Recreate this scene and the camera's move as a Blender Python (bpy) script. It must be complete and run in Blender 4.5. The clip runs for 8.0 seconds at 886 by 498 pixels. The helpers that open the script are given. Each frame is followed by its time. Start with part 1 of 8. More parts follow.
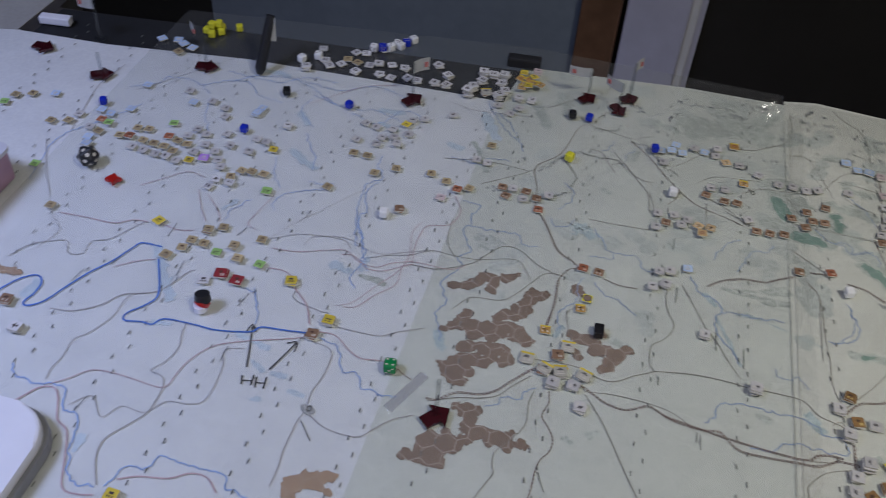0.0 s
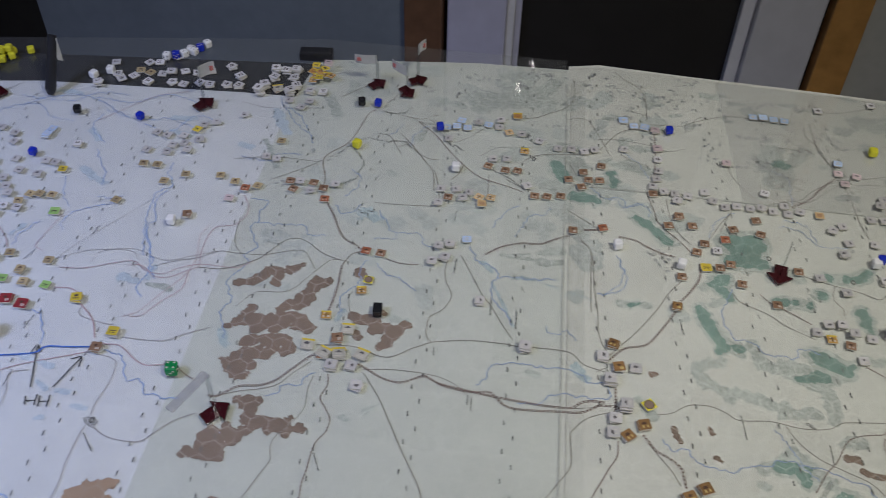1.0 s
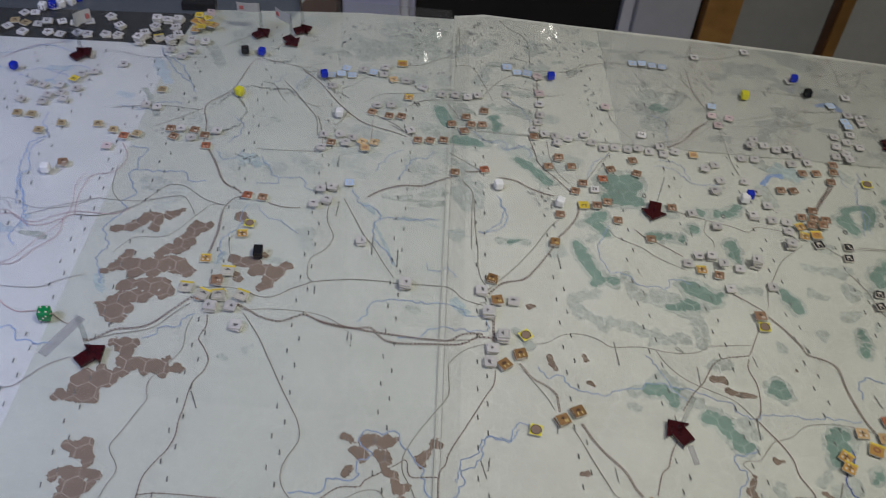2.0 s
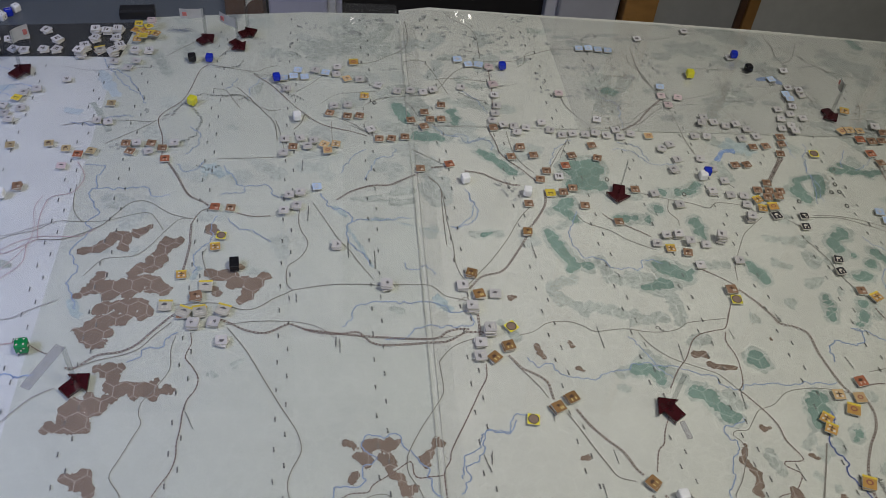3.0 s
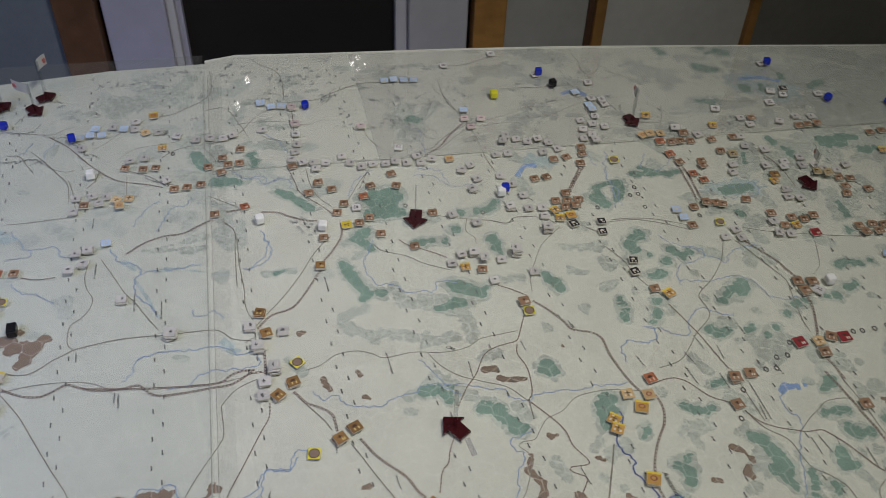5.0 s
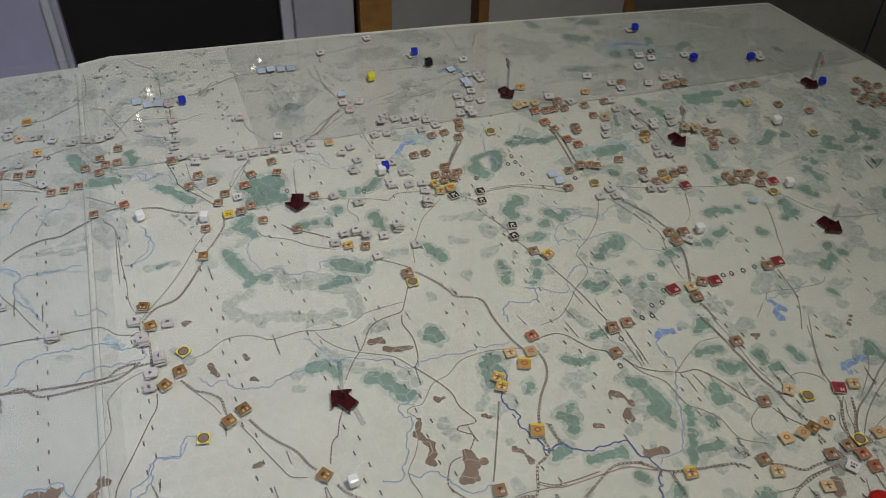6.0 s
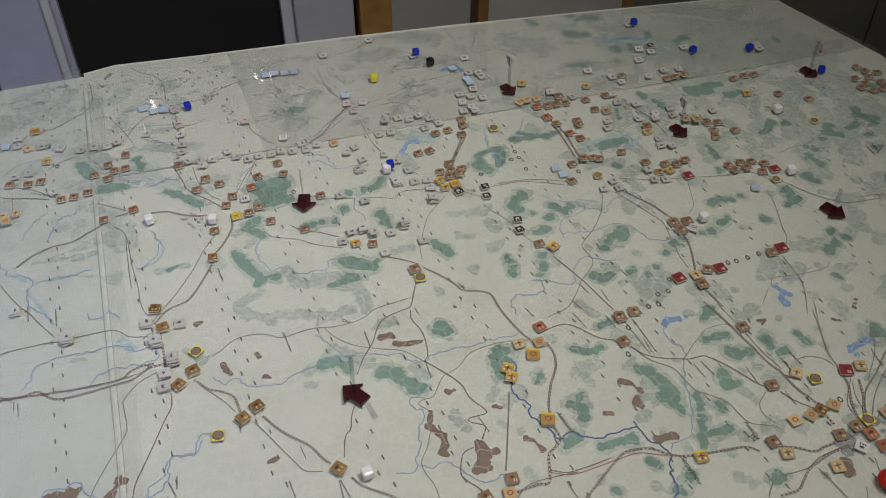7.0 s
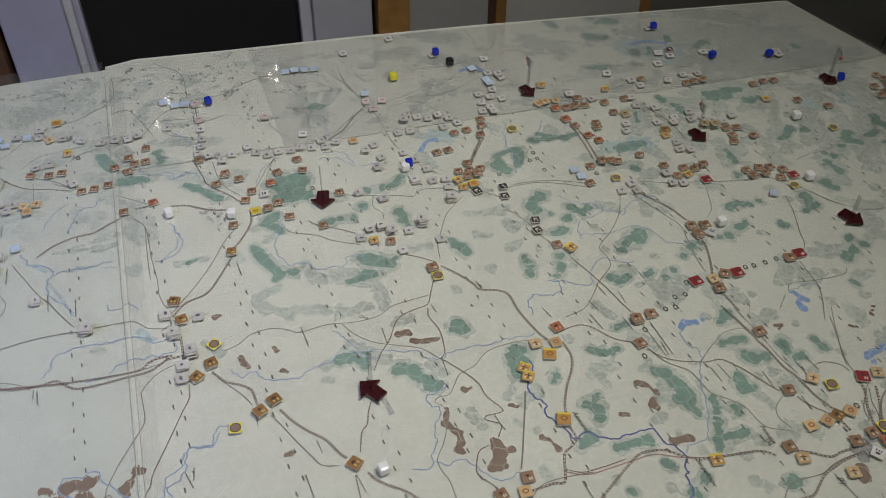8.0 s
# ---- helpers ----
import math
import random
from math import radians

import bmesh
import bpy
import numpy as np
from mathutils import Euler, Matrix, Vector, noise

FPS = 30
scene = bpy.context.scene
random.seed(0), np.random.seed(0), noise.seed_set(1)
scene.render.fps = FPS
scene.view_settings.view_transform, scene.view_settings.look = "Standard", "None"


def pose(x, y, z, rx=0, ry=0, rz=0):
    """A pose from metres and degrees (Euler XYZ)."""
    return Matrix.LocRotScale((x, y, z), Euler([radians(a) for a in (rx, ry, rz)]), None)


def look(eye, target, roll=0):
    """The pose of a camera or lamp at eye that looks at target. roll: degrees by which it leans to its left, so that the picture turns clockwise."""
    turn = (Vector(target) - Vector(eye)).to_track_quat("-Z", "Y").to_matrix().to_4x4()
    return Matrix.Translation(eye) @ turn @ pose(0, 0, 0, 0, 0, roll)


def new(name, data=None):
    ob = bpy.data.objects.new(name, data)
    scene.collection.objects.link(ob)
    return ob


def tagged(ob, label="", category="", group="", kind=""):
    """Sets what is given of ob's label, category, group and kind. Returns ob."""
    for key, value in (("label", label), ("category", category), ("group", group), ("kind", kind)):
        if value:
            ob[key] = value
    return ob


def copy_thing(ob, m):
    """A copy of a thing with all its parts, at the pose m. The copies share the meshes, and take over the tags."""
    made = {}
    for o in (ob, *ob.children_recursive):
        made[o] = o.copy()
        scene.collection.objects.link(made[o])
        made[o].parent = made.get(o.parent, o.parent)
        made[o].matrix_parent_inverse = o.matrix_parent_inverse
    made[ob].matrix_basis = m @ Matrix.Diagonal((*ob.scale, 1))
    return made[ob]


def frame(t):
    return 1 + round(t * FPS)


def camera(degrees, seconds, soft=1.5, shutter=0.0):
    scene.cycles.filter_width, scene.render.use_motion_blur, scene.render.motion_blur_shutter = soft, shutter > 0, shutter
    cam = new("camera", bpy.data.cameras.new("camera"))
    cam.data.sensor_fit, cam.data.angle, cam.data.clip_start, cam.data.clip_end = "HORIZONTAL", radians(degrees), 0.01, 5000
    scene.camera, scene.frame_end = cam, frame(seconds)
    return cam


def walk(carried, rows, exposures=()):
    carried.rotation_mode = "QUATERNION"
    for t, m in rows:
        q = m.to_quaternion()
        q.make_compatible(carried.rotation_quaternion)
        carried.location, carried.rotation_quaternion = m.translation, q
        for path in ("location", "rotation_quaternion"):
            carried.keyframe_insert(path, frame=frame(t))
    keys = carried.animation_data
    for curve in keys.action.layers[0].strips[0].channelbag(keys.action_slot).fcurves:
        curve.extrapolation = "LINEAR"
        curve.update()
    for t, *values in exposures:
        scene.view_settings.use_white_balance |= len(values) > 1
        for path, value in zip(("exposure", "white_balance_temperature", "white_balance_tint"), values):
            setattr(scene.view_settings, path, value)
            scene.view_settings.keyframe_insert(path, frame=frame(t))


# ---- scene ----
# ---- camera and walk ----
cam = camera(50.0, 8.0, soft=0.85, shutter=0.3)
PATH = [
    (0, (-0.1846, -0.7810, 1.4001), (-0.4747, 0.5404, 0.0661), 4.32),
    (0.5, (-0.1193, -0.7728, 1.4155), (-0.3249, 0.5584, 0.0754), 2.37),
    (1, (-0.0353, -0.7693, 1.4325), (-0.1985, 0.5505, 0.0755), 1.39),
    (1.5, (0.0195, -0.7801, 1.4174), (-0.1294, 0.5489, 0.0678), 1.48),
    (2, (0.0072, -0.7975, 1.4123), (0.0028, 0.5109, 0.0346), 5.06),
    (2.2, (-0.0193, -0.8078, 1.4076), (0.0444, 0.4934, 0.0246), 6.42),
    (3.3, (-0.0520, -0.7874, 1.4245), (0.1213, 0.4955, 0.0338), 6.16),
    (3.5, (-0.0136, -0.7960, 1.4163), (0.1083, 0.5275, 0.0585), 3.99),
    (4, (0.0508, -0.7906, 1.4242), (0.2189, 0.5482, 0.0866), 4.02),
    (4.2, (0.0744, -0.7854, 1.4139), (0.2385, 0.5535, 0.0758), 2.47),
    (5.3, (0.1167, -0.8254, 1.4150), (0.4096, 0.5146, 0.1003), 2.79),
    (5.5, (0.1277, -0.8303, 1.4124), (0.4499, 0.4998, 0.0944), 2.82),
    (6, (0.1500, -0.8500, 1.4104), (0.5345, 0.4633, 0.0924), 1.65),
    (6.5, (0.1430, -0.8590, 1.4106), (0.5610, 0.4437, 0.0922), 0.94),
    (7, (0.1454, -0.8632, 1.4095), (0.5211, 0.4612, 0.1000), -0.22),
    (7.5, (0.1380, -0.8635, 1.4113), (0.5162, 0.4651, 0.1068), 0.32),
    (8, (0.1345, -0.8651, 1.4087), (0.4963, 0.4666, 0.1027), 0.49),
]
walk(cam, [(t, look(eye, target, roll)) for t, eye, target, roll in PATH], [(0, -0.25), (1.0, -0.03), (2.0, 0.0), (4.0, 0.03), (6.0, 0.14), (8.0, 0.18)])

# ---- world and lamps ----
world = bpy.data.worlds.new("night_room")
scene.world = world
world.use_nodes = True
world.node_tree.nodes["Background"].inputs[0].default_value = (0.55, 0.6, 0.7, 1)
world.node_tree.nodes["Background"].inputs[1].default_value = 0.02


def lamp(name, kind, place, target, power, colour, size=0.3, size_y=None):
    data = bpy.data.lights.new(name, kind)
    data.energy, data.color = power, colour
    if kind == "AREA":
        data.shape, data.size, data.size_y = "RECTANGLE", size, size_y or size
    else:
        data.shadow_soft_size = size
    ob = new(name, data)
    ob.matrix_world = look(place, target)
    return ob


# small warm bulbs of the ceiling fitting, and two added fill lights, warm and cool
BULBS = [(0.30, -0.76), (0.33, -0.80), (0.35, -0.75), (0.32, -0.72), (-0.09, -0.70), (-0.085, -0.67), (-0.13, -0.55), (-0.125, -0.52)]
for bx, by in BULBS:
    lamp("bulb_light", "POINT", (bx, by, 2.13), (bx, by, 0), 1.6 if bx > 0.1 else 0.9, (1.0, 0.97, 0.92), 0.008)
# unseen warm fill, added so that brightness falls off across the table
warm = lamp("warm_fill_light", "AREA", (0.62, -0.77, 2.40), (0.05, -0.06, 0.76), 3.12, (1.0, 0.975, 0.935), 0.3, 0.3)
warm.data.spread = radians(67)
# unseen cool fill, added for the bluish light over the west end
cool = lamp("cool_fill_light", "AREA", (-1.21, -0.93, 2.20), (-0.86, -0.45, 0.76), 4.3, (0.46, 0.55, 1.0), 0.5, 0.4)
cool.data.spread = radians(67)

# ---- materials ----
def material(name, colour, rough=0.6, metal=0.0, grain=0.0, scale=40.0, bump=0.0, stain=0.0, spec=0.4, vary=0.0, coat=0.0):
    """A principled material with grain at a fine scale, stains at a coarse one, and a slight relief."""
    m = bpy.data.materials.new(name)
    m.use_nodes = True
    nt = m.node_tree
    b = nt.nodes["Principled BSDF"]
    b.inputs["Roughness"].default_value, b.inputs["Metallic"].default_value = rough, metal
    b.inputs["Specular IOR Level"].default_value = spec
    b.inputs["Coat Weight"].default_value = coat
    b.inputs["Coat Roughness"].default_value = 0.08
    b.inputs["Base Color"].default_value = (*colour, 1)
    geo = nt.nodes.new("ShaderNodeNewGeometry")
    last = None
    for amount, sc, detail in ((grain, scale, 4), (stain, scale / 12, 3)):
        if amount <= 0:
            continue
        n = nt.nodes.new("ShaderNodeTexNoise")
        n.inputs["Scale"].default_value, n.inputs["Detail"].default_value = sc, detail
        nt.links.new(geo.outputs["Position"], n.inputs["Vector"])
        r = nt.nodes.new("ShaderNodeMapRange")
        r.inputs["From Min"].default_value, r.inputs["From Max"].default_value = 0.3, 0.7
        r.inputs["To Min"].default_value, r.inputs["To Max"].default_value = 1 - amount, 1 + amount * 0.5
        nt.links.new(n.outputs["Fac"], r.inputs["Value"])
        mul = nt.nodes.new("ShaderNodeVectorMath")
        mul.operation = "SCALE"
        if last:
            nt.links.new(last, mul.inputs[0])
        else:
            mul.inputs[0].default_value = colour
        nt.links.new(r.outputs[0], mul.inputs["Scale"])
        last = mul.outputs[0]
    if vary > 0:
        info = nt.nodes.new("ShaderNodeObjectInfo")
        r = nt.nodes.new("ShaderNodeMapRange")
        r.inputs["To Min"].default_value, r.inputs["To Max"].default_value = 1 - vary, 1 + vary
        nt.links.new(info.outputs["Random"], r.inputs["Value"])
        mul = nt.nodes.new("ShaderNodeVectorMath")
        mul.operation = "SCALE"
        if last:
            nt.links.new(last, mul.inputs[0])
        else:
            mul.inputs[0].default_value = colour
        nt.links.new(r.outputs[0], mul.inputs["Scale"])
        last = mul.outputs[0]
    if last:
        nt.links.new(last, b.inputs["Base Color"])
    if bump > 0:
        n = nt.nodes.new("ShaderNodeTexNoise")
        n.inputs["Scale"].default_value = scale * 2
        nt.links.new(geo.outputs["Position"], n.inputs["Vector"])
        bp = nt.nodes.new("ShaderNodeBump")
        bp.inputs["Strength"].default_value, bp.inputs["Distance"].default_value = bump, 0.002
        nt.links.new(n.outputs["Fac"], bp.inputs["Height"])
        nt.links.new(bp.outputs[0], b.inputs["Normal"])
    return m


HEX = 0.0165  # pitch of the printed hexagons
PHASE = (-0.2547 - 0.00825, -0.2516 - 0.01429)  # corner of one cell of the lattice


def printed(name, colour, line, strength, rough=0.55, grain=0.06, mottled=0.0, coat=0.0, turn=6.5):
    """Printed paper: a colour with paper grain, and the thin printed hexagon grid over it."""
    m = material(name, colour, rough, grain=grain, scale=260.0, stain=max(0.05, mottled), bump=0.05, spec=0.3, coat=coat)
    nt = m.node_tree
    b = nt.nodes["Principled BSDF"]
    geo = nt.nodes.new("ShaderNodeNewGeometry")
    sep = nt.nodes.new("ShaderNodeSeparateXYZ")
    rot = nt.nodes.new("ShaderNodeVectorRotate")
    rot.rotation_type = "Z_AXIS"
    rot.inputs["Angle"].default_value = radians(-turn)
    nt.links.new(geo.outputs["Position"], rot.inputs["Vector"])
    fit = nt.nodes.new("ShaderNodeVectorMath")
    fit.operation = "SCALE"
    fit.inputs["Scale"].default_value = 1.06 if turn > 5 else 1.01
    nt.links.new(rot.outputs[0], fit.inputs[0])
    nt.links.new(fit.outputs[0], sep.inputs[0])

    def calc(op, a, c=0.0):
        n = nt.nodes.new("ShaderNodeMath")
        n.operation = op
        for i, v in enumerate((a, c)):
            if isinstance(v, float):
                n.inputs[i].default_value = v
            else:
                nt.links.new(v, n.inputs[i])
        return n.outputs[0]

    def cell(sx, sy):
        """The distance from a hexagon's centre towards its edges, for one of the two lattices."""
        u = calc("SUBTRACT", calc("FLOORED_MODULO", calc("ADD", sep.outputs[0], 10 * HEX + sx), HEX), HEX / 2)
        v = calc("SUBTRACT", calc("FLOORED_MODULO", calc("ADD", sep.outputs[1], 10 * HEX * 1.7320508 + sy), HEX * 1.7320508), HEX * 0.8660254)
        au, av = calc("ABSOLUTE", u), calc("ABSOLUTE", v)
        return calc("MAXIMUM", au, calc("ADD", calc("MULTIPLY", au, 0.5), calc("MULTIPLY", av, 0.8660254)))

    d = calc("MINIMUM", cell(-PHASE[0], -PHASE[1]), cell(-PHASE[0] + HEX / 2, -PHASE[1] + HEX * 0.8660254))
    edge = calc("GREATER_THAN", d, HEX / 2 - 0.00038)
    mix = nt.nodes.new("ShaderNodeMix")
    mix.data_type = "RGBA"
    nt.links.new(calc("MULTIPLY", edge, float(strength)), mix.inputs["Factor"])
    source = b.inputs["Base Color"].links[0].from_socket
    nt.links.new(source, mix.inputs["A"])
    mix.inputs["B"].default_value = (*line, 1)
    nt.links.new(mix.outputs["Result"], b.inputs["Base Color"])
    return m


WHITE_LINE = (0.78, 0.78, 0.72)
M = {
    "paper_west": printed("pale_map_paper", (0.66, 0.67, 0.66), WHITE_LINE, 0.25, mottled=0.03, turn=-1.0),
    "paper_middle": printed("greenish_map_paper", (0.560, 0.578, 0.514), WHITE_LINE, 0.24, mottled=0.05, turn=2.1),
    "paper_east": printed("cream_map_paper", (0.612, 0.614, 0.543), WHITE_LINE, 0.40, mottled=0.06),
    "forest": printed("printed_forest_green", (0.205, 0.315, 0.262), (0.52, 0.60, 0.53), 0.48, mottled=0.20),
    "rough": printed("printed_grey_green_rough", (0.49, 0.522, 0.465), WHITE_LINE, 0.38, grain=0.24, mottled=0.16),
    "marsh": printed("printed_blue_green_marsh", (0.46, 0.545, 0.54), WHITE_LINE, 0.4, grain=0.18, mottled=0.2),
    "hill": printed("printed_hill_brown", (0.235, 0.166, 0.120), (0.50, 0.44, 0.37), 0.7, mottled=0.12, turn=2.1),
    "river": material("printed_river_blue", (0.27, 0.36, 0.54), 0.55, grain=0.2, scale=150),
    "big_river": material("printed_deep_river_blue", (0.10, 0.14, 0.36), 0.55, grain=0.2, scale=150),
    "lake": printed("printed_lake_blue", (0.24, 0.36, 0.62), WHITE_LINE, 0.5, mottled=0.1),
    "road": material("printed_road_brown", (0.265, 0.245, 0.21), 0.55, grain=0.2, scale=200),
    "red_road": material("printed_main_road_red", (0.42, 0.23, 0.20), 0.55, grain=0.2, scale=200),
    "west_road": material("printed_pale_road_brown", (0.39, 0.37, 0.36), 0.55, grain=0.2, scale=200),
    "west_red_road": material("printed_pale_road_pink", (0.53, 0.38, 0.39), 0.55, grain=0.2, scale=200),
    "west_river": material("printed_clear_river_blue", (0.30, 0.43, 0.70), 0.55, grain=0.2, scale=150),
    "west_hill": printed("printed_tan_hill", (0.40, 0.27, 0.17), (0.55, 0.47, 0.38), 0.5, mottled=0.12, turn=-1.0),
    "west_marsh": printed("printed_pale_blue_marsh", (0.53, 0.61, 0.66), WHITE_LINE, 0.3, grain=0.15, mottled=0.12, turn=-1.0),
    "rail": material("printed_railway_brown", (0.210, 0.140, 0.120), 0.55, grain=0.2, scale=200),
    "ink": material("printed_black_ink", (0.055, 0.052, 0.05), 0.55, grain=0.2, scale=300),
    "faint": printed("printed_faint_grey_green", (0.515, 0.545, 0.495), WHITE_LINE, 0.27, grain=0.16, mottled=0.12, turn=2.1),
    "city": printed("printed_city_grey", (0.34, 0.345, 0.335), WHITE_LINE, 0.25, grain=0.15, mottled=0.1),
    "village": material("printed_village_grey", (0.36, 0.37, 0.36), 0.55, grain=0.2, scale=300),
    "village_dark": material("printed_town_mark", (0.13, 0.13, 0.12), 0.55, grain=0.2, scale=300),
    "table": material("dark_laminate_table", (0.05, 0.045, 0.04), 0.45, grain=0.2, scale=30),
    "steel": material("grey_painted_steel", (0.25, 0.25, 0.25), 0.4, metal=0.6, grain=0.1),
    "floor": material("grey_carpet", (0.10, 0.095, 0.09), 0.95, grain=0.5, scale=300, bump=0.5, stain=0.2),
    "wall": material("grey_painted_plaster", (0.40, 0.42, 0.41), 0.85, grain=0.06, scale=60, stain=0.1, bump=0.1),
    # olive grey plaster, darkened to hold the shade on the right-hand walls
    "wall_dark": material("shaded_olive_grey_plaster", (0.24, 0.235, 0.20), 0.85, grain=0.06, scale=60, stain=0.12, bump=0.1),
    "dark_panel": material("blackish_brown_panel", (0.022, 0.020, 0.017), 0.6, grain=0.15, scale=40, stain=0.2),
    "panel": material("pale_grey_wall_panel", (0.45, 0.45, 0.42), 0.75, grain=0.05, scale=50, stain=0.1, bump=0.05),
    "blue_panel": material("blue_grey_cupboard_panel", (0.20, 0.235, 0.28), 0.7, grain=0.06, scale=50, stain=0.12),
    "ceiling": material("white_ceiling_paint", (0.75, 0.74, 0.70), 0.9, grain=0.05, scale=40, bump=0.1),
    "white": material("white_painted_frame", (0.70, 0.70, 0.74), 0.45, grain=0.05, scale=30, stain=0.08),
    "wood": material("varnished_pine", (0.46, 0.24, 0.075), 0.5, grain=0.25, scale=25, stain=0.3),
    "dark_wood": material("dark_brown_wood", (0.16, 0.085, 0.05), 0.5, grain=0.3, scale=25, stain=0.3),
    "night_glass": material("dark_window_glass", (0.032, 0.030, 0.029), 0.015, grain=0.1, scale=8, spec=0.5),
    "lavender": material("lavender_white_door_paint", (0.52, 0.52, 0.66), 0.45, grain=0.05, scale=30, stain=0.08),
    "frame_grey": material("pale_grey_door_paint", (0.58, 0.58, 0.62), 0.45, grain=0.05, scale=30, stain=0.08),
    "pale_panel": material("off_white_wall_panel", (0.62, 0.62, 0.57), 0.75, grain=0.05, scale=50, stain=0.1),
    "marker": material("blue_marker_ink", (0.05, 0.17, 0.57), 0.5, grain=0.15, scale=150),
    "chipboard": material("grey_chipboard_edge", (0.60, 0.57, 0.49), 0.8, grain=0.15, scale=600),
    "white_print": material("white_counter_print", (0.60, 0.56, 0.47), 0.6, grain=0.1, scale=500),
    "dark_print": material("dark_counter_print", (0.07, 0.055, 0.05), 0.6, grain=0.1, scale=500),
    "unit_print": material("dark_brown_counter_print", (0.085, 0.045, 0.03), 0.6, grain=0.1, scale=500),
    "grey_print": material("grey_counter_print", (0.13, 0.12, 0.12), 0.6, grain=0.15, scale=500),
    "pale_print": material("pale_counter_print", (0.62, 0.48, 0.36), 0.6, grain=0.1, scale=500),
    "yellow_print": material("yellow_counter_print", (0.66, 0.52, 0.20), 0.6, grain=0.1, scale=500),
    "red_print": material("rust_counter_print", (0.28, 0.10, 0.07), 0.6, grain=0.1, scale=500),
    "fold": material("grey_fold_shadow", (0.40, 0.40, 0.36), 0.8, grain=0.2, scale=200),
    "number_ink": material("printed_number_grey", (0.13, 0.13, 0.12), 0.55, grain=0.2, scale=300),
    "maroon": material("dark_maroon_acrylic", (0.045, 0.006, 0.009), 0.12, grain=0.15, scale=200, spec=0.6),
    "paper": material("white_flag_paper", (0.72, 0.72, 0.70), 0.7, grain=0.06, scale=200),
    "beige_paper": material("greyish_beige_paper", (0.36, 0.35, 0.32), 0.75, grain=0.06, scale=200, stain=0.1),
    "flag_red": material("faded_red_print", (0.50, 0.16, 0.14), 0.7, grain=0.1, scale=300),
    "white_plastic": material("white_moulded_plastic", (0.80, 0.80, 0.84), 0.35, grain=0.04, scale=30, stain=0.05),
    "grey_plastic": material("grey_plastic_rim", (0.24, 0.24, 0.25), 0.45, grain=0.1, scale=60),
    "red_plastic": material("glossy_red_plastic", (0.42, 0.014, 0.010), 0.3, grain=0.1, scale=120, spec=0.6),
    "pink_clear": material("frosted_pink_plastic", (0.42, 0.25, 0.33), 0.35, grain=0.12, scale=40, stain=0.2),
    "black": material("black_plastic", (0.02, 0.02, 0.022), 0.4, grain=0.1, scale=60),
    "tray": material("dark_grey_foam_board", (0.014, 0.0145, 0.016), 0.8, grain=0.2, scale=80, bump=0.1),
}


def clear(name, tint, gloss=0.035, rough=0.02, haze=0.0):
    """Thin clear plastic: see-through, faintly scuffed, with gloss that grows at a flat angle."""
    m = bpy.data.materials.new(name)
    m.use_nodes = True
    nt = m.node_tree
    nt.nodes.remove(nt.nodes["Principled BSDF"])
    t, g = nt.nodes.new("ShaderNodeBsdfTransparent"), nt.nodes.new("ShaderNodeBsdfGlossy")
    t.inputs[0].default_value = (*tint, 1)
    g.inputs["Roughness"].default_value = rough
    f, mix = nt.nodes.new("ShaderNodeLayerWeight"), nt.nodes.new("ShaderNodeMixShader")
    power, gain = nt.nodes.new("ShaderNodeMath"), nt.nodes.new("ShaderNodeMath")
    power.operation, gain.operation = "POWER", "MULTIPLY_ADD"
    power.inputs[1].default_value, gain.inputs[1].default_value, gain.inputs[2].default_value = 5.0, 0.9, gloss
    nt.links.new(f.outputs["Facing"], power.inputs[0])
    nt.links.new(power.outputs[0], gain.inputs[0])
    nt.links.new(gain.outputs[0], mix.inputs[0])
    scuff, body = nt.nodes.new("ShaderNodeBsdfDiffuse"), nt.nodes.new("ShaderNodeMixShader")
    scuff.inputs[0].default_value = (0.62, 0.62, 0.61, 1)
    body.inputs[0].default_value = haze
    nt.links.new(t.outputs[0], body.inputs[1])
    nt.links.new(scuff.outputs[0], body.inputs[2])
    nt.links.new(body.outputs[0], mix.inputs[1])
    nt.links.new(g.outputs[0], mix.inputs[2])
    nt.links.new(mix.outputs[0], nt.nodes["Material Output"].inputs[0])
    return m


M["plexi"] = clear("clear_acrylic_sheet", (0.975, 0.98, 0.97), haze=0.03)
M["tape"] = clear("clear_tape", (0.988, 0.990, 0.988), gloss=0.02, rough=0.25)
M["film"] = clear("greyish_clear_film", (0.955, 0.955, 0.958), gloss=0.02, rough=0.2, haze=0.045)
M["strip"] = clear("scuffed_clear_acrylic", (0.83, 0.82, 0.84), rough=0.15, haze=0.10)
M["acrylic"] = clear("clear_acrylic_rod", (0.86, 0.87, 0.87), rough=0.1)

FACES = {
    "brown": ((0.285, 0.172, 0.104), "white_print"), "umber": ((0.26, 0.145, 0.055), "yellow_print"), "redbrown": ((0.36, 0.13, 0.068), "pale_print"), "gold": ((0.51, 0.295, 0.08), "white_print"),
    "tan": ((0.58, 0.40, 0.20), "red_print"), "khaki": ((0.43, 0.34, 0.185), "grey_print"), "red": ((0.27, 0.03, 0.035), "white_print"), "grey": ((0.49, 0.475, 0.46), "grey_print"),
    "greyyellow": ((0.47, 0.45, 0.38), "grey_print"), "white": ((0.62, 0.61, 0.60), "dark_print"), "pink": ((0.58, 0.46, 0.46), "grey_print"),
    "paleblue": ((0.42, 0.54, 0.72), "white_print"), "blackframe": ((0.03, 0.03, 0.033), "white_print"), "yellow": ((0.68, 0.52, 0.06), "dark_print"),
    "green": ((0.30, 0.50, 0.15), "dark_print"), "purple": ((0.42, 0.22, 0.62), "white_print"), "ring": ((0.72, 0.64, 0.05), "dark_print"),
}
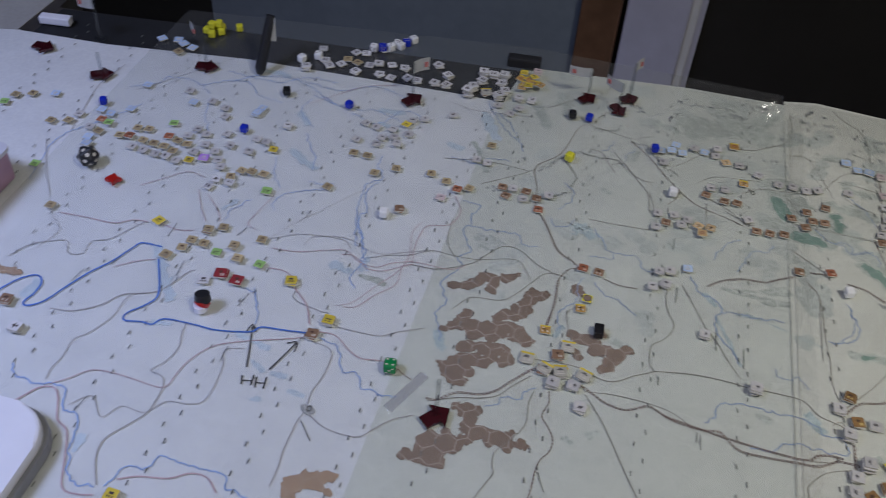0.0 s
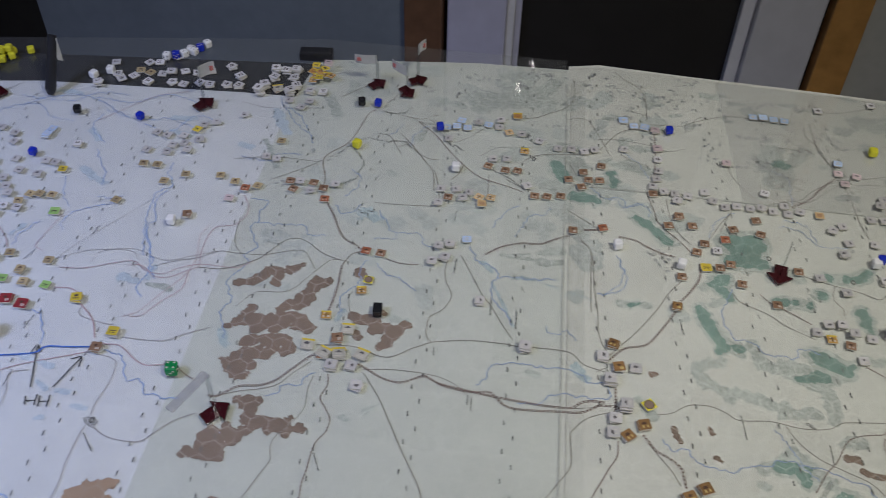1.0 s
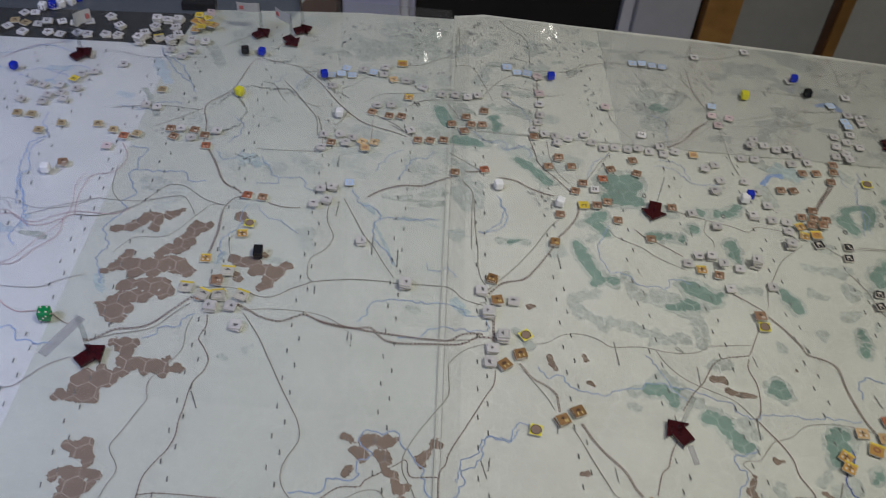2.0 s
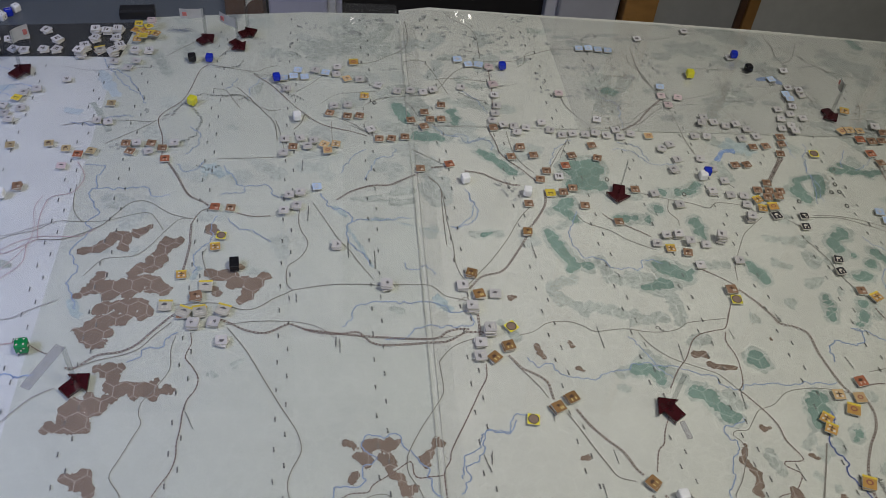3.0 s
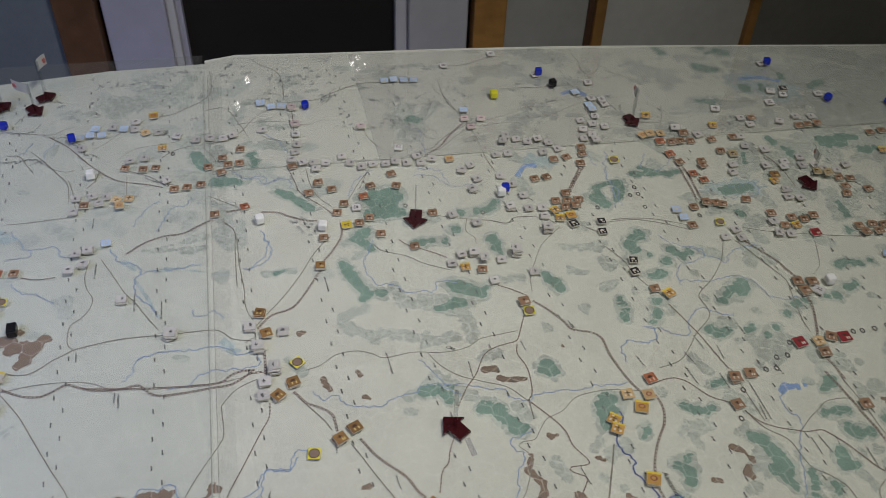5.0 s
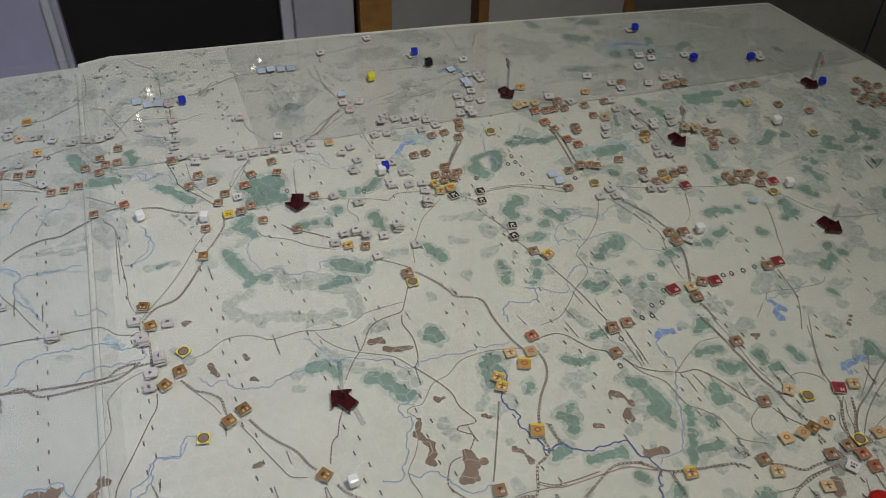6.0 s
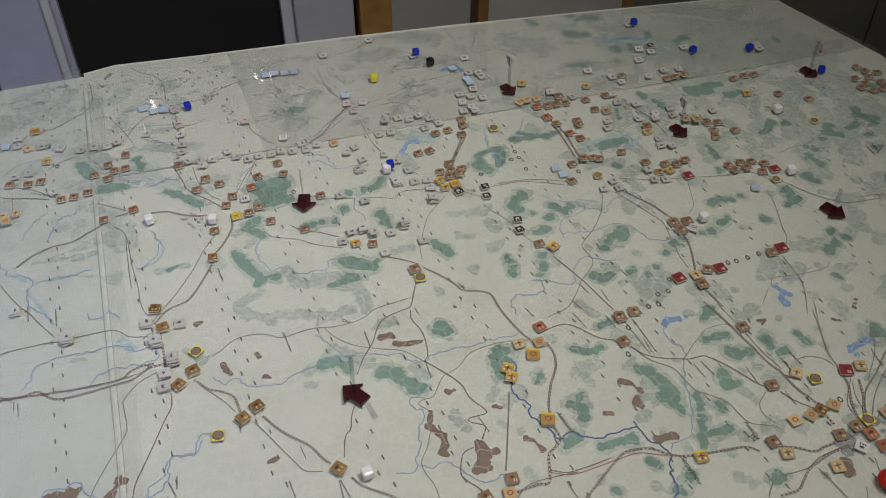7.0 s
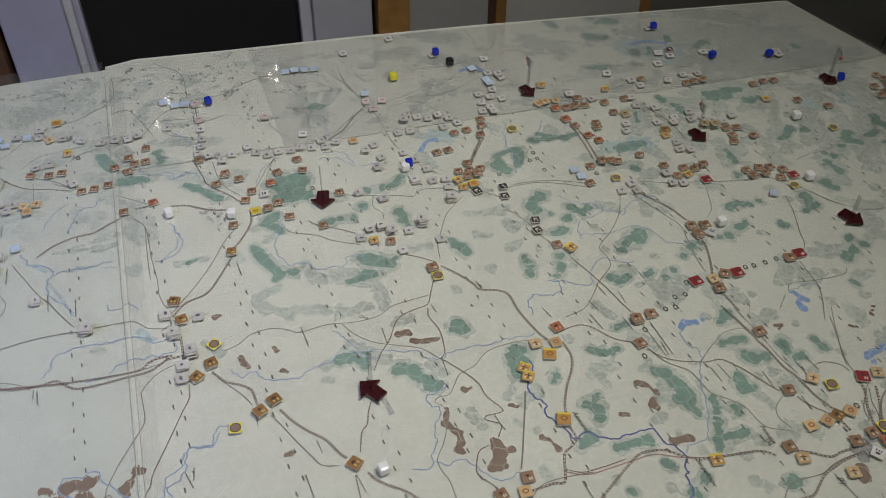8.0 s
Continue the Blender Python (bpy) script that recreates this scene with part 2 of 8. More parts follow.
for key, (colour, _) in FACES.items():
    M["face_" + key] = material(key + "_counter_face", colour, 0.5, grain=0.1, scale=400, stain=0.08, vary=0.14, spec=0.4)
DIE = {"white": (0.78, 0.78, 0.76), "blue": (0.012, 0.03, 0.42), "yellow": (0.66, 0.62, 0.04), "black": (0.012, 0.012, 0.014), "green": (0.01, 0.22, 0.06)}
for key, colour in DIE.items():
    M["die_" + key] = material(key + "_die_plastic", colour, 0.25, grain=0.06, scale=200, spec=0.5)

# ---- building helpers ----
Z = 0.76  # height of the map's print
TOP = Z + 0.0032  # top of the acrylic sheet, on which the pieces stand


def mesh_of(bm, name, mat=None):
    me = bpy.data.meshes.new(name)
    bm.to_mesh(me)
    bm.free()
    if mat:
        me.materials.append(mat)
    return me


def part(name, bm, mat, parent, label="", m=None):
    """Links a bmesh, or a mesh that pieces share, as one object under a thing or a part."""
    me = bm if isinstance(bm, bpy.types.Mesh) else mesh_of(bm, name, mat)
    ob = new(name, me)
    if parent:
        ob.parent = parent
    if m is not None:
        ob.matrix_basis = m
    return tagged(ob, label) if label else ob


def thing(name, label, category, m=None, group="", kind="", data=None):
    ob = new(name, data)
    if m is not None:
        ob.matrix_basis = m
    return tagged(ob, label, category, group, kind)


def box(bm, x0, y0, z0, x1, y1, z1, bevel=0.0):
    vs = [bm.verts.new((x, y, z)) for z in (z0, z1) for y in (y0, y1) for x in (x0, x1)]
    fs = [bm.faces.new([vs[i] for i in f]) for f in ((0, 2, 3, 1), (4, 5, 7, 6), (0, 1, 5, 4), (2, 6, 7, 3), (0, 4, 6, 2), (1, 3, 7, 5))]
    if bevel > 0:
        edges = list({e for f in fs for e in f.edges})
        bmesh.ops.bevel(bm, geom=edges, offset=bevel, segments=2, profile=0.5, affect="EDGES")
    return bm


def block(x0, y0, z0, x1, y1, z1, bevel=0.0):
    return box(bmesh.new(), x0, y0, z0, x1, y1, z1, bevel)


def prism(outline, z0, z1, bevel=0.0):
    """A flat slab with the given outline, walked anticlockwise."""
    bm = bmesh.new()
    low = [bm.verts.new((x, y, z0)) for x, y in outline]
    high = [bm.verts.new((x, y, z1)) for x, y in outline]
    bm.faces.new(low[::-1])
    top = bm.faces.new(high)
    n = len(outline)
    for i in range(n):
        bm.faces.new((low[i], low[(i + 1) % n], high[(i + 1) % n], high[i]))
    if bevel > 0:
        bmesh.ops.bevel(bm, geom=list(top.edges), offset=bevel, segments=2, profile=0.5, affect="EDGES")
    return bm


def rod(bm, a, b, r, n=10, r1=None):
    a, b = Vector(a), Vector(b)
    q = (b - a).to_track_quat("Z", "Y").to_matrix()
    rings = []
    for p, rr in ((a, r), (b, r if r1 is None else r1)):
        rings.append([bm.verts.new(p + q @ Vector((rr * math.cos(2 * math.pi * i / n), rr * math.sin(2 * math.pi * i / n), 0))) for i in range(n)])
    for i in range(n):
        bm.faces.new((rings[0][i], rings[0][(i + 1) % n], rings[1][(i + 1) % n], rings[1][i]))
    bm.faces.new(rings[0][::-1])
    bm.faces.new(rings[1])
    return bm

# ---- the room ----
WALL = 0.729  # south face of the wall behind the table


def structure(name, bm, mat, label, category):
    return thing(name, label, category, kind="structure", data=mesh_of(bm, name, mat))


structure("floor", block(-3.2, -3.2, -0.05, 3.0, 1.3, 0.0), M["floor"], "grey carpet floor under the game table", "floor")
structure("ceiling", block(-3.2, -3.2, 2.45, 3.0, 1.3, 2.52), M["ceiling"], "plain white painted ceiling", "ceiling")
structure("wall_west", block(-3.1, -3.1, 0, -3.0, 1.1, 2.45), M["wall"], "grey painted plaster wall", "wall")
structure("wall_south", block(-3.0, -3.1, 0, 2.8, -3.0, 2.45), M["wall"], "grey painted plaster wall", "wall")
structure("wall_east", block(1.62, -3.0, 0, 1.72, WALL, 2.45), M["wall_dark"], "olive grey painted wall, its shade put into a darker colour", "wall")

# wall behind the table, with the glazed door's opening through it
wall = structure("wall_north", block(-1.02, WALL, 0, -0.302, WALL + 0.12, 2.45), M["blue_panel"], "blue-grey painted wall beside a glazed door", "wall")
part("wall_panel", block(-3.0, WALL, 0, -1.02, WALL + 0.12, 2.45), M["dark_panel"], wall, "blackish brown panel")
part("wall_head", block(-0.222, WALL, 2.10, 0.427, WALL + 0.12, 2.45), M["wall"], wall)
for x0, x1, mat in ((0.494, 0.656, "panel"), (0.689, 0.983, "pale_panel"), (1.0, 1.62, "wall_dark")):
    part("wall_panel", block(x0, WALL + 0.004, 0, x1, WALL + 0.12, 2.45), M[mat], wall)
structure("baseboard", block(-1.02, WALL - 0.015, 0, -0.302, WALL, 0.09, 0.003), M["white"], "white painted baseboard along the wall", "baseboard")

post = structure("trim", block(-0.3, WALL - 0.02, 0, -0.231, WALL + 0.12, 2.45, 0.003), M["dark_wood"], "dark brown wooden post beside the glazed door", "trim")
# black strip that stands for the shade between post and door
part("shadow_gap", block(-0.231, WALL + 0.03, 0, -0.223, WALL + 0.12, 2.45), M["black"], post)

door = structure("door_1", block(-0.223, WALL - 0.006, 0, -0.116, WALL + 0.07, 2.10, 0.004), M["lavender"], "white framed glazed door with dark night glass", "door")
part("jamb", block(-0.116, WALL + 0.004, 0, -0.101, WALL + 0.07, 2.10, 0.003), M["white"], door)
part("jamb", block(-0.101, WALL + 0.016, 0, -0.09, WALL + 0.07, 2.10, 0.002), M["lavender"], door)
part("pane", block(-0.09, WALL + 0.036, 0.10, 0.29, WALL + 0.046, 2.06), M["night_glass"], door)
part("rail", block(-0.09, WALL + 0.02, 0, 0.29, WALL + 0.07, 0.10, 0.003), M["white"], door)
part("rail", block(-0.09, WALL + 0.02, 2.06, 0.29, WALL + 0.07, 2.10, 0.003), M["white"], door)
part("jamb", block(0.29, WALL + 0.012, 0, 0.313, WALL + 0.07, 2.10, 0.003), M["white"], door)
part("stile", block(0.313, WALL - 0.006, 0, 0.424, WALL + 0.07, 2.10, 0.004), M["frame_grey"], door)
# the shade in this gap is likewise a black strip
part("shadow_gap", block(0.424, WALL + 0.02, 0, 0.433, WALL + 0.07, 2.10), M["black"], door)
pine = structure("trim", block(0.433, WALL - 0.018, 0, 0.494, WALL + 0.12, 2.45, 0.003), M["wood"], "varnished pine board on the wall", "trim")
batten = structure("trim", block(0.668, WALL - 0.012, 0, 0.689, WALL + 0.12, 2.45, 0.002), M["wood"], "narrow varnished pine strip with a dark edge", "trim")
part("dark_edge", block(0.656, WALL - 0.004, 0, 0.668, WALL + 0.12, 2.45, 0.001), M["dark_wood"], batten)
structure("trim", block(0.983, WALL - 0.012, 0, 1.0, WALL + 0.12, 2.45, 0.002), M["wood"], "narrow varnished pine strip on the wall", "trim")

# made-up ceiling panels for the two added fill lights
for px, py, half in ((0.62, -0.77, 0.17), (-1.21, -0.93, 0.27)):
    panel = thing("panel_lamp", "flat white panel under the ceiling, added for an unseen fill light", "lamp", group="panel lamps")
    part("frame", block(px - half, py - half, 2.43, px + half, py + half, 2.449, 0.003), M["white"], panel)
fitting = thing("ceiling_lamp", "white ceiling lamp with several small bright bulbs", "lamp")
part("base_plate", block(-0.18, -0.86, 2.425, 0.42, -0.46, 2.449, 0.004), M["white"], fitting)
for bx, by in BULBS:
    part("stem", rod(bmesh.new(), (bx, by, 2.16), (bx, by, 2.426), 0.006, 10), M["steel"], fitting)

# ---- the table and the maps ----
table = thing("game_table", "long dark laminate table under the war game maps", "table")
part("tabletop", prism([(-1.30, -0.95), (0.965, -0.95), (0.965, -0.02), (0.90, 0.150), (0.60, 0.180), (0.20, 0.205), (-0.314, 0.178), (-0.731, 0.131), (-0.897, 0.115), (-0.897, 0.30), (-1.30, 0.30)], Z - 0.034, Z - 0.004, 0.003), M["table"], table)
for x in (-1.22, 0.88):
    for y in (-0.88, 0.14):
        part("leg", rod(bmesh.new(), (x, y, 0), (x, y, Z - 0.034), 0.02, 12), M["steel"], table)

def sheet(outline, mat, label, z=Z):
    return thing("map_sheet", label, "map", data=mesh_of(prism(outline, z - 0.0035, z), "map_sheet", M[mat]), group="map sheets on the table")


WEST_X, SEAM = -0.325, 0.0  # where the sheets meet; the seam leans a little


def seam_x(y):
    return SEAM + 0.0005 - 0.036 * y


east_map = sheet([(seam_x(-0.95), -0.95), (0.96, -0.95), (0.96, -0.02), (0.90, 0.16), (0.60, 0.190), (0.45, 0.204), (0.30, 0.214), (0.14, 0.221), (0.03, 0.228), (seam_x(0.22), 0.219)], "paper_east", "cream printed war game map sheet with green woods")
middle_map = sheet([(WEST_X, -0.95), (seam_x(-0.95) + 0.004, -0.95), (seam_x(0.21) + 0.004, 0.212), (-0.12, 0.208), (-0.20, 0.198), (-0.312, 0.184), (-0.322, 0.106), (WEST_X, 0.105)], "paper_middle", "greenish printed war game map sheet with brown hills", Z - 0.0003)
west_map = sheet([(-0.97, -0.95), (WEST_X + 0.004, -0.95), (WEST_X + 0.004, 0.106), (-0.386, 0.104), (-0.625, 0.088), (-0.795, 0.060), (-0.91, 0.052), (-0.97, 0.035)], "paper_west", "pale printed war game map sheet with marked front lines", Z - 0.0006)


def map_at(x):
    return west_map if x < WEST_X else middle_map if x < SEAM else east_map


LAYER = {"faint": 0.08, "rough": 0.15, "marsh": 0.22, "forest": 0.30, "lake": 0.42, "city": 0.44, "hill": 0.46, "river": 0.60, "big_river": 0.64, "road": 0.70, "red_road": 0.78, "rail": 0.84, "rail2": 0.88, "ink": 1.0, "marker": 1.05}
NAMES = {"rough": "rough_ground_print", "marsh": "marsh_print", "faint": "faint_ground_print", "forest": "forest_print", "lake": "lake_print", "city": "city_print", "hill": "hill_print", "river": "river_print", "big_river": "river_print", "road": "road_print", "red_road": "main_road_print", "rail": "railway_print", "rail2": "railway_print", "ink": "pen_stroke", "marker": "marker_line"}
laid = {}


EDGE_X = (-0.97, -0.91, -0.795, -0.625, -0.386, -0.325, -0.315, -0.20, -0.12, 0.0, 0.03, 0.14, 0.30, 0.45, 0.60, 0.90, 0.935, 0.96)
EDGE_Y = (0.035, 0.052, 0.060, 0.088, 0.104, 0.105, 0.183, 0.198, 0.208, 0.213, 0.220, 0.219, 0.212, 0.202, 0.188, 0.158, 0.06, -0.02)


def far_edge(x):
    """How far north the printed sheets reach at x."""
    return np.interp(x, EDGE_X, EDGE_Y) - 0.002


taken = {}


def free_level(kind, x0, y0, x1, y1):
    """The lowest of the thin layers of a kind that no neighbouring print uses."""
    used = {n for n, a, b, c, d in taken.setdefault(kind, []) if a < x1 and c > x0 and b < y1 and d > y0}
    n = min(set(range(len(used) + 1)) - used)
    taken[kind].append((n, x0, y0, x1, y1))
    return Z + 0.001 * LAYER[kind] + 0.000005 * (n % 13)


def level(kind):
    """Each print lies a hair above the one before it."""
    laid[kind] = laid.get(kind, 0) + 1
    return Z + 0.001 * LAYER[kind] + 0.000004 * (laid[kind] % 10)


def smooth(points, step=0.0025, wiggle=0.0, seed=0):
    """A gliding line through the points, sampled evenly, with a small wander."""
    p = [Vector((x / 1000, y / 1000)) for x, y in points]
    p = [p[0] * 2 - p[1], *p, p[-1] * 2 - p[-2]]
    out = []
    for i in range(1, len(p) - 2):
        n = max(2, int((p[i + 1] - p[i]).length / step))
        for k in range(n):
            u = k / n
            a, b, c, d = p[i - 1], p[i], p[i + 1], p[i + 2]
            q = 0.5 * ((2 * b) + (c - a) * u + (2 * a - 5 * b + 4 * c - d) * u * u + (3 * b - a - 3 * c + d) * u**3)
            if wiggle:
                w = noise.noise_vector(Vector((q.x * 150, q.y * 150, seed))) + noise.noise_vector(Vector((q.x * 420, q.y * 420, seed))) * 0.5
                q = q + Vector((w.x, w.y)) * wiggle
            out.append(q)
    out.append(p[-2])
    return out


def normals(path):
    out = []
    for i in range(len(path)):
        d = path[min(i + 1, len(path) - 1)] - path[max(i - 1, 0)]
        d = d.normalized() if d.length > 1e-9 else Vector((1, 0))
        out.append(Vector((-d.y, d.x)))
    return out


def ribbon(bm, path, width, z, shift=0.0):
    side = normals(path)
    rows = [(bm.verts.new((*(p + s * (shift + width / 2)), z)), bm.verts.new((*(p + s * (shift - width / 2)), z))) for p, s in zip(path, side)]
    for (a, b), (c, d) in zip(rows, rows[1:]):
        bm.faces.new((a, b, d, c))


def ties(bm, path, width, z, every, thick):
    side, run, due = normals(path), 0.0, 0.0
    for i in range(1, len(path)):
        run += (path[i] - path[i - 1]).length
        if run >= due:
            due = run + every
            p, s = path[i], side[i]
            d = Vector((s.y, -s.x)) * thick / 2
            s = s * width / 2
            bm.faces.new([bm.verts.new((*q, z)) for q in (p + s - d, p - s - d, p - s + d, p + s + d)])


def line(kind, width, points):
    """A printed road, railway or river, or a pen stroke, along the points (in millimetres)."""
    inside = [p for p in points if p[1] / 1000 < far_edge(p[0] / 1000)]
    points = inside if len(inside) > 1 else points
    z = level(kind)
    bm = bmesh.new()
    if kind in ("rail", "rail2"):
        path = smooth(points, 0.0011)
        if kind == "rail":
            ribbon(bm, path, 0.00045, z)
            ties(bm, path, 0.0012, z + 0.00002, 0.0030, 0.0018)
        else:
            ribbon(bm, path, 0.0004, z, 0.0008)
            ribbon(bm, path, 0.0004, z, -0.0008)
            ties(bm, path, 0.0021, z + 0.00002, 0.0027, 0.0013)
    else:
        wet = kind in ("river", "big_river")
        ribbon(bm, smooth(points, 0.0014 if wet else 0.0025, 0.0030 if wet else 0.0, len(points)), width / 1000 * 0.88, z)
    bm.normal_update()
    x = sum(p[0] for p in points) / len(points) / 1000
    mat = "rail" if kind == "rail2" else kind
    return part(NAMES[kind], bm, M["west_" + mat if x < WEST_X and mat in ("road", "red_road", "river") else mat], map_at(x))


def blob(kind, spots):
    """A printed area that joins round spots (x, y, radius in millimetres) into one patch with an uneven outline."""
    spots = np.array(spots) / 1000
    between = [(a + b) / 2 for a, b in zip(spots, spots[1:]) if math.hypot(*(a - b)[:2]) < 1.9 * (a[2] + b[2])]
    spots = np.array([*spots, *between])
    if kind in ("forest", "rough", "faint"):
        noisy, fine = 0.0036, 0.0012
    else:
        noisy, fine = (0.0030, 0.0016) if spots[0][0] < 0.02 else (0.0021, 0.0010)
    grown, swell = 0.004, -0.0004 if kind == "hill" and spots[0][0] > 0.02 else 0.0009
    step = 0.0008 if len(spots) < 7 else 0.0011
    x0, y0 = (spots[:, :2] - spots[:, 2:]).min(0) - grown
    x1, y1 = (spots[:, :2] + spots[:, 2:]).max(0) + grown
    gx, gy = np.arange(x0, x1 + step, step), np.arange(y0, y1 + step, step)
    far = (np.sqrt((gx[:, None, None] - spots[:, 0]) ** 2 + (gy[None, :, None] - spots[:, 1]) ** 2) - spots[:, 2]).min(2)
    field = np.full(far.shape, -1.0)
    for i, x in enumerate(gx):
        for j, y in enumerate(gy):
            if far[i, j] < 0.005 and y < far_edge(x):
                field[i, j] = swell - far[i, j] + noise.noise((x * 130, y * 130, 0.7)) * noisy + noise.noise((x * 420, y * 420, 3.1)) * noisy * 0.45 + noise.noise((x * 900, y * 900, 5.2)) * fine
    return filled(kind, field, gx, gy, free_level(kind, x0, y0, x1, y1), float(spots[:, 0].mean()))


def patch(kind, width, points):
    """A printed area with a ragged outline round a line of points (in millimetres): the cells of a fine grid that lie inside it."""
    path = smooth(points, 0.002)
    w = width / 2000
    ragged, fine = RAGGED[kind]
    if kind == "hill" and path[0].x > 0.02:
        ragged, fine = 0.6, 0.15
    xs, ys = [p.x for p in path], [p.y for p in path]
    step = 0.0008 if w < 0.006 else 0.0011
    x0, y0 = min(xs) - 1.7 * w, min(ys) - 1.7 * w
    z = free_level(kind, x0, y0, max(xs) + 1.7 * w, max(ys) + 1.7 * w)
    nx, ny = int((max(xs) + 1.7 * w - x0) / step) + 2, int((max(ys) + 1.7 * w - y0) / step) + 2
    line_x, line_y = np.array(xs), np.array(ys)
    gx, gy = x0 + step * np.arange(nx), y0 + step * np.arange(ny)
    far = np.sqrt(((gx[:, None, None] - line_x) ** 2 + (gy[None, :, None] - line_y) ** 2).min(2))
    field = np.full((nx, ny), -1.0)
    for i in range(nx):
        for j in range(ny):
            d = far[i, j] / w
            if d < 1.75 and gy[j] < far_edge(gx[i]):
                x, y = gx[i], gy[j]
                n = noise.noise((x * 95, y * 95, 0.7)) * ragged + noise.noise((x * 260, y * 260, 3.1)) * ragged * 0.55 + noise.noise((x * 700, y * 700, 5.2)) * fine
                field[i, j] = 1.0 + n - d
    return filled(kind, field, gx, gy, z, sum(xs) / len(xs))


def filled(kind, field, gx, gy, z, x):
    """The printed area where a field over a grid is above zero."""
    nx, ny = field.shape
    bm, made = bmesh.new(), {}

    def vert(i, j, k, l):
        """The place where the outline crosses the side between two grid points, or a grid point itself."""
        key = (i, j, k, l) if (i, j) <= (k, l) else (k, l, i, j)
        if key not in made:
            i, j, k, l = key
            u = 0.0 if (i, j) == (k, l) else field[i, j] / (field[i, j] - field[k, l])
            made[key] = bm.verts.new((gx[i] + (gx[k] - gx[i]) * u, gy[j] + (gy[l] - gy[j]) * u, z))
        return made[key]

    for i in range(nx - 1):
        for j in range(ny - 1):
            ring = ((i, j), (i + 1, j), (i + 1, j + 1), (i, j + 1))
            inside = [field[c] > 0 for c in ring]
            if not any(inside):
                continue
            out = []
            for n in range(4):
                c, d = ring[n], ring[(n + 1) % 4]
                if inside[n]:
                    out.append(vert(*c, *c))
                if inside[n] != inside[(n + 1) % 4]:
                    out.append(vert(*c, *d))
            if len(out) > 2:
                bm.faces.new(out)
    if not bm.faces:
        bm.free()
        return None
    return part(NAMES[kind], bm, M["west_" + kind if kind in ("hill", "marsh") and x < WEST_X else kind], map_at(x))


RAGGED = {"hill": (0.85, 0.26), "forest": (0.85, 0.22), "rough": (0.75, 0.38), "marsh": (0.8, 0.35), "lake": (0.5, 0.1)}


def hamlets(x, y, rx, ry, count):
    """A scatter of small grey village outlines printed on the map."""
    rnd = random.Random(int(x * 7 + y))
    bm = bmesh.new()
    z = level("rough") + 0.0004
    for _ in range(count):
        cx, cy = (x + rnd.gauss(0, rx * 0.5)) / 1000, (y + rnd.gauss(0, ry * 0.5)) / 1000
        cy = min(cy, far_edge(cx) - 0.005)
        a, b, turn = rnd.uniform(0.0017, 0.0029), rnd.uniform(0.0011, 0.0019), rnd.uniform(0, 3)
        rim = []
        for k in range(12):
            u = 2 * math.pi * k / 12
            f = 1 + 0.35 * noise.noise(Vector((cx * 900 + math.cos(u), cy * 900 + math.sin(u), 1)))
            px, py = a * f * math.cos(u), b * f * math.sin(u)
            rim.append((px * math.cos(turn) - py * math.sin(turn), px * math.sin(turn) + py * math.cos(turn)))
        outer = [bm.verts.new((cx + p, cy + q, z)) for p, q in rim]
        inner = [bm.verts.new((cx + p * 0.42, cy + q * 0.42, z)) for p, q in rim]
        for k in range(12):
            bm.faces.new((outer[k], outer[(k + 1) % 12], inner[(k + 1) % 12], inner[k]))
    return tagged(part("village_prints", bm, M["village"], map_at(x / 1000)), kind="stuff")


def village_chain(points):
    """Small grey village outlines that follow one another along a printed line (millimetres)."""
    path = smooth(points, 0.0046)
    rnd = random.Random(points[0][0])
    bm, z = bmesh.new(), level("rough") + 0.0004
    for p, q in zip(path, path[1:]):
        d = (q - p).normalized()
        s = Vector((-d.y, d.x))
        c = p + s * rnd.uniform(-0.0022, 0.0022)
        a, b = rnd.uniform(0.0020, 0.0030), rnd.uniform(0.0011, 0.0018)
        rims = []
        for f in (1.0, 0.66):
            rims.append([bm.verts.new((*(c + d * (a * f * math.cos(u)) + s * (b * f * math.sin(u) * (1 + 0.3 * math.cos(2 * u)))), z)) for u in [math.pi * k / 6 for k in range(12)]])
        for k in range(12):
            bm.faces.new((rims[0][k], rims[0][(k + 1) % 12], rims[1][(k + 1) % 12], rims[1][k]))
    return tagged(part("village_prints", bm, M["village_dark"], map_at(points[0][0] / 1000)), kind="stuff")


def ovals(places):
    """Small dark oval town marks, one by one."""
    for x, y in places:
        bm = bmesh.new()
        z = level("ink")
        n = 16
        for k in range(n):
            u, v = 2 * math.pi * k / n, 2 * math.pi * (k + 1) / n
            bm.faces.new([bm.verts.new((x / 1000 + r * 0.0023 * math.cos(w), y / 1000 + r * 0.0032 * math.sin(w), z)) for r, w in ((1, u), (1, v), (0.55, v), (0.55, u))])
        part("town_mark", bm, M["village_dark"], map_at(x / 1000))


def name_bars(places):
    """Place names too small to read: rows of short dark bars from one point to the next."""
    for (x0, y0), (x1, y1) in zip(places[::2], places[1::2]):
        a, b = Vector((x0, y0)) / 1000, Vector((x1, y1)) / 1000
        d = (b - a).normalized()
        s = Vector((-d.y, d.x)) * 0.00075
        bm, z, run, length = bmesh.new(), level("ink"), 0.0, (b - a).length
        rnd = random.Random(x0)
        while run < length:
            w = rnd.uniform(0.0008, 0.0014)
            p, q = a + d * run, a + d * (run + w)
            k = rnd.uniform(0.6, 1.0)
            bm.faces.new([bm.verts.new((*v, z)) for v in (p - s * k, q - s * k, q + s * k, p + s * k)])
            run += w + 0.0006
        part("place_name", bm, M["number_ink"], map_at(a.x))


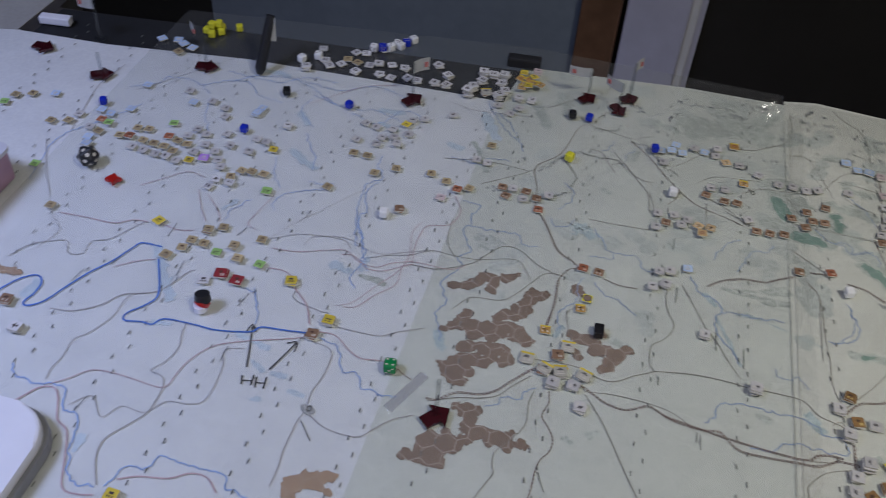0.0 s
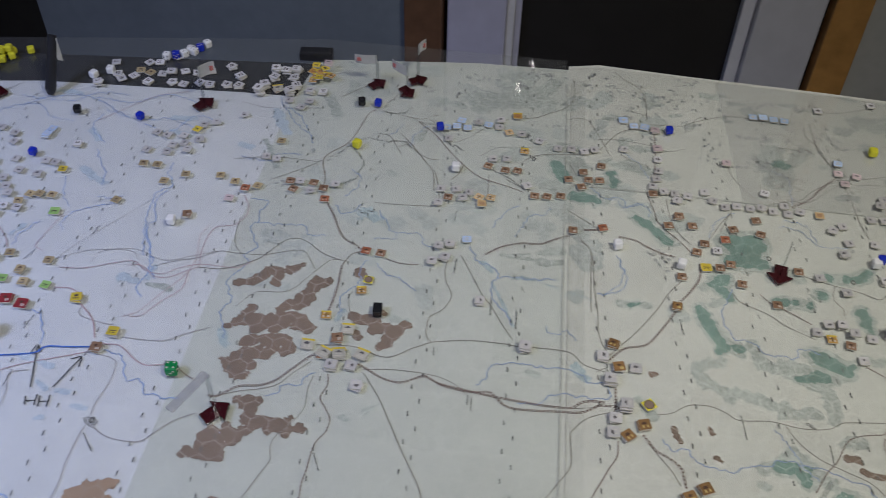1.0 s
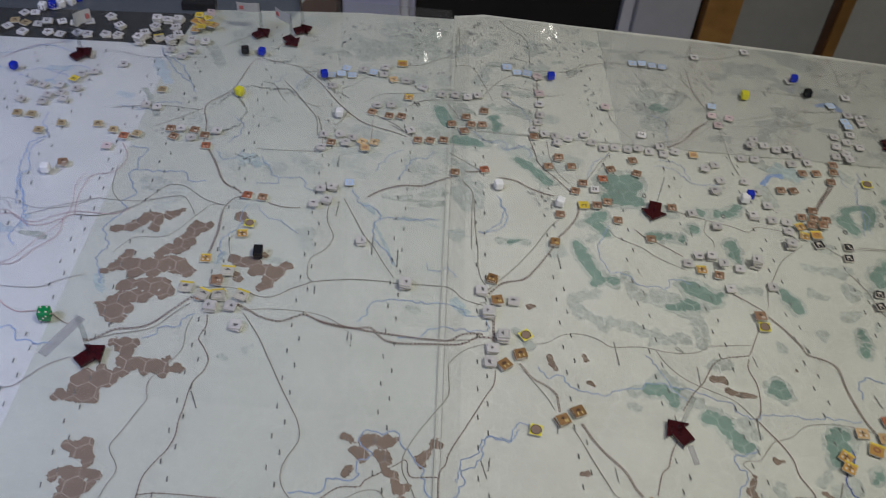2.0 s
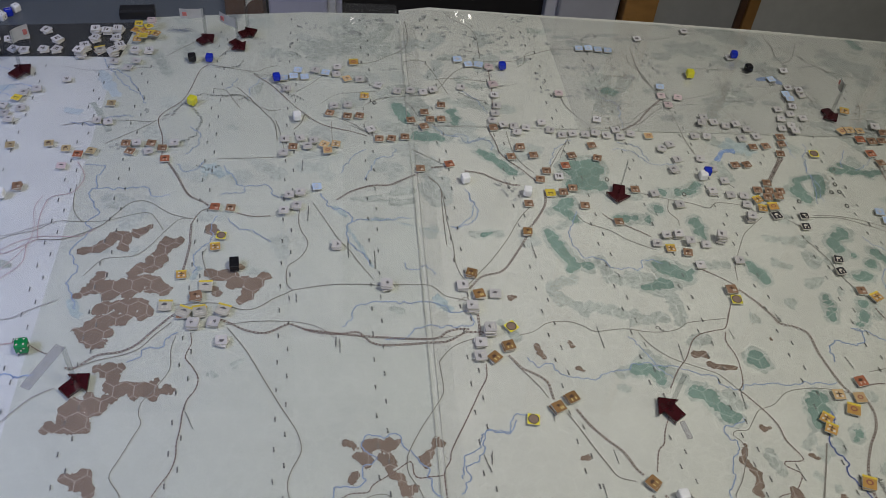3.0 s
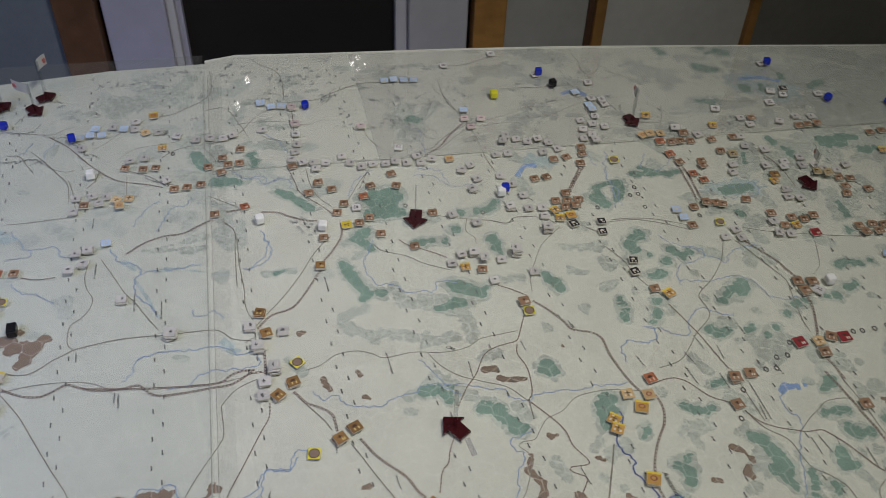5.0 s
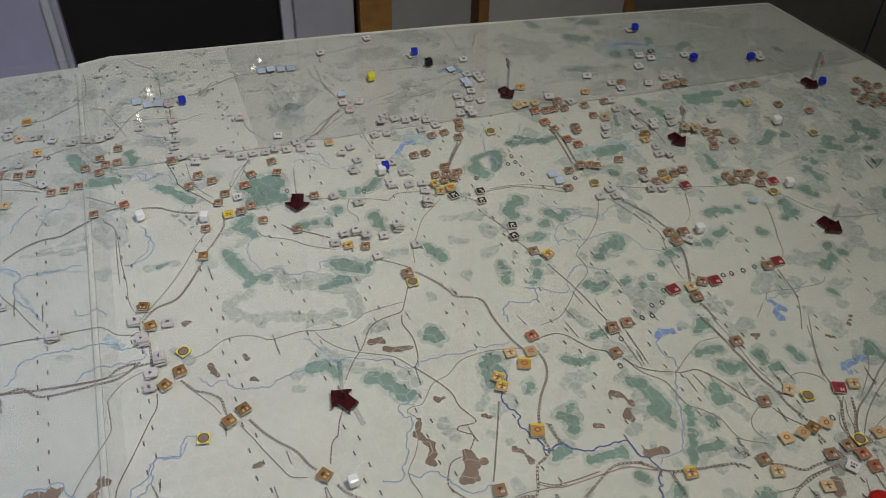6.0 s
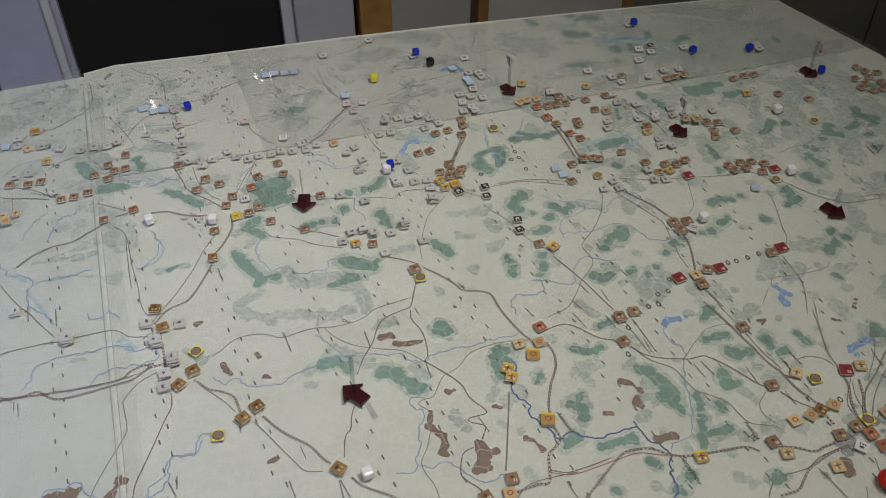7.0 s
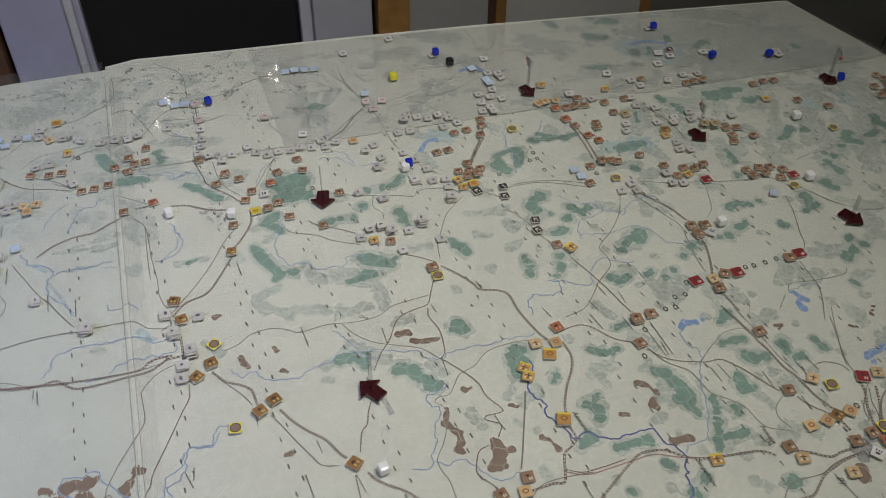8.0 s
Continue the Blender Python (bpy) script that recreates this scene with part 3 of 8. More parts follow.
NUMBER_COLUMNS = [(-0.845, -0.36, 0.02), (-0.773, -0.36, 0.02), (-0.700, -0.36, 0.02), (-0.627, -0.36, 0.02), (-0.554, -0.36, 0.02), (-0.4817, -0.3806, 0.02), (-0.4125, -0.3781, 0.015), (-0.3385, -0.3489, 0.0), (-0.2787, -0.4014, -0.03), (-0.199, -0.317, -0.036), (-0.1186, -0.3137, -0.036), (-0.0371, -0.3105, -0.036), (0.043, -0.307, -0.05)]
EAST_COLUMNS = [(0.117, -0.2827, -0.095), (0.205, -0.3869, -0.115), (0.2665, -0.3853, -0.11), (0.3257, -0.2491, -0.115), (0.4203, -0.3994, -0.12), (0.4902, -0.3932, -0.12), (0.568, -0.390, -0.12), (0.645, -0.386, -0.12), (0.722, -0.382, -0.12), (0.80, -0.378, -0.12), (0.878, -0.374, -0.12)]


def hex_numbers():
    """The small numbers printed in every fifth row of hexagons, as tiny bars."""
    marks = {id(m): bmesh.new() for m in (west_map, middle_map, east_map)}
    z = Z + 0.00098
    for x0, y0, lean in NUMBER_COLUMNS + EAST_COLUMNS:
        step = 0.0135 if x0 > 0.08 else 0.0140
        for k in range(-30, 48):
            y = y0 + k * step
            x = x0 + (HEX / 2 if k % 2 else 0) + lean * (y - y0)
            if not (-0.9 < x < 0.93) or y > 0.2 - 0.06 * abs(x) or y < -0.66 or (x < -0.27 and y > 0.09):
                continue
            bm = marks[id(map_at(x))]
            for j in range(4):
                u = y - 0.0025 + j * 0.00125
                v = x + 0.0001 * (j % 2) + (lean - 0.08) * (u - y)
                bm.faces.new([bm.verts.new(p) for p in ((v - 0.00066, u, z), (v + 0.00066, u, z), (v + 0.00066, u + 0.00105, z), (v - 0.00066, u + 0.00105, z))])
    for m in (west_map, middle_map, east_map):
        tagged(part("hex_numbers", marks[id(m)], M["number_ink"], m), kind="stuff")


def town_name(words, x, y, turn, size):
    curve = bpy.data.curves.new("town_name", "FONT")
    curve.body, curve.shear = words, 0.25
    curve.materials.append(M["ink"])
    ob = new("town_name", curve)
    ob.parent, ob.matrix_basis = map_at(x), pose(x, y, Z + 0.00112, 0, 0, turn) @ Matrix.Scale(size, 4)
    return ob


hex_numbers()
folds = bmesh.new()
for fx0, fy0, fx1, fy1, fw in ((0.004, -0.0005, 0.93, -0.0005, 0.0009),):
    box(folds, fx0, fy0 - fw / 2, Z + 0.0011, fx1, fy1 + fw / 2, Z + 0.00115)
part("fold_line", folds, M["fold"], east_map)
for shift in (0.0, 0.0052):
    folds = bmesh.new()
    ribbon(folds, [Vector((seam_x(y / 100) + shift - 0.002, y / 100)) for y in range(-94, 21, 4)], 0.0006 if shift else 0.0008, Z + 0.0011)
    part("fold_line", folds, M["fold"], east_map)
town_name("Aleksino", 0.3675, -0.4247, -80, 0.0065)
town_name("Serpukhov", 0.4477, -0.4939, -85, 0.0063)
town_name("Podol'sk", 0.5137, -0.4773, -83, 0.0055)
town_name("[5]", 0.5110, -0.4906, -65, 0.0059)
town_name("[5]", 0.5498, -0.5378, -94, 0.0056)
town_name("Oka", 0.2150, -0.2740, -28, 0.0050)

# ---- clear sheets over the maps ----
def clear_sheet(name, outline, z0, z1, mat, label, category, group=""):
    ob = thing(name, label, category, data=mesh_of(prism(outline, z0, z1), name, M[mat]), group=group)
    ob.visible_shadow = False
    return ob


LOW = Z + 0.0012
clear_sheet("acrylic_sheet", [(-0.76, -0.95), (seam_x(-0.95) - 0.003, -0.95), (seam_x(0.22) - 0.003, 0.226), (-0.31, 0.224), (-0.737, 0.158)], LOW, TOP, "plexi", "clear acrylic sheet laid over the western maps", "acrylic sheet", "acrylic sheets over the maps")
clear_sheet("acrylic_sheet", [(seam_x(-0.95) - 0.0024, -0.95), (0.958, -0.95), (0.958, -0.0006), (seam_x(0) - 0.0024, -0.0006)], LOW, TOP, "plexi", "clear acrylic sheet laid over the eastern map", "acrylic sheet", "acrylic sheets over the maps")
clear_sheet("acrylic_sheet", [(seam_x(0) - 0.0024, -0.0002), (0.956, -0.0002), (0.898, 0.157), (0.60, 0.186), (0.30, 0.206), (0.03, 0.218), (seam_x(0.2) - 0.0024, 0.210)], LOW, TOP, "plexi", "clear acrylic sheet along the far map edge", "acrylic sheet", "acrylic sheets over the maps")
clear_sheet("plastic_film", [(0.185, 0.0012), (0.955, 0.0012), (0.897, 0.156), (0.60, 0.185), (0.30, 0.207), (0.168, 0.213)], Z + 0.00115, Z + 0.00118, "film", "greyish clear plastic film over the far map strip", "film")
for y0, y1, w in ((-0.66, -0.31, 0.015), (-0.31, 0.19, 0.016)):
    x0, x1 = seam_x(y0) + 0.003, seam_x(y1) + 0.003
    clear_sheet("tape_strip", [(x0, y0), (x0 + w, y0), (x1 + w, y1), (x1, y1)], Z + 0.00107, Z + 0.00114, "tape", "strip of clear tape along the map seam", "tape")
structure("trim", prism([(-0.89, 0.050), (-0.323, 0.103), (-0.313, 0.175), (-0.731, 0.133), (-0.885, 0.112)], Z - 0.0038, Z - 0.0008), M["tray"], "dark grey foam board along the far table edge", "board")

# ---- counters, dice and arrow markers ----
TRAY_TOP = TOP
SIDE, THICK = 0.0115, 0.0013
rng = random.Random(7)


def flat(bm, x0, y0, x1, y1, z, t=0.00012):
    return box(bm, x0, y0, z, x1, y1, z + t)


def ring_shape(bm, r0, r1, z, n=20, t=0.00012, squash=1.0):
    for i in range(n):
        a, b = 2 * math.pi * i / n, 2 * math.pi * (i + 1) / n
        vs = [bm.verts.new((r * math.cos(u), squash * r * math.sin(u), z + t)) for r, u in ((r1, a), (r1, b), (r0, b), (r0, a))]
        bm.faces.new(vs)
    return bm


def counter_symbol(style, z):
    """Plain marks on a counter's face: a unit box and short bars for its unreadable numbers."""
    bm, h = bmesh.new(), SIDE / 2
    if style == 0:
        flat(bm, -0.0030, 0.0002, 0.0030, 0.0034, z)
        flat(bm, -0.0042, -0.0046, -0.0026, -0.0016, z)
        flat(bm, -0.0012, -0.0046, 0.0006, -0.0016, z)
        flat(bm, 0.0022, -0.0046, 0.0040, -0.0016, z)
    elif style == 1:
        flat(bm, -0.0044, -0.0038, -0.0030, 0.0010, z)
        flat(bm, -0.0016, -0.0044, 0.0000, 0.0006, z)
        flat(bm, 0.0014, -0.0038, 0.0042, -0.0022, z)
        flat(bm, 0.0014, -0.0008, 0.0042, 0.0008, z)
        flat(bm, -0.0020, 0.0026, 0.0022, 0.0046, z)
    elif style == 2:
        flat(bm, -0.0009, -0.0044, 0.0009, 0.0044, z)
        flat(bm, -0.0044, -0.0002, 0.0044, 0.0016, z + 0.00004)
        flat(bm, -0.0024, -0.0040, 0.0024, -0.0028, z + 0.00002)
    elif style == 3:
        flat(bm, -0.0046, -0.0008, 0.0046, 0.0008, z)
        flat(bm, -0.0040, -0.0046, -0.0018, -0.0028, z)
        flat(bm, 0.0010, -0.0046, 0.0036, -0.0028, z)
    else:
        ring_shape(bm, 0.0022, 0.0040, z, squash=0.8)
    return bm


def counter_body():
    outline, c = [], 0.0007
    for sx, sy in ((1, 1), (-1, 1), (-1, -1), (1, -1)):
        a0 = {(1, 1): 0, (-1, 1): 90, (-1, -1): 180, (1, -1): 270}[(sx, sy)]
        for k in (0, 30, 60, 90):
            a = radians(a0 + k)
            outline.append((sx * (SIDE / 2 - c) + c * math.cos(a), sy * (SIDE / 2 - c) + c * math.sin(a)))
    return outline


OUTLINE = counter_body()
BODY_MESH = mesh_of(prism(OUTLINE, 0, THICK - 0.0002, 0.0), "counter_body", M["chipboard"])
STYLES = {"brown": (0, 1), "umber": (1, 0), "redbrown": (0, 2), "gold": (2, 2, 4), "tan": (2, 4), "khaki": (0, 3), "red": (1,), "grey": (0, 3, 1), "greyyellow": (0, 3), "white": (3, 0, 2), "pink": (3,), "paleblue": (2, 1), "blackframe": (0, 1), "yellow": (3, 0), "green": (3,), "purple": (0,), "ring": (4,)}
WORDS = {"brown": "brown", "umber": "dark umber", "redbrown": "rust red", "gold": "golden orange", "tan": "tan", "khaki": "khaki", "red": "dark red", "grey": "pale grey", "greyyellow": "grey and yellow", "white": "white", "pink": "dusty pink", "paleblue": "pale blue", "blackframe": "black framed", "yellow": "yellow", "green": "light green", "purple": "purple", "ring": "yellow"}
NAME = {k: v.replace(" ", "_").replace("_and_", "_") for k, v in WORDS.items()}
NAME["ring"] = "yellow_disc"
first_counters = {}


def unit_print(body, style, mark, ink="unit_print"):
    """A small dark vehicle or soldier shape over two or three pale bars for the unit's numbers."""
    z = THICK + 0.00006
    bm = bmesh.new()
    if style == 0:
        flat(bm, -0.0030, -0.0002, 0.0016, 0.0016, z)
        flat(bm, -0.0018, 0.0016, 0.0006, 0.0027, z)
        flat(bm, 0.0006, 0.0019, 0.0028, 0.0023, z)
    elif style == 1:
        flat(bm, -0.0010, -0.0004, 0.0008, 0.0026, z)
        flat(bm, -0.0024, 0.0008, -0.0010, 0.0016, z)
        flat(bm, 0.0008, 0.0012, 0.0024, 0.0018, z)
    else:
        flat(bm, -0.0028, 0.0004, 0.0028, 0.0013, z)
        flat(bm, -0.0012, 0.0013, 0.0012, 0.0026, z)
    part("symbol", bm, M[ink], body)
    bm = bmesh.new()
    if style == 3:
        flat(bm, -0.0036, -0.0036, 0.0034, -0.0028, z)
        flat(bm, -0.0022, -0.0018, -0.0008, -0.0010, z)
        flat(bm, 0.0006, -0.0018, 0.0024, -0.0010, z)
    else:
        for x in ((-0.0026, 0.0016) if style == 0 else (0.0004, 0.0024)):
            flat(bm, x, -0.0038, x + 0.0012, -0.0010, z)
    part("number_print", bm, mark, body)


def air_print(body, style):
    """An aircraft seen from above on a pale field, or a rust red headquarters ring."""
    z = THICK + 0.00006
    if style == 4:
        part("symbol", ring_shape(bmesh.new(), 0.0018, 0.0030, z, squash=0.85), M["red_print"], body)
        return
    bm = bmesh.new()
    flat(bm, -0.0038, -0.0036, -0.0018, -0.0012, z)
    flat(bm, 0.0016, -0.0036, 0.0038, -0.0012, z)
    flat(bm, -0.0032, 0.0018, -0.0010, 0.0032, z)
    part("number_print", bm, M["white_print"], body)
    bm = bmesh.new()
    flat(bm, -0.0004, -0.0030, 0.0004, 0.0030, z + 0.00004)
    flat(bm, -0.0030, 0.0002, 0.0030, 0.0010, z + 0.00006)
    flat(bm, -0.0012, -0.0029, 0.0012, -0.0023, z + 0.00008)
    part("symbol", bm, M["dark_print"], body)


def first_counter(kind, style):
    """The first counter of a kind, with its face and print; the others are copies."""
    mark = M[FACES[kind][1]]
    body = thing(f"{NAME[kind]}_counter", f"square {WORDS[kind]} cardboard game counter lying on the map", "counter", group=f"{WORDS[kind]} counters", data=BODY_MESH)
    k = 0.9 if kind == "blackframe" else 0.985
    inner = [(x * k, y * k) for x, y in OUTLINE]
    part("face", prism(inner, THICK - 0.0002, THICK), M["face_" + kind], body)
    if kind == "blackframe":
        unit_print(body, style, mark, "white_print")
    elif kind == "ring":
        bm = bmesh.new()
        ring_shape(bm, 0.0, 0.0048, THICK, 24)
        part("disc_print", bm, M["hill_print"], body)
        part("symbol", ring_shape(bmesh.new(), 0.0044, 0.0052, THICK + 0.00006, 24), M["dark_print"], body)
    else:
        if kind in ("gold", "greyyellow"):
            part("stripe", flat(bmesh.new(), -0.0060, 0.0040, 0.0060, 0.0060, THICK), M["face_yellow"], body)
        if kind in ("brown", "umber", "redbrown", "red", "khaki"):
            unit_print(body, style, mark)
        elif kind in ("tan", "gold"):
            air_print(body, style)
        elif kind in ("grey", "greyyellow", "pink"):
            unit_print(body, style, M["chipboard"], "grey_print")
        else:
            sym = counter_symbol(style, THICK + 0.00008)
            bmesh.ops.scale(sym, vec=(0.70, 0.70, 1), verts=sym.verts)
            part("symbol", sym, mark, body)
    return body


M["hill_print"] = material("brown_disc_print", (0.24, 0.17, 0.13), 0.6, grain=0.1, scale=300)
grounded = {}


def counters(kind, rows, base=None):
    """Counters at (x, y, turn, stack height), in millimetres and degrees."""
    for x, y, turn, high in rows:
        for n in range(high):
            style = STYLES[kind][rng.randrange(len(STYLES[kind]))]
            shown = kind if n == high - 1 or kind in ("grey", "white") else rng.choice((kind, kind, "grey", "brown"))
            if shown != kind:
                style = STYLES[shown][0]
            off = 0.0 if n == 0 else 0.0011
            # neighbours that overlap lie a counter's thickness higher
            lift = 0
            if n == 0:
                near = [g for g in grounded if abs(g[0] - x) < 11.8 and abs(g[1] - y) < 11.8]
                lift = max([grounded[g] for g in near], default=-1) + 1 if near else 0
                start = lift
            z = (base or TOP) + (start + n) * (THICK + 0.00035)
            m = pose(x / 1000 + rng.uniform(-off, off), y / 1000 + rng.uniform(-off, off), z + 0.0001, 0, 0, (rng.uniform(-40, 40) if base else turn) + rng.gauss(0, 15 if kind in ("gold", "tan") else 8) + (rng.choice((0, 90, 180, 270)) if kind in ("grey", "white") else 0))
            if y > -230 and not base:
                m = m @ Matrix.Diagonal((0.89, 0.89, 0.94, 1.0))  # the far units have smaller counters
            key = (shown, style)
            if key not in first_counters:
                first_counters[key] = first_counter(*key)
                first_counters[key].matrix_basis = m
            else:
                copy_thing(first_counters[key], m)
        grounded[(x, y)] = start + high - 1


def die_mesh(size, name, mat):
    return mesh_of(block(-size / 2, -size / 2, 0, size / 2, size / 2, size, size * 0.2), name, mat)


PIPS = {1: ((0, 0),), 2: ((-1, -1), (1, 1)), 3: ((-1, -1), (0, 0), (1, 1)), 4: ((-1, -1), (1, -1), (-1, 1), (1, 1)), 5: ((-1, -1), (1, -1), (-1, 1), (1, 1), (0, 0)), 6: ((-1, -1), (1, -1), (-1, 1), (1, 1), (-1, 0), (1, 0))}


def pip(bm, size, m, r):
    vs = [bm.verts.new(m @ Vector((r * math.cos(2 * math.pi * i / 8), r * math.sin(2 * math.pi * i / 8), 0))) for i in range(8)]
    bm.faces.new(vs)


def die(kind, x, y, size, turn, top, z=TOP, pips=True):
    body = thing("die", f"small {kind} plastic die standing on the map", "die", pose(x, y, z + 0.0001, 0, 0, turn), f"{kind} dice", data=die_mesh(size, "die", M["die_" + kind]))
    if pips:
        ink = M["dark_print"] if kind in ("white", "yellow") else M["white_print"]
        for face, (rx, rz, count) in enumerate(((0, 0, top), (90, 0, 7 - top if top != 3 else 2), (90, 90, 1 + top % 6))):
            for u, v in PIPS[count]:
                bm = bmesh.new()
                m = pose(0, 0, size / 2) @ pose(0, 0, 0, rx, 0, 0) if rz == 0 else pose(0, 0, size / 2, 0, 0, rz) @ pose(0, 0, 0, rx, 0, 0)
                pip(bm, size, m @ pose(u * size * 0.25, v * size * 0.25, size / 2 + 0.00006), size * 0.085)
                part("pip", bm, ink, body)
    return body


def dice(kind, places):
    for x, y in places:
        size = {"white": 0.0088, "blue": 0.0080, "yellow": 0.0090, "black": 0.0086, "green": 0.0108}[kind]
        die(kind, x / 1000, y / 1000, size, rng.uniform(-25, 25), rng.randrange(1, 7), pips=kind == "green", z=TOP + (0.0021 if any(abs(g[0] - x) < 12 and abs(g[1] - y) < 12 for g in grounded) else 0))


def arrow(x, y, turn, k=1.0):
    """A dark maroon arrow plate with a clear upright rod that holds a paper flag."""
    ob = thing("arrow_marker", "dark maroon acrylic arrow marker with a clear upright stand", "marker", pose(x / 1000, y / 1000, TOP + 0.0001 + (0.0021 if any(abs(g[0] - x) < 16 and abs(g[1] - y) < 12 for g in grounded) else 0), 0, 0, turn), "arrow markers")
    shape = [(k * u, k * v) for u, v in [(0.0135, 0.0), (0.001, 0.0125), (0.001, 0.0062), (-0.0125, 0.0062), (-0.0125, -0.0062), (0.001, -0.0062), (0.001, -0.0125)]]
    part("plate", prism(shape, 0, 0.003, 0.0004), M["maroon"], ob)
    return ob


def stand(ob, height, flag=None):
    """The upright rod of an arrow marker, with or without its flag."""
    part("stand", block(-0.002, -0.0006, 0.003, 0.002, 0.0006, height, 0.0002), M["acrylic"], ob, "clear acrylic upright")
    if flag:
        w, h, turn = flag
        bm = bmesh.new()
        cols = 8
        rows = [[bm.verts.new((w * i / cols, 0.0016 * math.sin(3.0 * i / cols), height - h + h * k)) for i in range(cols + 1)] for k in (0, 1)]
        for i in range(cols):
            bm.faces.new((rows[0][i], rows[0][i + 1], rows[1][i + 1], rows[1][i]))
        bmesh.ops.solidify(bm, geom=bm.faces, thickness=0.0003)
        f = part("flag", bm, M["paper"], ob, "white paper flag", pose(0, 0, 0, 0, 0, turn))
        part("emblem", block(w * 0.70, -0.0006, height - h * 0.7, w * 0.88, 0.0022, height - h * 0.35), M["flag_red"], f)

# ---- what is printed on the maps, and the pieces on them (millimetres) ----
blob("city", [(588, -519, 5), (580, -526, 4), (598, -510, 5), (578, -518, 4)])
blob("hill", [(616, -502, 5), (621, -506, 4)])
blob("hill", [(573, -536, 6), (570, -544, 5)])
line("river", 1.0, [(-421, -33), (-421, -48), (-411, -67), (-423, -83), (-421, -110), (-414, -141), (-403, -169)])
line("river", 0.9, [(-456, -101), (-476, -109), (-491, -119), (-501, -134), (-496, -149)])
line("river", 0.8, [(-455, -91), (-470, -96), (-481, -96)])
line("river", 0.9, [(-524, -139), (-534, -157), (-537, -176)])
line("river", 0.8, [(-526, -71), (-518, -97), (-504, -115)])
line("river", 0.9, [(-509, -23), (-499, -43), (-487, -62), (-483, -79)])
line("river", 0.8, [(-529, 45), (-495, 36), (-473, 36), (-452, 41), (-418, 29)])
line("river", 0.8, [(-548, 66), (-505, 63), (-486, 75), (-466, 85), (-438, 78), (-416, 62)])
line("red_road", 0.9, [(-637, -157), (-620, -140), (-601, -122), (-581, -125)])
line("red_road", 0.9, [(-579, -144), (-565, -167), (-553, -183)])
line("red_road", 0.9, [(-567, -148), (-548, -166), (-539, -180)])
line("red_road", 0.9, [(-505, -128), (-511, -158), (-513, -174), (-502, -179)])
line("road", 0.6, [(-423, -90), (-447, -125), (-473, -163), (-486, -187)])
line("road", 0.7, [(-486, -187), (-457, -171), (-419, -166), (-407, -176)])
line("road", 0.9, [(271, 149), (275, 102), (290, 64), (298, 27), (302, -11), (308, -35)])
line("rail2", 0, [(288, 56), (269, 35), (254, 15), (235, 1)])
line("road", 0.8, [(310, 48), (345, 51), (361, 38), (374, 13), (388, 2)])
line("rail2", 0, [(376, -81), (389, -59), (399, -43), (412, -15)])
line("road", 0.8, [(412, -126), (432, -126), (452, -129), (470, -135), (488, -143)])
line("river", 0.9, [(437, -14), (427, -51), (428, -78), (422, -109)])
line("river", 0.9, [(480, -175), (491, -188), (476, -195), (462, -199), (454, -213), (454, -225)])
line("rail2", 0, [(511, -23), (511, -52), (512, -83), (512, -106)])
line("river", 0.8, [(221, 57), (236, 45), (236, 24), (236, 5)])
line("road", 0.7, [(-96, 32), (-78, 49), (-48, 55), (-31, 58)])
line("rail", 0.9, [(84, 2), (92, -26), (97, -45), (116, -67), (130, -85)])
line("river", 0.8, [(61, 62), (78, 45), (87, 23)])
line("road", 0.8, [(-4, 113), (18, 115), (35, 81), (45, 55)])
line("river", 0.8, [(175, -17), (155, -33), (148, -59)])
line("road", 0.9, [(711, -209), (729, -235), (755, -256), (794, -260)])
line("road", 0.8, [(654, -182), (679, -182), (691, -189), (701, -206)])
line("road", 0.7, [(798, -144), (770, -156), (749, -157), (730, -163)])
line("river", 0.8, [(547, -91), (565, -89), (584, -86), (581, -105), (561, -108), (542, -105)])
blob("forest", [(550, -95, 7), (562, -94, 7), (575, -92, 6)])
line("road", 0.9, [(-213, 110), (-204, 126), (-197, 140), (-187, 153)])
line("road", 0.8, [(-59, 106), (-40, 110), (-24, 121), (-11, 130), (-2, 141), (2, 155), (1, 178), (-1, 194)])
line("road", 0.8, [(-123, 52), (-109, 65), (-98, 79), (-89, 87), (-77, 95), (-71, 103)])
line("road", 0.8, [(-221, 96), (-196, 90), (-170, 86), (-159, 93), (-147, 98)])
line("road", 0.8, [(-158, 86), (-147, 75), (-137, 62)])
line("road", 0.8, [(-187, 33), (-173, 40), (-166, 28), (-149, 18), (-138, 20)])
line("river", 0.8, [(-173, 38), (-174, 52), (-165, 67), (-157, 76)])
line("river", 0.8, [(-199, 53), (-192, 63), (-190, 73)])
line("road", 0.9, [(-48, 31), (-37, 41), (-25, 46), (-6, 49), (6, 51), (25, 55), (38, 70), (47, 86), (57, 99), (70, 107), (83, 109)])
line("road", 0.7, [(31, 81), (44, 84), (63, 84), (89, 80), (108, 73), (128, 80)])
line("road", 0.7, [(57, 60), (69, 50), (88, 44)])
line("rail", 0.9, [(94, 107), (95, 65), (93, 24), (92, 5)])
line("road", 0.9, [(90, 118), (124, 121), (137, 129), (158, 140), (179, 148), (200, 148), (220, 146)])
line("road", 0.9, [(264, 140), (265, 123), (276, 106), (282, 84), (289, 65)])
line("road", 0.8, [(48, 217), (59, 202), (76, 188), (84, 170), (86, 141), (86, 124)])
line("road", 0.8, [(172, 69), (176, 43), (187, 23), (198, 8), (197, -1)])
line("road", 0.9, [(216, 3), (236, 11), (246, 14), (257, 27), (268, 37), (276, 44), (287, 49)])
line("road", 0.8, [(242, 10), (255, 12), (270, 27), (281, 37), (293, 47)])
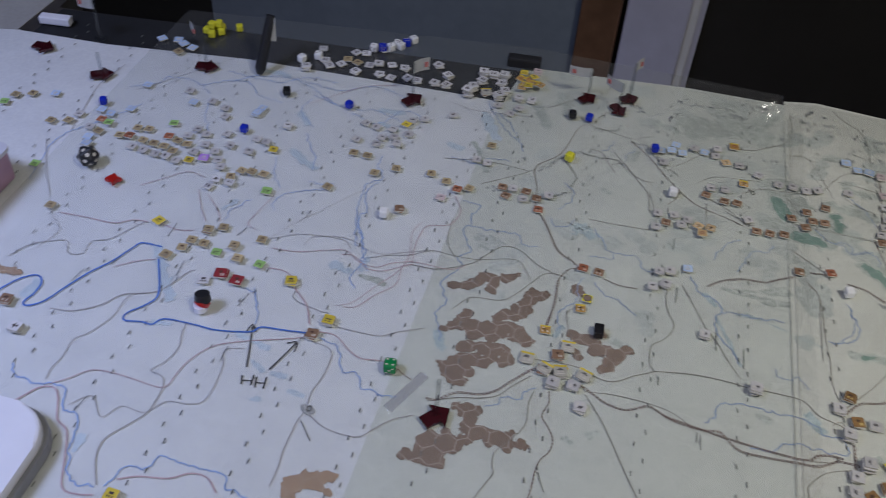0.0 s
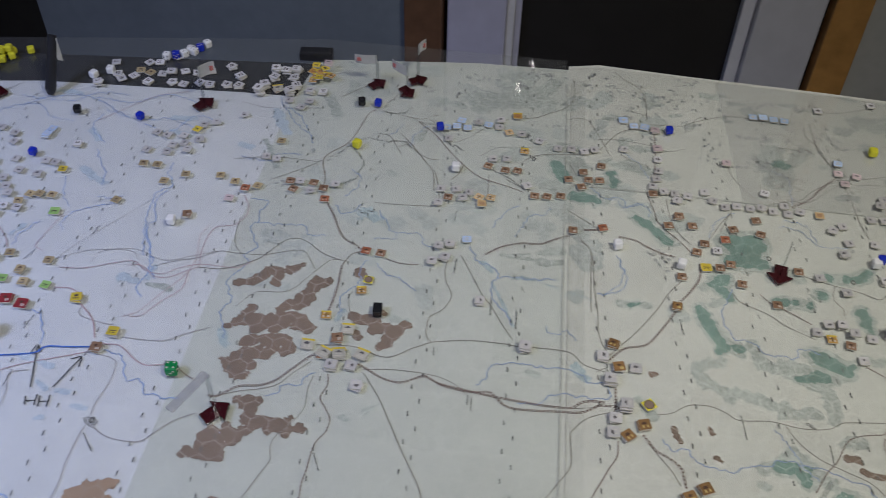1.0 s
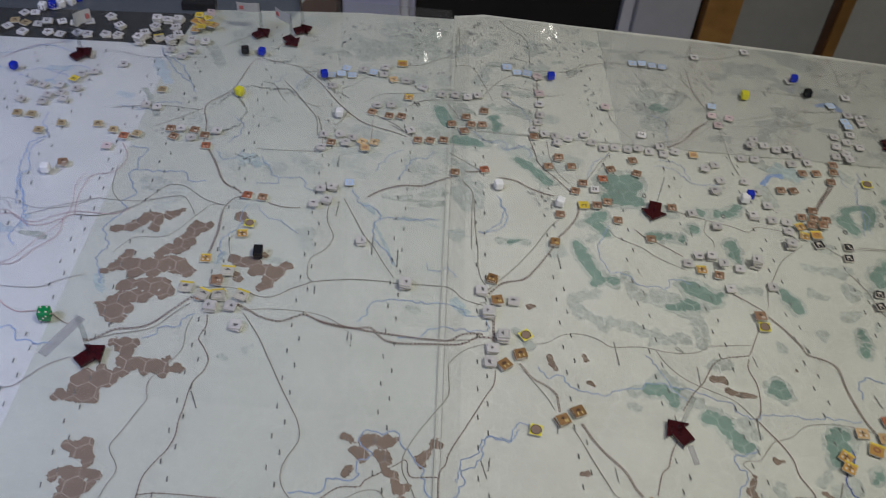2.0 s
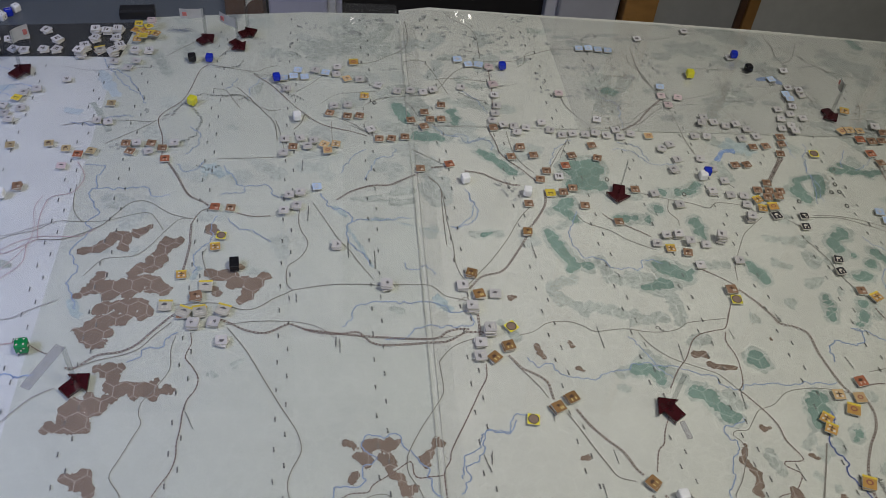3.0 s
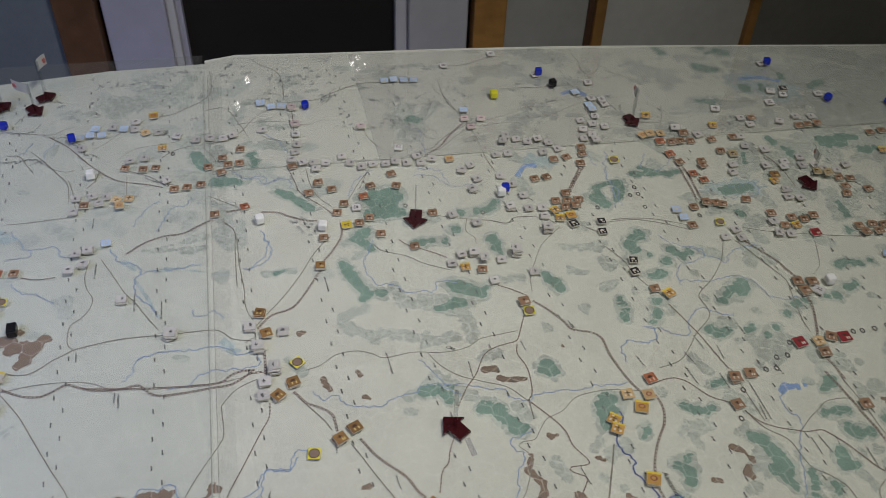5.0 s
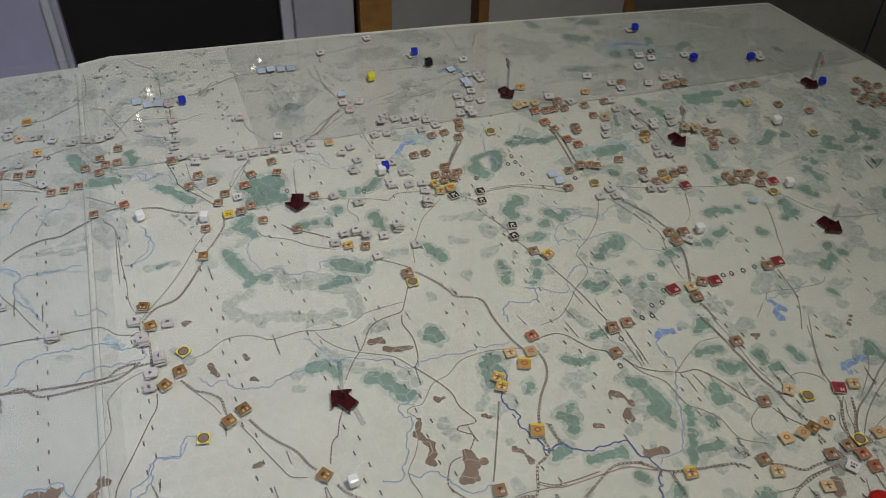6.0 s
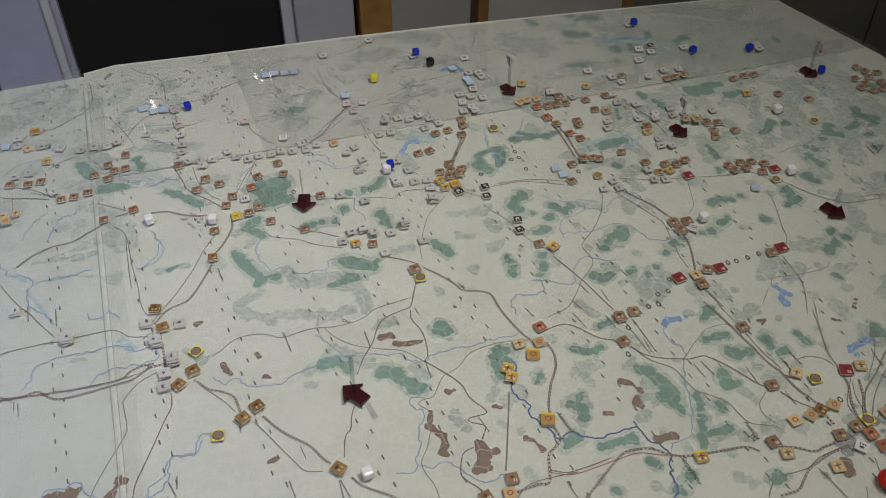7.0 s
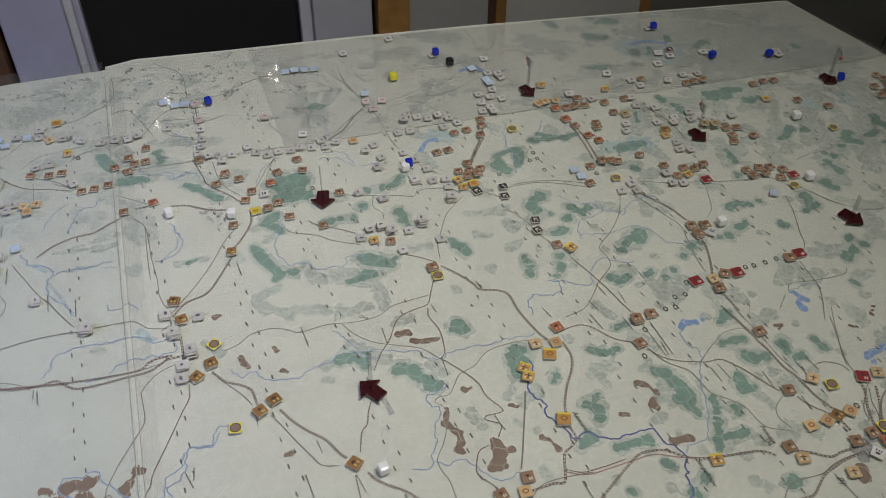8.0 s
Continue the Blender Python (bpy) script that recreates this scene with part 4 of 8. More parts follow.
line("road", 0.8, [(225, 48), (235, 51), (242, 34), (251, 30)])
line("road", 0.8, [(287, 52), (321, 60), (350, 70), (365, 78), (388, 77), (394, 85), (429, 90), (443, 93)])
line("road", 0.8, [(343, 119), (367, 118), (401, 116), (429, 116), (438, 99)])
line("road", 1, [(449, 197), (449, 184), (453, 168), (452, 150), (457, 133), (457, 118), (458, 110)])
line("road", 1, [(497, 181), (487, 177), (480, 162), (471, 144), (458, 135)])
line("road", 0.8, [(283, 175), (308, 175), (338, 187), (359, 199)])
line("road", 0.8, [(285, 204), (280, 190), (284, 177)])
line("road", 1, [(457, 93), (466, 77), (472, 60)])
line("road", 0.7, [(367, 56), (395, 61), (426, 77), (441, 82)])
line("river", 0.8, [(419, -10), (417, -29), (421, -38)])
line("road", 1.4, [(-112, 13), (-115, -1), (-122, -12)])
line("road", 0.8, [(-64, -2), (-46, -13), (-34, -16)])
line("road", 0.8, [(-83, 3), (-81, -29)])
line("river", 0.8, [(43, -18), (55, -16), (61, -27), (73, -23), (82, -18)])
line("road", 0.8, [(172, -15), (166, -29), (159, -47)])
line("river", 0.8, [(225, -21), (246, -24), (251, -35), (255, -49)])
line("road", 0.8, [(-6, 45), (4, 30), (10, 16)])
line("road", 1.8, [(724, -400), (700, -420), (682, -437), (672, -444), (652, -461), (630, -477), (618, -495), (618, -502)])
line("road", 1.2, [(690, -440), (672, -454), (656, -465), (636, -482), (621, -500)])
line("rail2", 0, [(632, -464), (625, -481), (617, -494), (611, -507)])
line("road", 0.8, [(625, -465), (619, -479), (617, -491), (611, -504)])
line("road", 0.8, [(638, -381), (632, -402), (627, -418), (623, -434), (623, -447)])
line("road", 1, [(595, -546), (596, -560), (596, -576), (595, -584)])
line("road", 0.9, [(598, -538), (593, -553), (588, -568), (586, -581)])
line("rail", 1, [(608, -536), (607, -563)])
line("road", 0.8, [(576, -559), (571, -568), (565, -575)])
line("rail2", 0, [(-291, -321), (-282, -320), (-268, -308), (-250, -304), (-238, -297), (-227, -283), (-216, -269), (-210, -263)])
line("road", 0.9, [(-288, -323), (-267, -313), (-247, -307), (-234, -300), (-224, -286), (-212, -272)])
line("rail2", 0, [(-174, -267), (-163, -272), (-148, -280), (-133, -283), (-124, -280), (-112, -273), (-105, -275), (-91, -281), (-76, -283), (-64, -283), (-52, -281), (-45, -287), (-38, -293), (-28, -295), (-9, -294), (11, -292), (25, -291), (35, -286), (42, -281), (54, -280), (62, -281)])
line("road", 0.8, [(-165, -274), (-140, -270), (-111, -270), (-93, -273), (-79, -280), (-72, -287)])
line("road", 0.9, [(-164, -277), (-154, -290), (-144, -304), (-129, -330), (-115, -354), (-105, -370), (-98, -382), (-94, -395), (-95, -403), (-100, -414), (-103, -426), (-101, -438), (-95, -447), (-88, -452)])
line("road", 0.9, [(55, -285), (33, -295), (20, -310), (19, -316), (21, -339), (19, -348), (9, -365), (-1, -382), (-9, -399), (-11, -407), (-10, -419), (-3, -431), (2, -442)])
line("rail", 1.1, [(59, -314), (58, -329), (52, -341), (45, -356), (37, -373), (25, -398), (23, -408), (18, -419), (19, -443)])
line("rail", 1.1, [(-72, -450), (-57, -437), (-42, -435), (-38, -429), (-28, -422), (-18, -415), (-10, -409), (-7, -411), (-6, -419), (-2, -423), (7, -422), (17, -421)])
line("road", 0.8, [(-53, -447), (-39, -438), (-27, -437), (-21, -444)])
line("river", 1.2, [(-94, -446), (-86, -443), (-79, -445), (-73, -444), (-68, -438), (-69, -432), (-62, -430), (-51, -430), (-45, -425), (-45, -415), (-36, -408), (-37, -404), (-44, -400), (-46, -393), (-41, -385), (-28, -385), (-17, -384), (-13, -394), (-6, -400), (-1, -408), (5, -415), (6, -425), (10, -434), (15, -441)])
line("river", 1.2, [(30, -440), (35, -427), (38, -422), (37, -416), (47, -406), (51, -395), (51, -390), (58, -381), (65, -382), (74, -381), (80, -371)])
line("river", 1.1, [(-27, -288), (-19, -287), (-12, -287), (-5, -283), (-2, -276), (9, -273), (24, -274), (39, -274), (50, -271), (50, -263), (44, -257), (31, -257), (26, -252), (18, -247), (10, -245), (-8, -247), (-28, -246), (-43, -248), (-53, -252), (-57, -263), (-61, -270), (-65, -275)])
line("river", 0.9, [(-9, -197), (-7, -206), (2, -207), (12, -202), (18, -213)])
line("river", 1.2, [(-90, -109), (-85, -120), (-79, -128), (-64, -134), (-59, -145), (-64, -157), (-61, -172), (-53, -182), (-44, -192), (-41, -203)])
line("river", 1, [(-59, -145), (-44, -143), (-27, -143), (-3, -140)])
line("road", 1, [(-114, -236), (-106, -233), (-76, -227), (-46, -226), (-35, -227), (-14, -226), (11, -226), (19, -230), (28, -239), (46, -244), (53, -250)])
line("road", 1, [(-212, -253), (-187, -250), (-169, -251), (-158, -256), (-146, -257), (-136, -252), (-128, -245), (-116, -238), (-110, -234)])
line("road", 0.9, [(-109, -128), (-110, -144), (-107, -159), (-100, -173), (-101, -185), (-107, -196), (-116, -205), (-117, -219), (-115, -229), (-110, -234)])
line("road", 0.9, [(-97, -122), (-85, -144), (-71, -170), (-61, -183), (-51, -200), (-38, -220)])
line("road", 0.9, [(19, -83), (30, -99), (34, -145), (38, -175), (39, -196), (42, -210), (47, -220)])
line("river", 0.9, [(57, -106), (62, -121), (61, -133), (50, -146), (42, -153), (37, -151)])
line("red_road", 1, [(-332, -70), (-323, -85), (-321, -98), (-328, -114), (-346, -121), (-350, -135), (-350, -155), (-346, -177)])
line("red_road", 1, [(-413, -185), (-403, -183), (-393, -188), (-385, -195), (-370, -194), (-355, -183), (-347, -177)])
line("road", 1, [(-347, -177), (-325, -176), (-311, -170), (-300, -163), (-291, -156), (-285, -147), (-273, -129), (-264, -124), (-252, -126), (-232, -140), (-211, -147)])
line("red_road", 1, [(-389, -247), (-378, -243), (-367, -225), (-353, -206), (-354, -183)])
line("road", 0.7, [(-388, -182), (-370, -172), (-351, -165), (-333, -153), (-316, -153), (-289, -151), (-265, -142), (-251, -140), (-243, -149), (-235, -162)])
line("road", 0.8, [(-326, -103), (-324, -128), (-319, -143), (-310, -154)])
line("road", 0.8, [(-296, -220), (-285, -202), (-276, -198), (-256, -195), (-245, -184), (-232, -162), (-222, -148), (-208, -146)])
line("river", 1, [(-413, -75), (-419, -98), (-409, -121), (-414, -132), (-402, -158), (-393, -181), (-382, -198)])
line("river", 1.1, [(-323, -74), (-305, -74), (-304, -82), (-309, -92), (-306, -106), (-312, -113), (-307, -125), (-298, -141), (-308, -154), (-301, -163), (-303, -171), (-314, -188), (-309, -200), (-303, -214), (-308, -229), (-303, -239), (-295, -258)])
line("river", 1, [(-306, -108), (-280, -107), (-257, -104), (-252, -116), (-235, -116)])
line("rail2", 0, [(-245, -67), (-233, -86), (-223, -106), (-215, -117), (-202, -124), (-197, -129)])
line("rail", 1, [(-169, -138), (-154, -142), (-138, -141)])
line("rail2", 0, [(-210, -153), (-209, -168), (-208, -183), (-209, -202), (-210, -213)])
line("rail", 1, [(-195, -131), (-204, -138), (-210, -153)])
line("river", 1, [(-187, -142), (-192, -158), (-189, -173), (-201, -190), (-201, -201), (-197, -208), (-201, -215)])
line("river", 1, [(-175, -144), (-165, -159), (-151, -161), (-144, -168), (-134, -175)])
line("road", 0.8, [(-192, -185), (-195, -193), (-190, -210), (-184, -224)])
line("river", 0.9, [(-235, -68), (-226, -80), (-213, -74), (-209, -65)])
line("river", 1, [(-188, -71), (-175, -91), (-171, -99), (-151, -98), (-142, -99), (-137, -111), (-128, -114)])
line("river", 0.9, [(-185, -113), (-174, -109), (-166, -111), (-165, -102)])
line("road", 0.7, [(-196, -60), (-169, -59), (-135, -56)])
line("river", 0.9, [(-229, -54), (-218, -39), (-218, -24), (-230, -12)])
line("river", 1, [(-242, -316), (-234, -309), (-230, -300), (-215, -299), (-213, -291), (-205, -283)])
line("rail", 1.1, [(-194, -283), (-192, -295), (-195, -309), (-188, -319), (-182, -330), (-183, -342), (-188, -351), (-190, -362), (-190, -379), (-191, -392), (-190, -405), (-193, -418), (-200, -431), (-205, -444), (-205, -456), (-205, -463)])
line("road", 0.8, [(-206, -287), (-208, -300), (-206, -318), (-208, -327), (-216, -342), (-224, -355), (-224, -366), (-221, -374), (-226, -388), (-232, -405), (-237, -418), (-235, -425), (-228, -434), (-226, -441), (-230, -454), (-232, -466)])
line("rail", 1, [(-206, -459), (-195, -456), (-177, -455), (-164, -455), (-147, -455), (-130, -455)])
line("rail2", 0, [(79, -305), (84, -311), (90, -319), (101, -325), (110, -333), (112, -343), (113, -350)])
line("road", 0.9, [(83, -312), (94, -326), (103, -338), (109, -349)])
line("rail2", 0, [(131, -360), (140, -375), (150, -387), (164, -401), (171, -415), (176, -421)])
line("road", 1, [(123, -364), (131, -378), (138, -392), (149, -412), (156, -423), (169, -427)])
line("rail2", 0, [(190, -439), (195, -447), (204, -455), (216, -464), (225, -475)])
line("rail", 1, [(180, -439), (180, -452), (180, -463)])
line("rail", 1.1, [(208, -368), (202, -382), (199, -393), (193, -400), (188, -419)])
line("rail", 1.1, [(216, -339), (226, -321), (237, -307), (247, -288), (257, -280), (271, -276), (281, -273), (288, -258), (294, -244)])
line("rail", 1.1, [(280, -278), (278, -289), (283, -305), (283, -322), (281, -334), (276, -341)])
line("rail2", 0, [(306, -227), (319, -242), (329, -257), (334, -267), (349, -272), (358, -280), (360, -299), (365, -319), (370, -334), (375, -343)])
line("road", 0.8, [(91, -283), (104, -279), (118, -269), (136, -267), (150, -272), (160, -278), (186, -275), (207, -278), (222, -278), (236, -275), (246, -268), (254, -266), (268, -264), (284, -262)])
line("road", 0.8, [(199, -278), (207, -292), (222, -306), (241, -315), (260, -323), (270, -333), (276, -341)])
line("rail", 1.1, [(276, -340), (284, -350), (295, -365), (301, -377), (303, -390), (312, -408), (297, -410), (296, -414), (306, -421), (303, -429), (296, -437), (283, -441), (278, -448), (274, -461), (279, -470), (284, -477), (285, -488)])
line("road", 0.8, [(383, -345), (355, -339), (334, -339), (317, -343), (303, -355), (288, -361), (280, -371), (273, -380), (263, -381), (259, -385), (265, -392), (266, -402), (261, -415), (255, -428), (247, -440), (247, -451), (251, -463), (252, -482)])
line("river", 0.9, [(190, -284), (198, -297), (206, -310), (214, -321), (220, -328)])
line("river", 1, [(96, -307), (105, -316), (117, -313), (119, -320), (130, -327), (152, -330), (160, -324), (171, -322), (176, -321), (183, -320), (190, -313), (210, -315), (230, -317), (241, -323), (259, -326), (263, -335), (276, -339), (288, -334), (314, -334), (330, -333), (352, -333), (366, -332)])
line("river", 1.1, [(95, -366), (81, -365), (73, -372), (73, -380), (59, -380), (54, -384), (50, -383), (46, -396), (38, -402), (34, -411), (32, -424)])
line("river", 1.1, [(274, -368), (267, -374), (254, -377), (254, -386), (262, -394), (256, -405), (251, -418), (251, -424), (244, -434), (243, -442), (238, -448), (231, -448), (225, -444)])
line("river", 1, [(243, -443), (252, -449), (258, -445), (269, -447), (273, -452), (288, -470), (304, -471), (309, -470)])
line("rail2", 0, [(387, -349), (389, -364), (385, -379), (374, -396), (364, -418), (361, -438), (362, -450), (355, -457), (347, -463), (339, -486), (329, -486), (310, -488), (300, -489)])
line("road", 1.6, [(337, -393), (329, -415), (321, -436), (315, -452), (309, -467)])
line("red_road", 1, [(342, -478), (358, -485), (378, -484), (398, -482), (418, -481), (435, -488), (452, -493)])
line("rail2", 0, [(358, -510), (375, -498), (392, -486), (405, -478), (415, -477), (429, -480), (442, -490), (457, -495), (476, -497), (490, -498), (504, -500), (513, -507)])
line("rail2", 0, [(531, -507), (543, -512), (555, -519), (566, -517), (580, -516), (594, -515)])
line("road", 1.2, [(498, -546), (506, -537), (516, -532), (532, -532), (542, -531), (556, -525), (573, -522), (585, -520)])
line("rail2", 0, [(507, -548), (523, -547), (531, -541), (541, -533), (554, -528), (567, -524), (584, -522)])
line("rail", 1, [(343, -476), (355, -482), (367, -482), (379, -481), (394, -479)])
line("road", 1, [(307, -496), (318, -486), (330, -483), (345, -483), (364, -484)])
line("rail", 1, [(385, -338), (400, -334), (411, -334), (420, -340), (427, -349), (435, -358), (448, -365)])
line("rail", 1, [(458, -375), (466, -387), (478, -395), (492, -400), (502, -403), (515, -403), (521, -408), (528, -416), (534, -425), (543, -440), (549, -448)])
line("road", 0.9, [(458, -375), (468, -394), (483, -408), (487, -422), (491, -436), (502, -445), (512, -457), (515, -470), (520, -480), (533, -486), (539, -489)])
line("road", 0.9, [(463, -330), (467, -360), (471, -388)])
line("road", 0.8, [(497, -402), (512, -389), (524, -381), (533, -375), (550, -374), (557, -378)])
line("rail2", 0, [(546, -344), (555, -375), (558, -390), (562, -405), (566, -426), (571, -437), (573, -448), (576, -461), (582, -475), (583, -490), (585, -500)])
line("road", 0.8, [(557, -350), (564, -385), (567, -410), (574, -435)])
line("road", 0.8, [(646, -370), (635, -396), (625, -422), (621, -437)])
line("road", 0.8, [(592, -430), (604, -429), (616, -436), (620, -444)])
line("road", 0.9, [(548, -454), (537, -463), (534, -474), (539, -485)])
line("rail", 1, [(560, -457), (565, -467), (573, -476), (581, -484)])
line("rail2", 0, [(621, -450), (620, -466), (612, -483), (608, -497), (605, -505)])
line("road", 0.8, [(626, -461), (609, -482), (606, -496)])
line("river", 1, [(505, -355), (495, -367), (494, -380), (502, -386), (500, -396), (494, -408), (485, -431), (485, -437), (478, -454), (471, -470), (465, -479), (457, -478), (448, -481), (444, -486)])
line("road", 0.9, [(393, -161), (407, -185), (412, -204), (421, -223)])
line("rail", 1, [(433, -248), (442, -270), (450, -292), (456, -313), (461, -329)])
line("road", 0.9, [(520, -163), (507, -193), (497, -208), (484, -223), (470, -235), (465, -243), (468, -257), (466, -268), (456, -278), (446, -287), (436, -300), (421, -315), (400, -321)])
line("rail2", 0, [(537, -172), (549, -189), (560, -206), (566, -221), (571, -232)])
line("road", 0.9, [(528, -170), (537, -186), (547, -207), (557, -228), (558, -237), (556, -250), (554, -266), (552, -283), (553, -299)])
line("rail2", 0, [(569, -253), (569, -266), (565, -282), (560, -297), (556, -308), (553, -323), (557, -339), (560, -355)])
line("road", 0.9, [(686, -215), (683, -233), (677, -254), (671, -271), (667, -287), (656, -301)])
line("road", 0.9, [(649, -308), (649, -324), (649, -340), (644, -358), (631, -384)])
line("road", 0.9, [(545, -154), (573, -164), (615, -173), (652, -180), (679, -179)])
line("road", 0.8, [(406, -129), (438, -129), (466, -139), (488, -150)])
line("road", 0.7, [(611, -181), (606, -199), (600, -216), (589, -227)])
line("river", 0.9, [(454, -155), (463, -167), (490, -179), (492, -189), (502, -196), (508, -202), (516, -190), (533, -181), (553, -181)])
line("river", 0.9, [(455, -219), (484, -223), (510, -220), (525, -229), (531, -243), (536, -253), (562, -256)])
line("river", 1, [(401, -272), (416, -276), (420, -281), (429, -287), (439, -285), (450, -264), (465, -256), (478, -267), (490, -267)])
line("river", 1.3, [(371, -309), (374, -292), (384, -287), (402, -291), (410, -278), (403, -272)])
line("road", 0.8, [(617, -343), (625, -334), (648, -336), (679, -336), (688, -330)])
line("road", 0.8, [(598, -361), (612, -346)])
line("rail", 1, [(191, -129), (198, -137), (206, -142), (220, -150), (235, -160)])
line("road", 0.8, [(165, -131), (172, -142), (196, -153), (211, -165), (237, -178)])
line("river", 1, [(165, -127), (161, -139), (155, -155), (153, -167), (158, -177), (165, -189), (176, -189), (186, -196), (188, -201), (196, -203), (205, -201), (215, -204), (220, -193), (229, -191), (239, -195)])
line("road", 0.9, [(308, -215), (311, -195), (318, -180), (330, -156), (340, -145), (356, -130)])
line("rail", 1, [(277, -203), (290, -211), (302, -220)])
line("road", 0.8, [(264, -106), (260, -124), (267, -135), (267, -144)])
line("road", 0.9, [(213, -88), (241, -100), (258, -105), (287, -112), (304, -118), (315, -110), (342, -114), (354, -125)])
line("road", 0.8, [(360, -117), (375, -127), (398, -146)])
line("rail2", 0, [(50, -230), (63, -215), (82, -208), (94, -192), (104, -175), (111, -162)])
line("rail2", 0, [(113, -152), (121, -142), (130, -127), (135, -115), (136, -97)])
line("road", 1, [(46, -230), (58, -214), (73, -195), (91, -167), (104, -142), (114, -127), (124, -116)])
line("rail2", 0, [(-74, -117), (-59, -104), (-40, -96), (-21, -94), (-7, -85), (7, -77)])
line("rail2", 0, [(56, -71), (73, -74), (84, -81), (100, -89), (112, -91)])
line("rail2", 0, [(21, -67), (39, -64)])
line("road", 0.9, [(2, -39), (22, -53), (33, -61)])
line("road", 0.9, [(-82, 12), (-59, -1), (-41, -18)])
line("road", 0.9, [(18, -80), (29, -96), (30, -122), (31, -156), (32, -176)])
line("river", 1, [(54, -98), (64, -123), (62, -139), (51, -149), (38, -151)])
line("river", 0.9, [(-70, -79), (-65, -63), (-55, -48), (-46, -41)])
line("river", 0.9, [(-48, -87), (-40, -70), (-32, -53), (-21, -52), (-15, -39)])
line("river", 0.9, [(26, -1), (41, -15), (59, -14), (64, -26), (76, -19), (88, -27), (87, -37)])
line("road", 0.9, [(171, -18), (160, -35), (151, -53), (144, -66)])
line("road", 0.9, [(105, -6), (108, -32), (115, -54), (128, -71)])
line("road", 0.8, [(45, -277), (39, -283), (30, -285), (18, -287), (-18, -287)])
line("rail2", 0, [(47, -277), (37, -277), (27, -280), (18, -287), (-4, -288), (-23, -287), (-51, -285), (-97, -279)])
line("rail2", 0, [(56, -287), (56, -270), (55, -253), (54, -242)])
line("road", 0.8, [(51, -252), (47, -240), (39, -245)])
line("big_river", 1.6, [(352, -362), (349, -378), (341, -385), (342, -398), (347, -406), (349, -413), (347, -424), (357, -439), (358, -448), (365, -450), (374, -447), (385, -456), (397, -458), (415, -457), (427, -459), (430, -469), (440, -483), (442, -490), (434, -506), (434, -517), (427, -527)])
line("rail2", 0, [(405, -39), (393, -57), (378, -81)])
line("rail2", 0, [(514, -45), (517, -66), (517, -98), (518, -120)])
line("road", 0.8, [(481, 26), (504, 13), (545, 7), (612, 26)])
line("rail", 1, [(609, -29), (623, -63), (627, -98)])
line("river", 0.8, [(512, -25), (501, -44), (483, -56)])
line("river", 0.8, [(430, -41), (427, -62), (432, -76), (429, -104)])
line("river", 0.8, [(218, -33), (237, -33), (258, -54), (284, -52)])
line("rail", 1.2, [(-251, -63), (-255, -31), (-263, 2), (-244, 29), (-237, 51), (-231, 84), (-223, 96)])
line("road", 0.9, [(-311, -42), (-277, -15), (-265, -3)])
line("rail", 1, [(-171, 80), (-151, 62), (-136, 43), (-121, 24), (-94, -2), (-62, -13), (-44, -20)])
line("road", 0.9, [(-142, 2), (-136, -17), (-130, -44)])
line("road", 0.9, [(-269, 112), (-242, 139), (-224, 153)])
line("road", 0.8, [(-360, -15), (-315, -5), (-267, -6)])
line("river", 1, [(-323, 83), (-302, 64), (-280, 25)])
line("red_road", 1.8, [(-611, -434), (-601, -418), (-593, -406), (-582, -403), (-574, -410), (-563, -429), (-550, -437), (-538, -460), (-527, -482), (-514, -484), (-502, -481)])
line("red_road", 1.6, [(-492, -464), (-478, -457), (-456, -452), (-442, -443), (-428, -443), (-416, -453)])
line("red_road", 1.1, [(-588, -401), (-576, -391), (-563, -378), (-544, -375), (-523, -376), (-499, -376), (-495, -360), (-492, -346), (-481, -326), (-461, -313), (-425, -298), (-407, -290)])
line("road", 1, [(-499, -376), (-505, -366), (-517, -363), (-510, -352), (-506, -334), (-511, -319), (-512, -306)])
line("road", 1.2, [(-499, -376), (-499, -400), (-506, -414), (-519, -435), (-516, -453), (-504, -473)])
line("road", 0.9, [(-562, -414), (-549, -401), (-532, -417), (-522, -403), (-502, -403), (-490, -388), (-472, -385), (-461, -376), (-462, -343), (-468, -325), (-453, -318)])
line("road", 1, [(-593, -397), (-595, -386), (-593, -372), (-594, -353), (-585, -342), (-576, -320), (-574, -294), (-557, -284)])
line("road", 1, [(-702, -284), (-691, -264), (-670, -251), (-661, -250), (-653, -263), (-640, -259), (-641, -243), (-626, -234), (-610, -208), (-604, -202)])
line("red_road", 1.2, [(-691, -217), (-661, -215), (-634, -214), (-618, -204), (-604, -202)])
line("red_road", 1.2, [(-590, -201), (-571, -203), (-558, -199)])
line("road", 1.2, [(-632, -328), (-612, -325), (-592, -311), (-580, -294), (-553, -281), (-539, -253), (-534, -247)])
line("red_road", 1, [(-606, -267), (-590, -254), (-573, -245)])
line("red_road", 1.5, [(-471, -223), (-457, -222), (-447, -226)])
line("red_road", 1.6, [(-439, -239), (-421, -255), (-410, -276)])
line("red_road", 1.1, [(-343, -296), (-334, -295), (-328, -297)])
blob("city", [(-380, -360, 3.4), (-378, -362, 3)])
line("road", 1.1, [(-437, -238), (-434, -252), (-409, -258), (-399, -258)])
line("river", 1.6, [(-628, -390), (-618, -399), (-600, -403), (-581, -400), (-572, -403), (-564, -418), (-549, -422), (-544, -435), (-540, -450), (-531, -468), (-523, -476), (-505, -475)])
line("river", 1.4, [(-498, -471), (-494, -462), (-489, -450), (-476, -451), (-470, -436), (-450, -437), (-417, -437), (-412, -446), (-392, -450)])
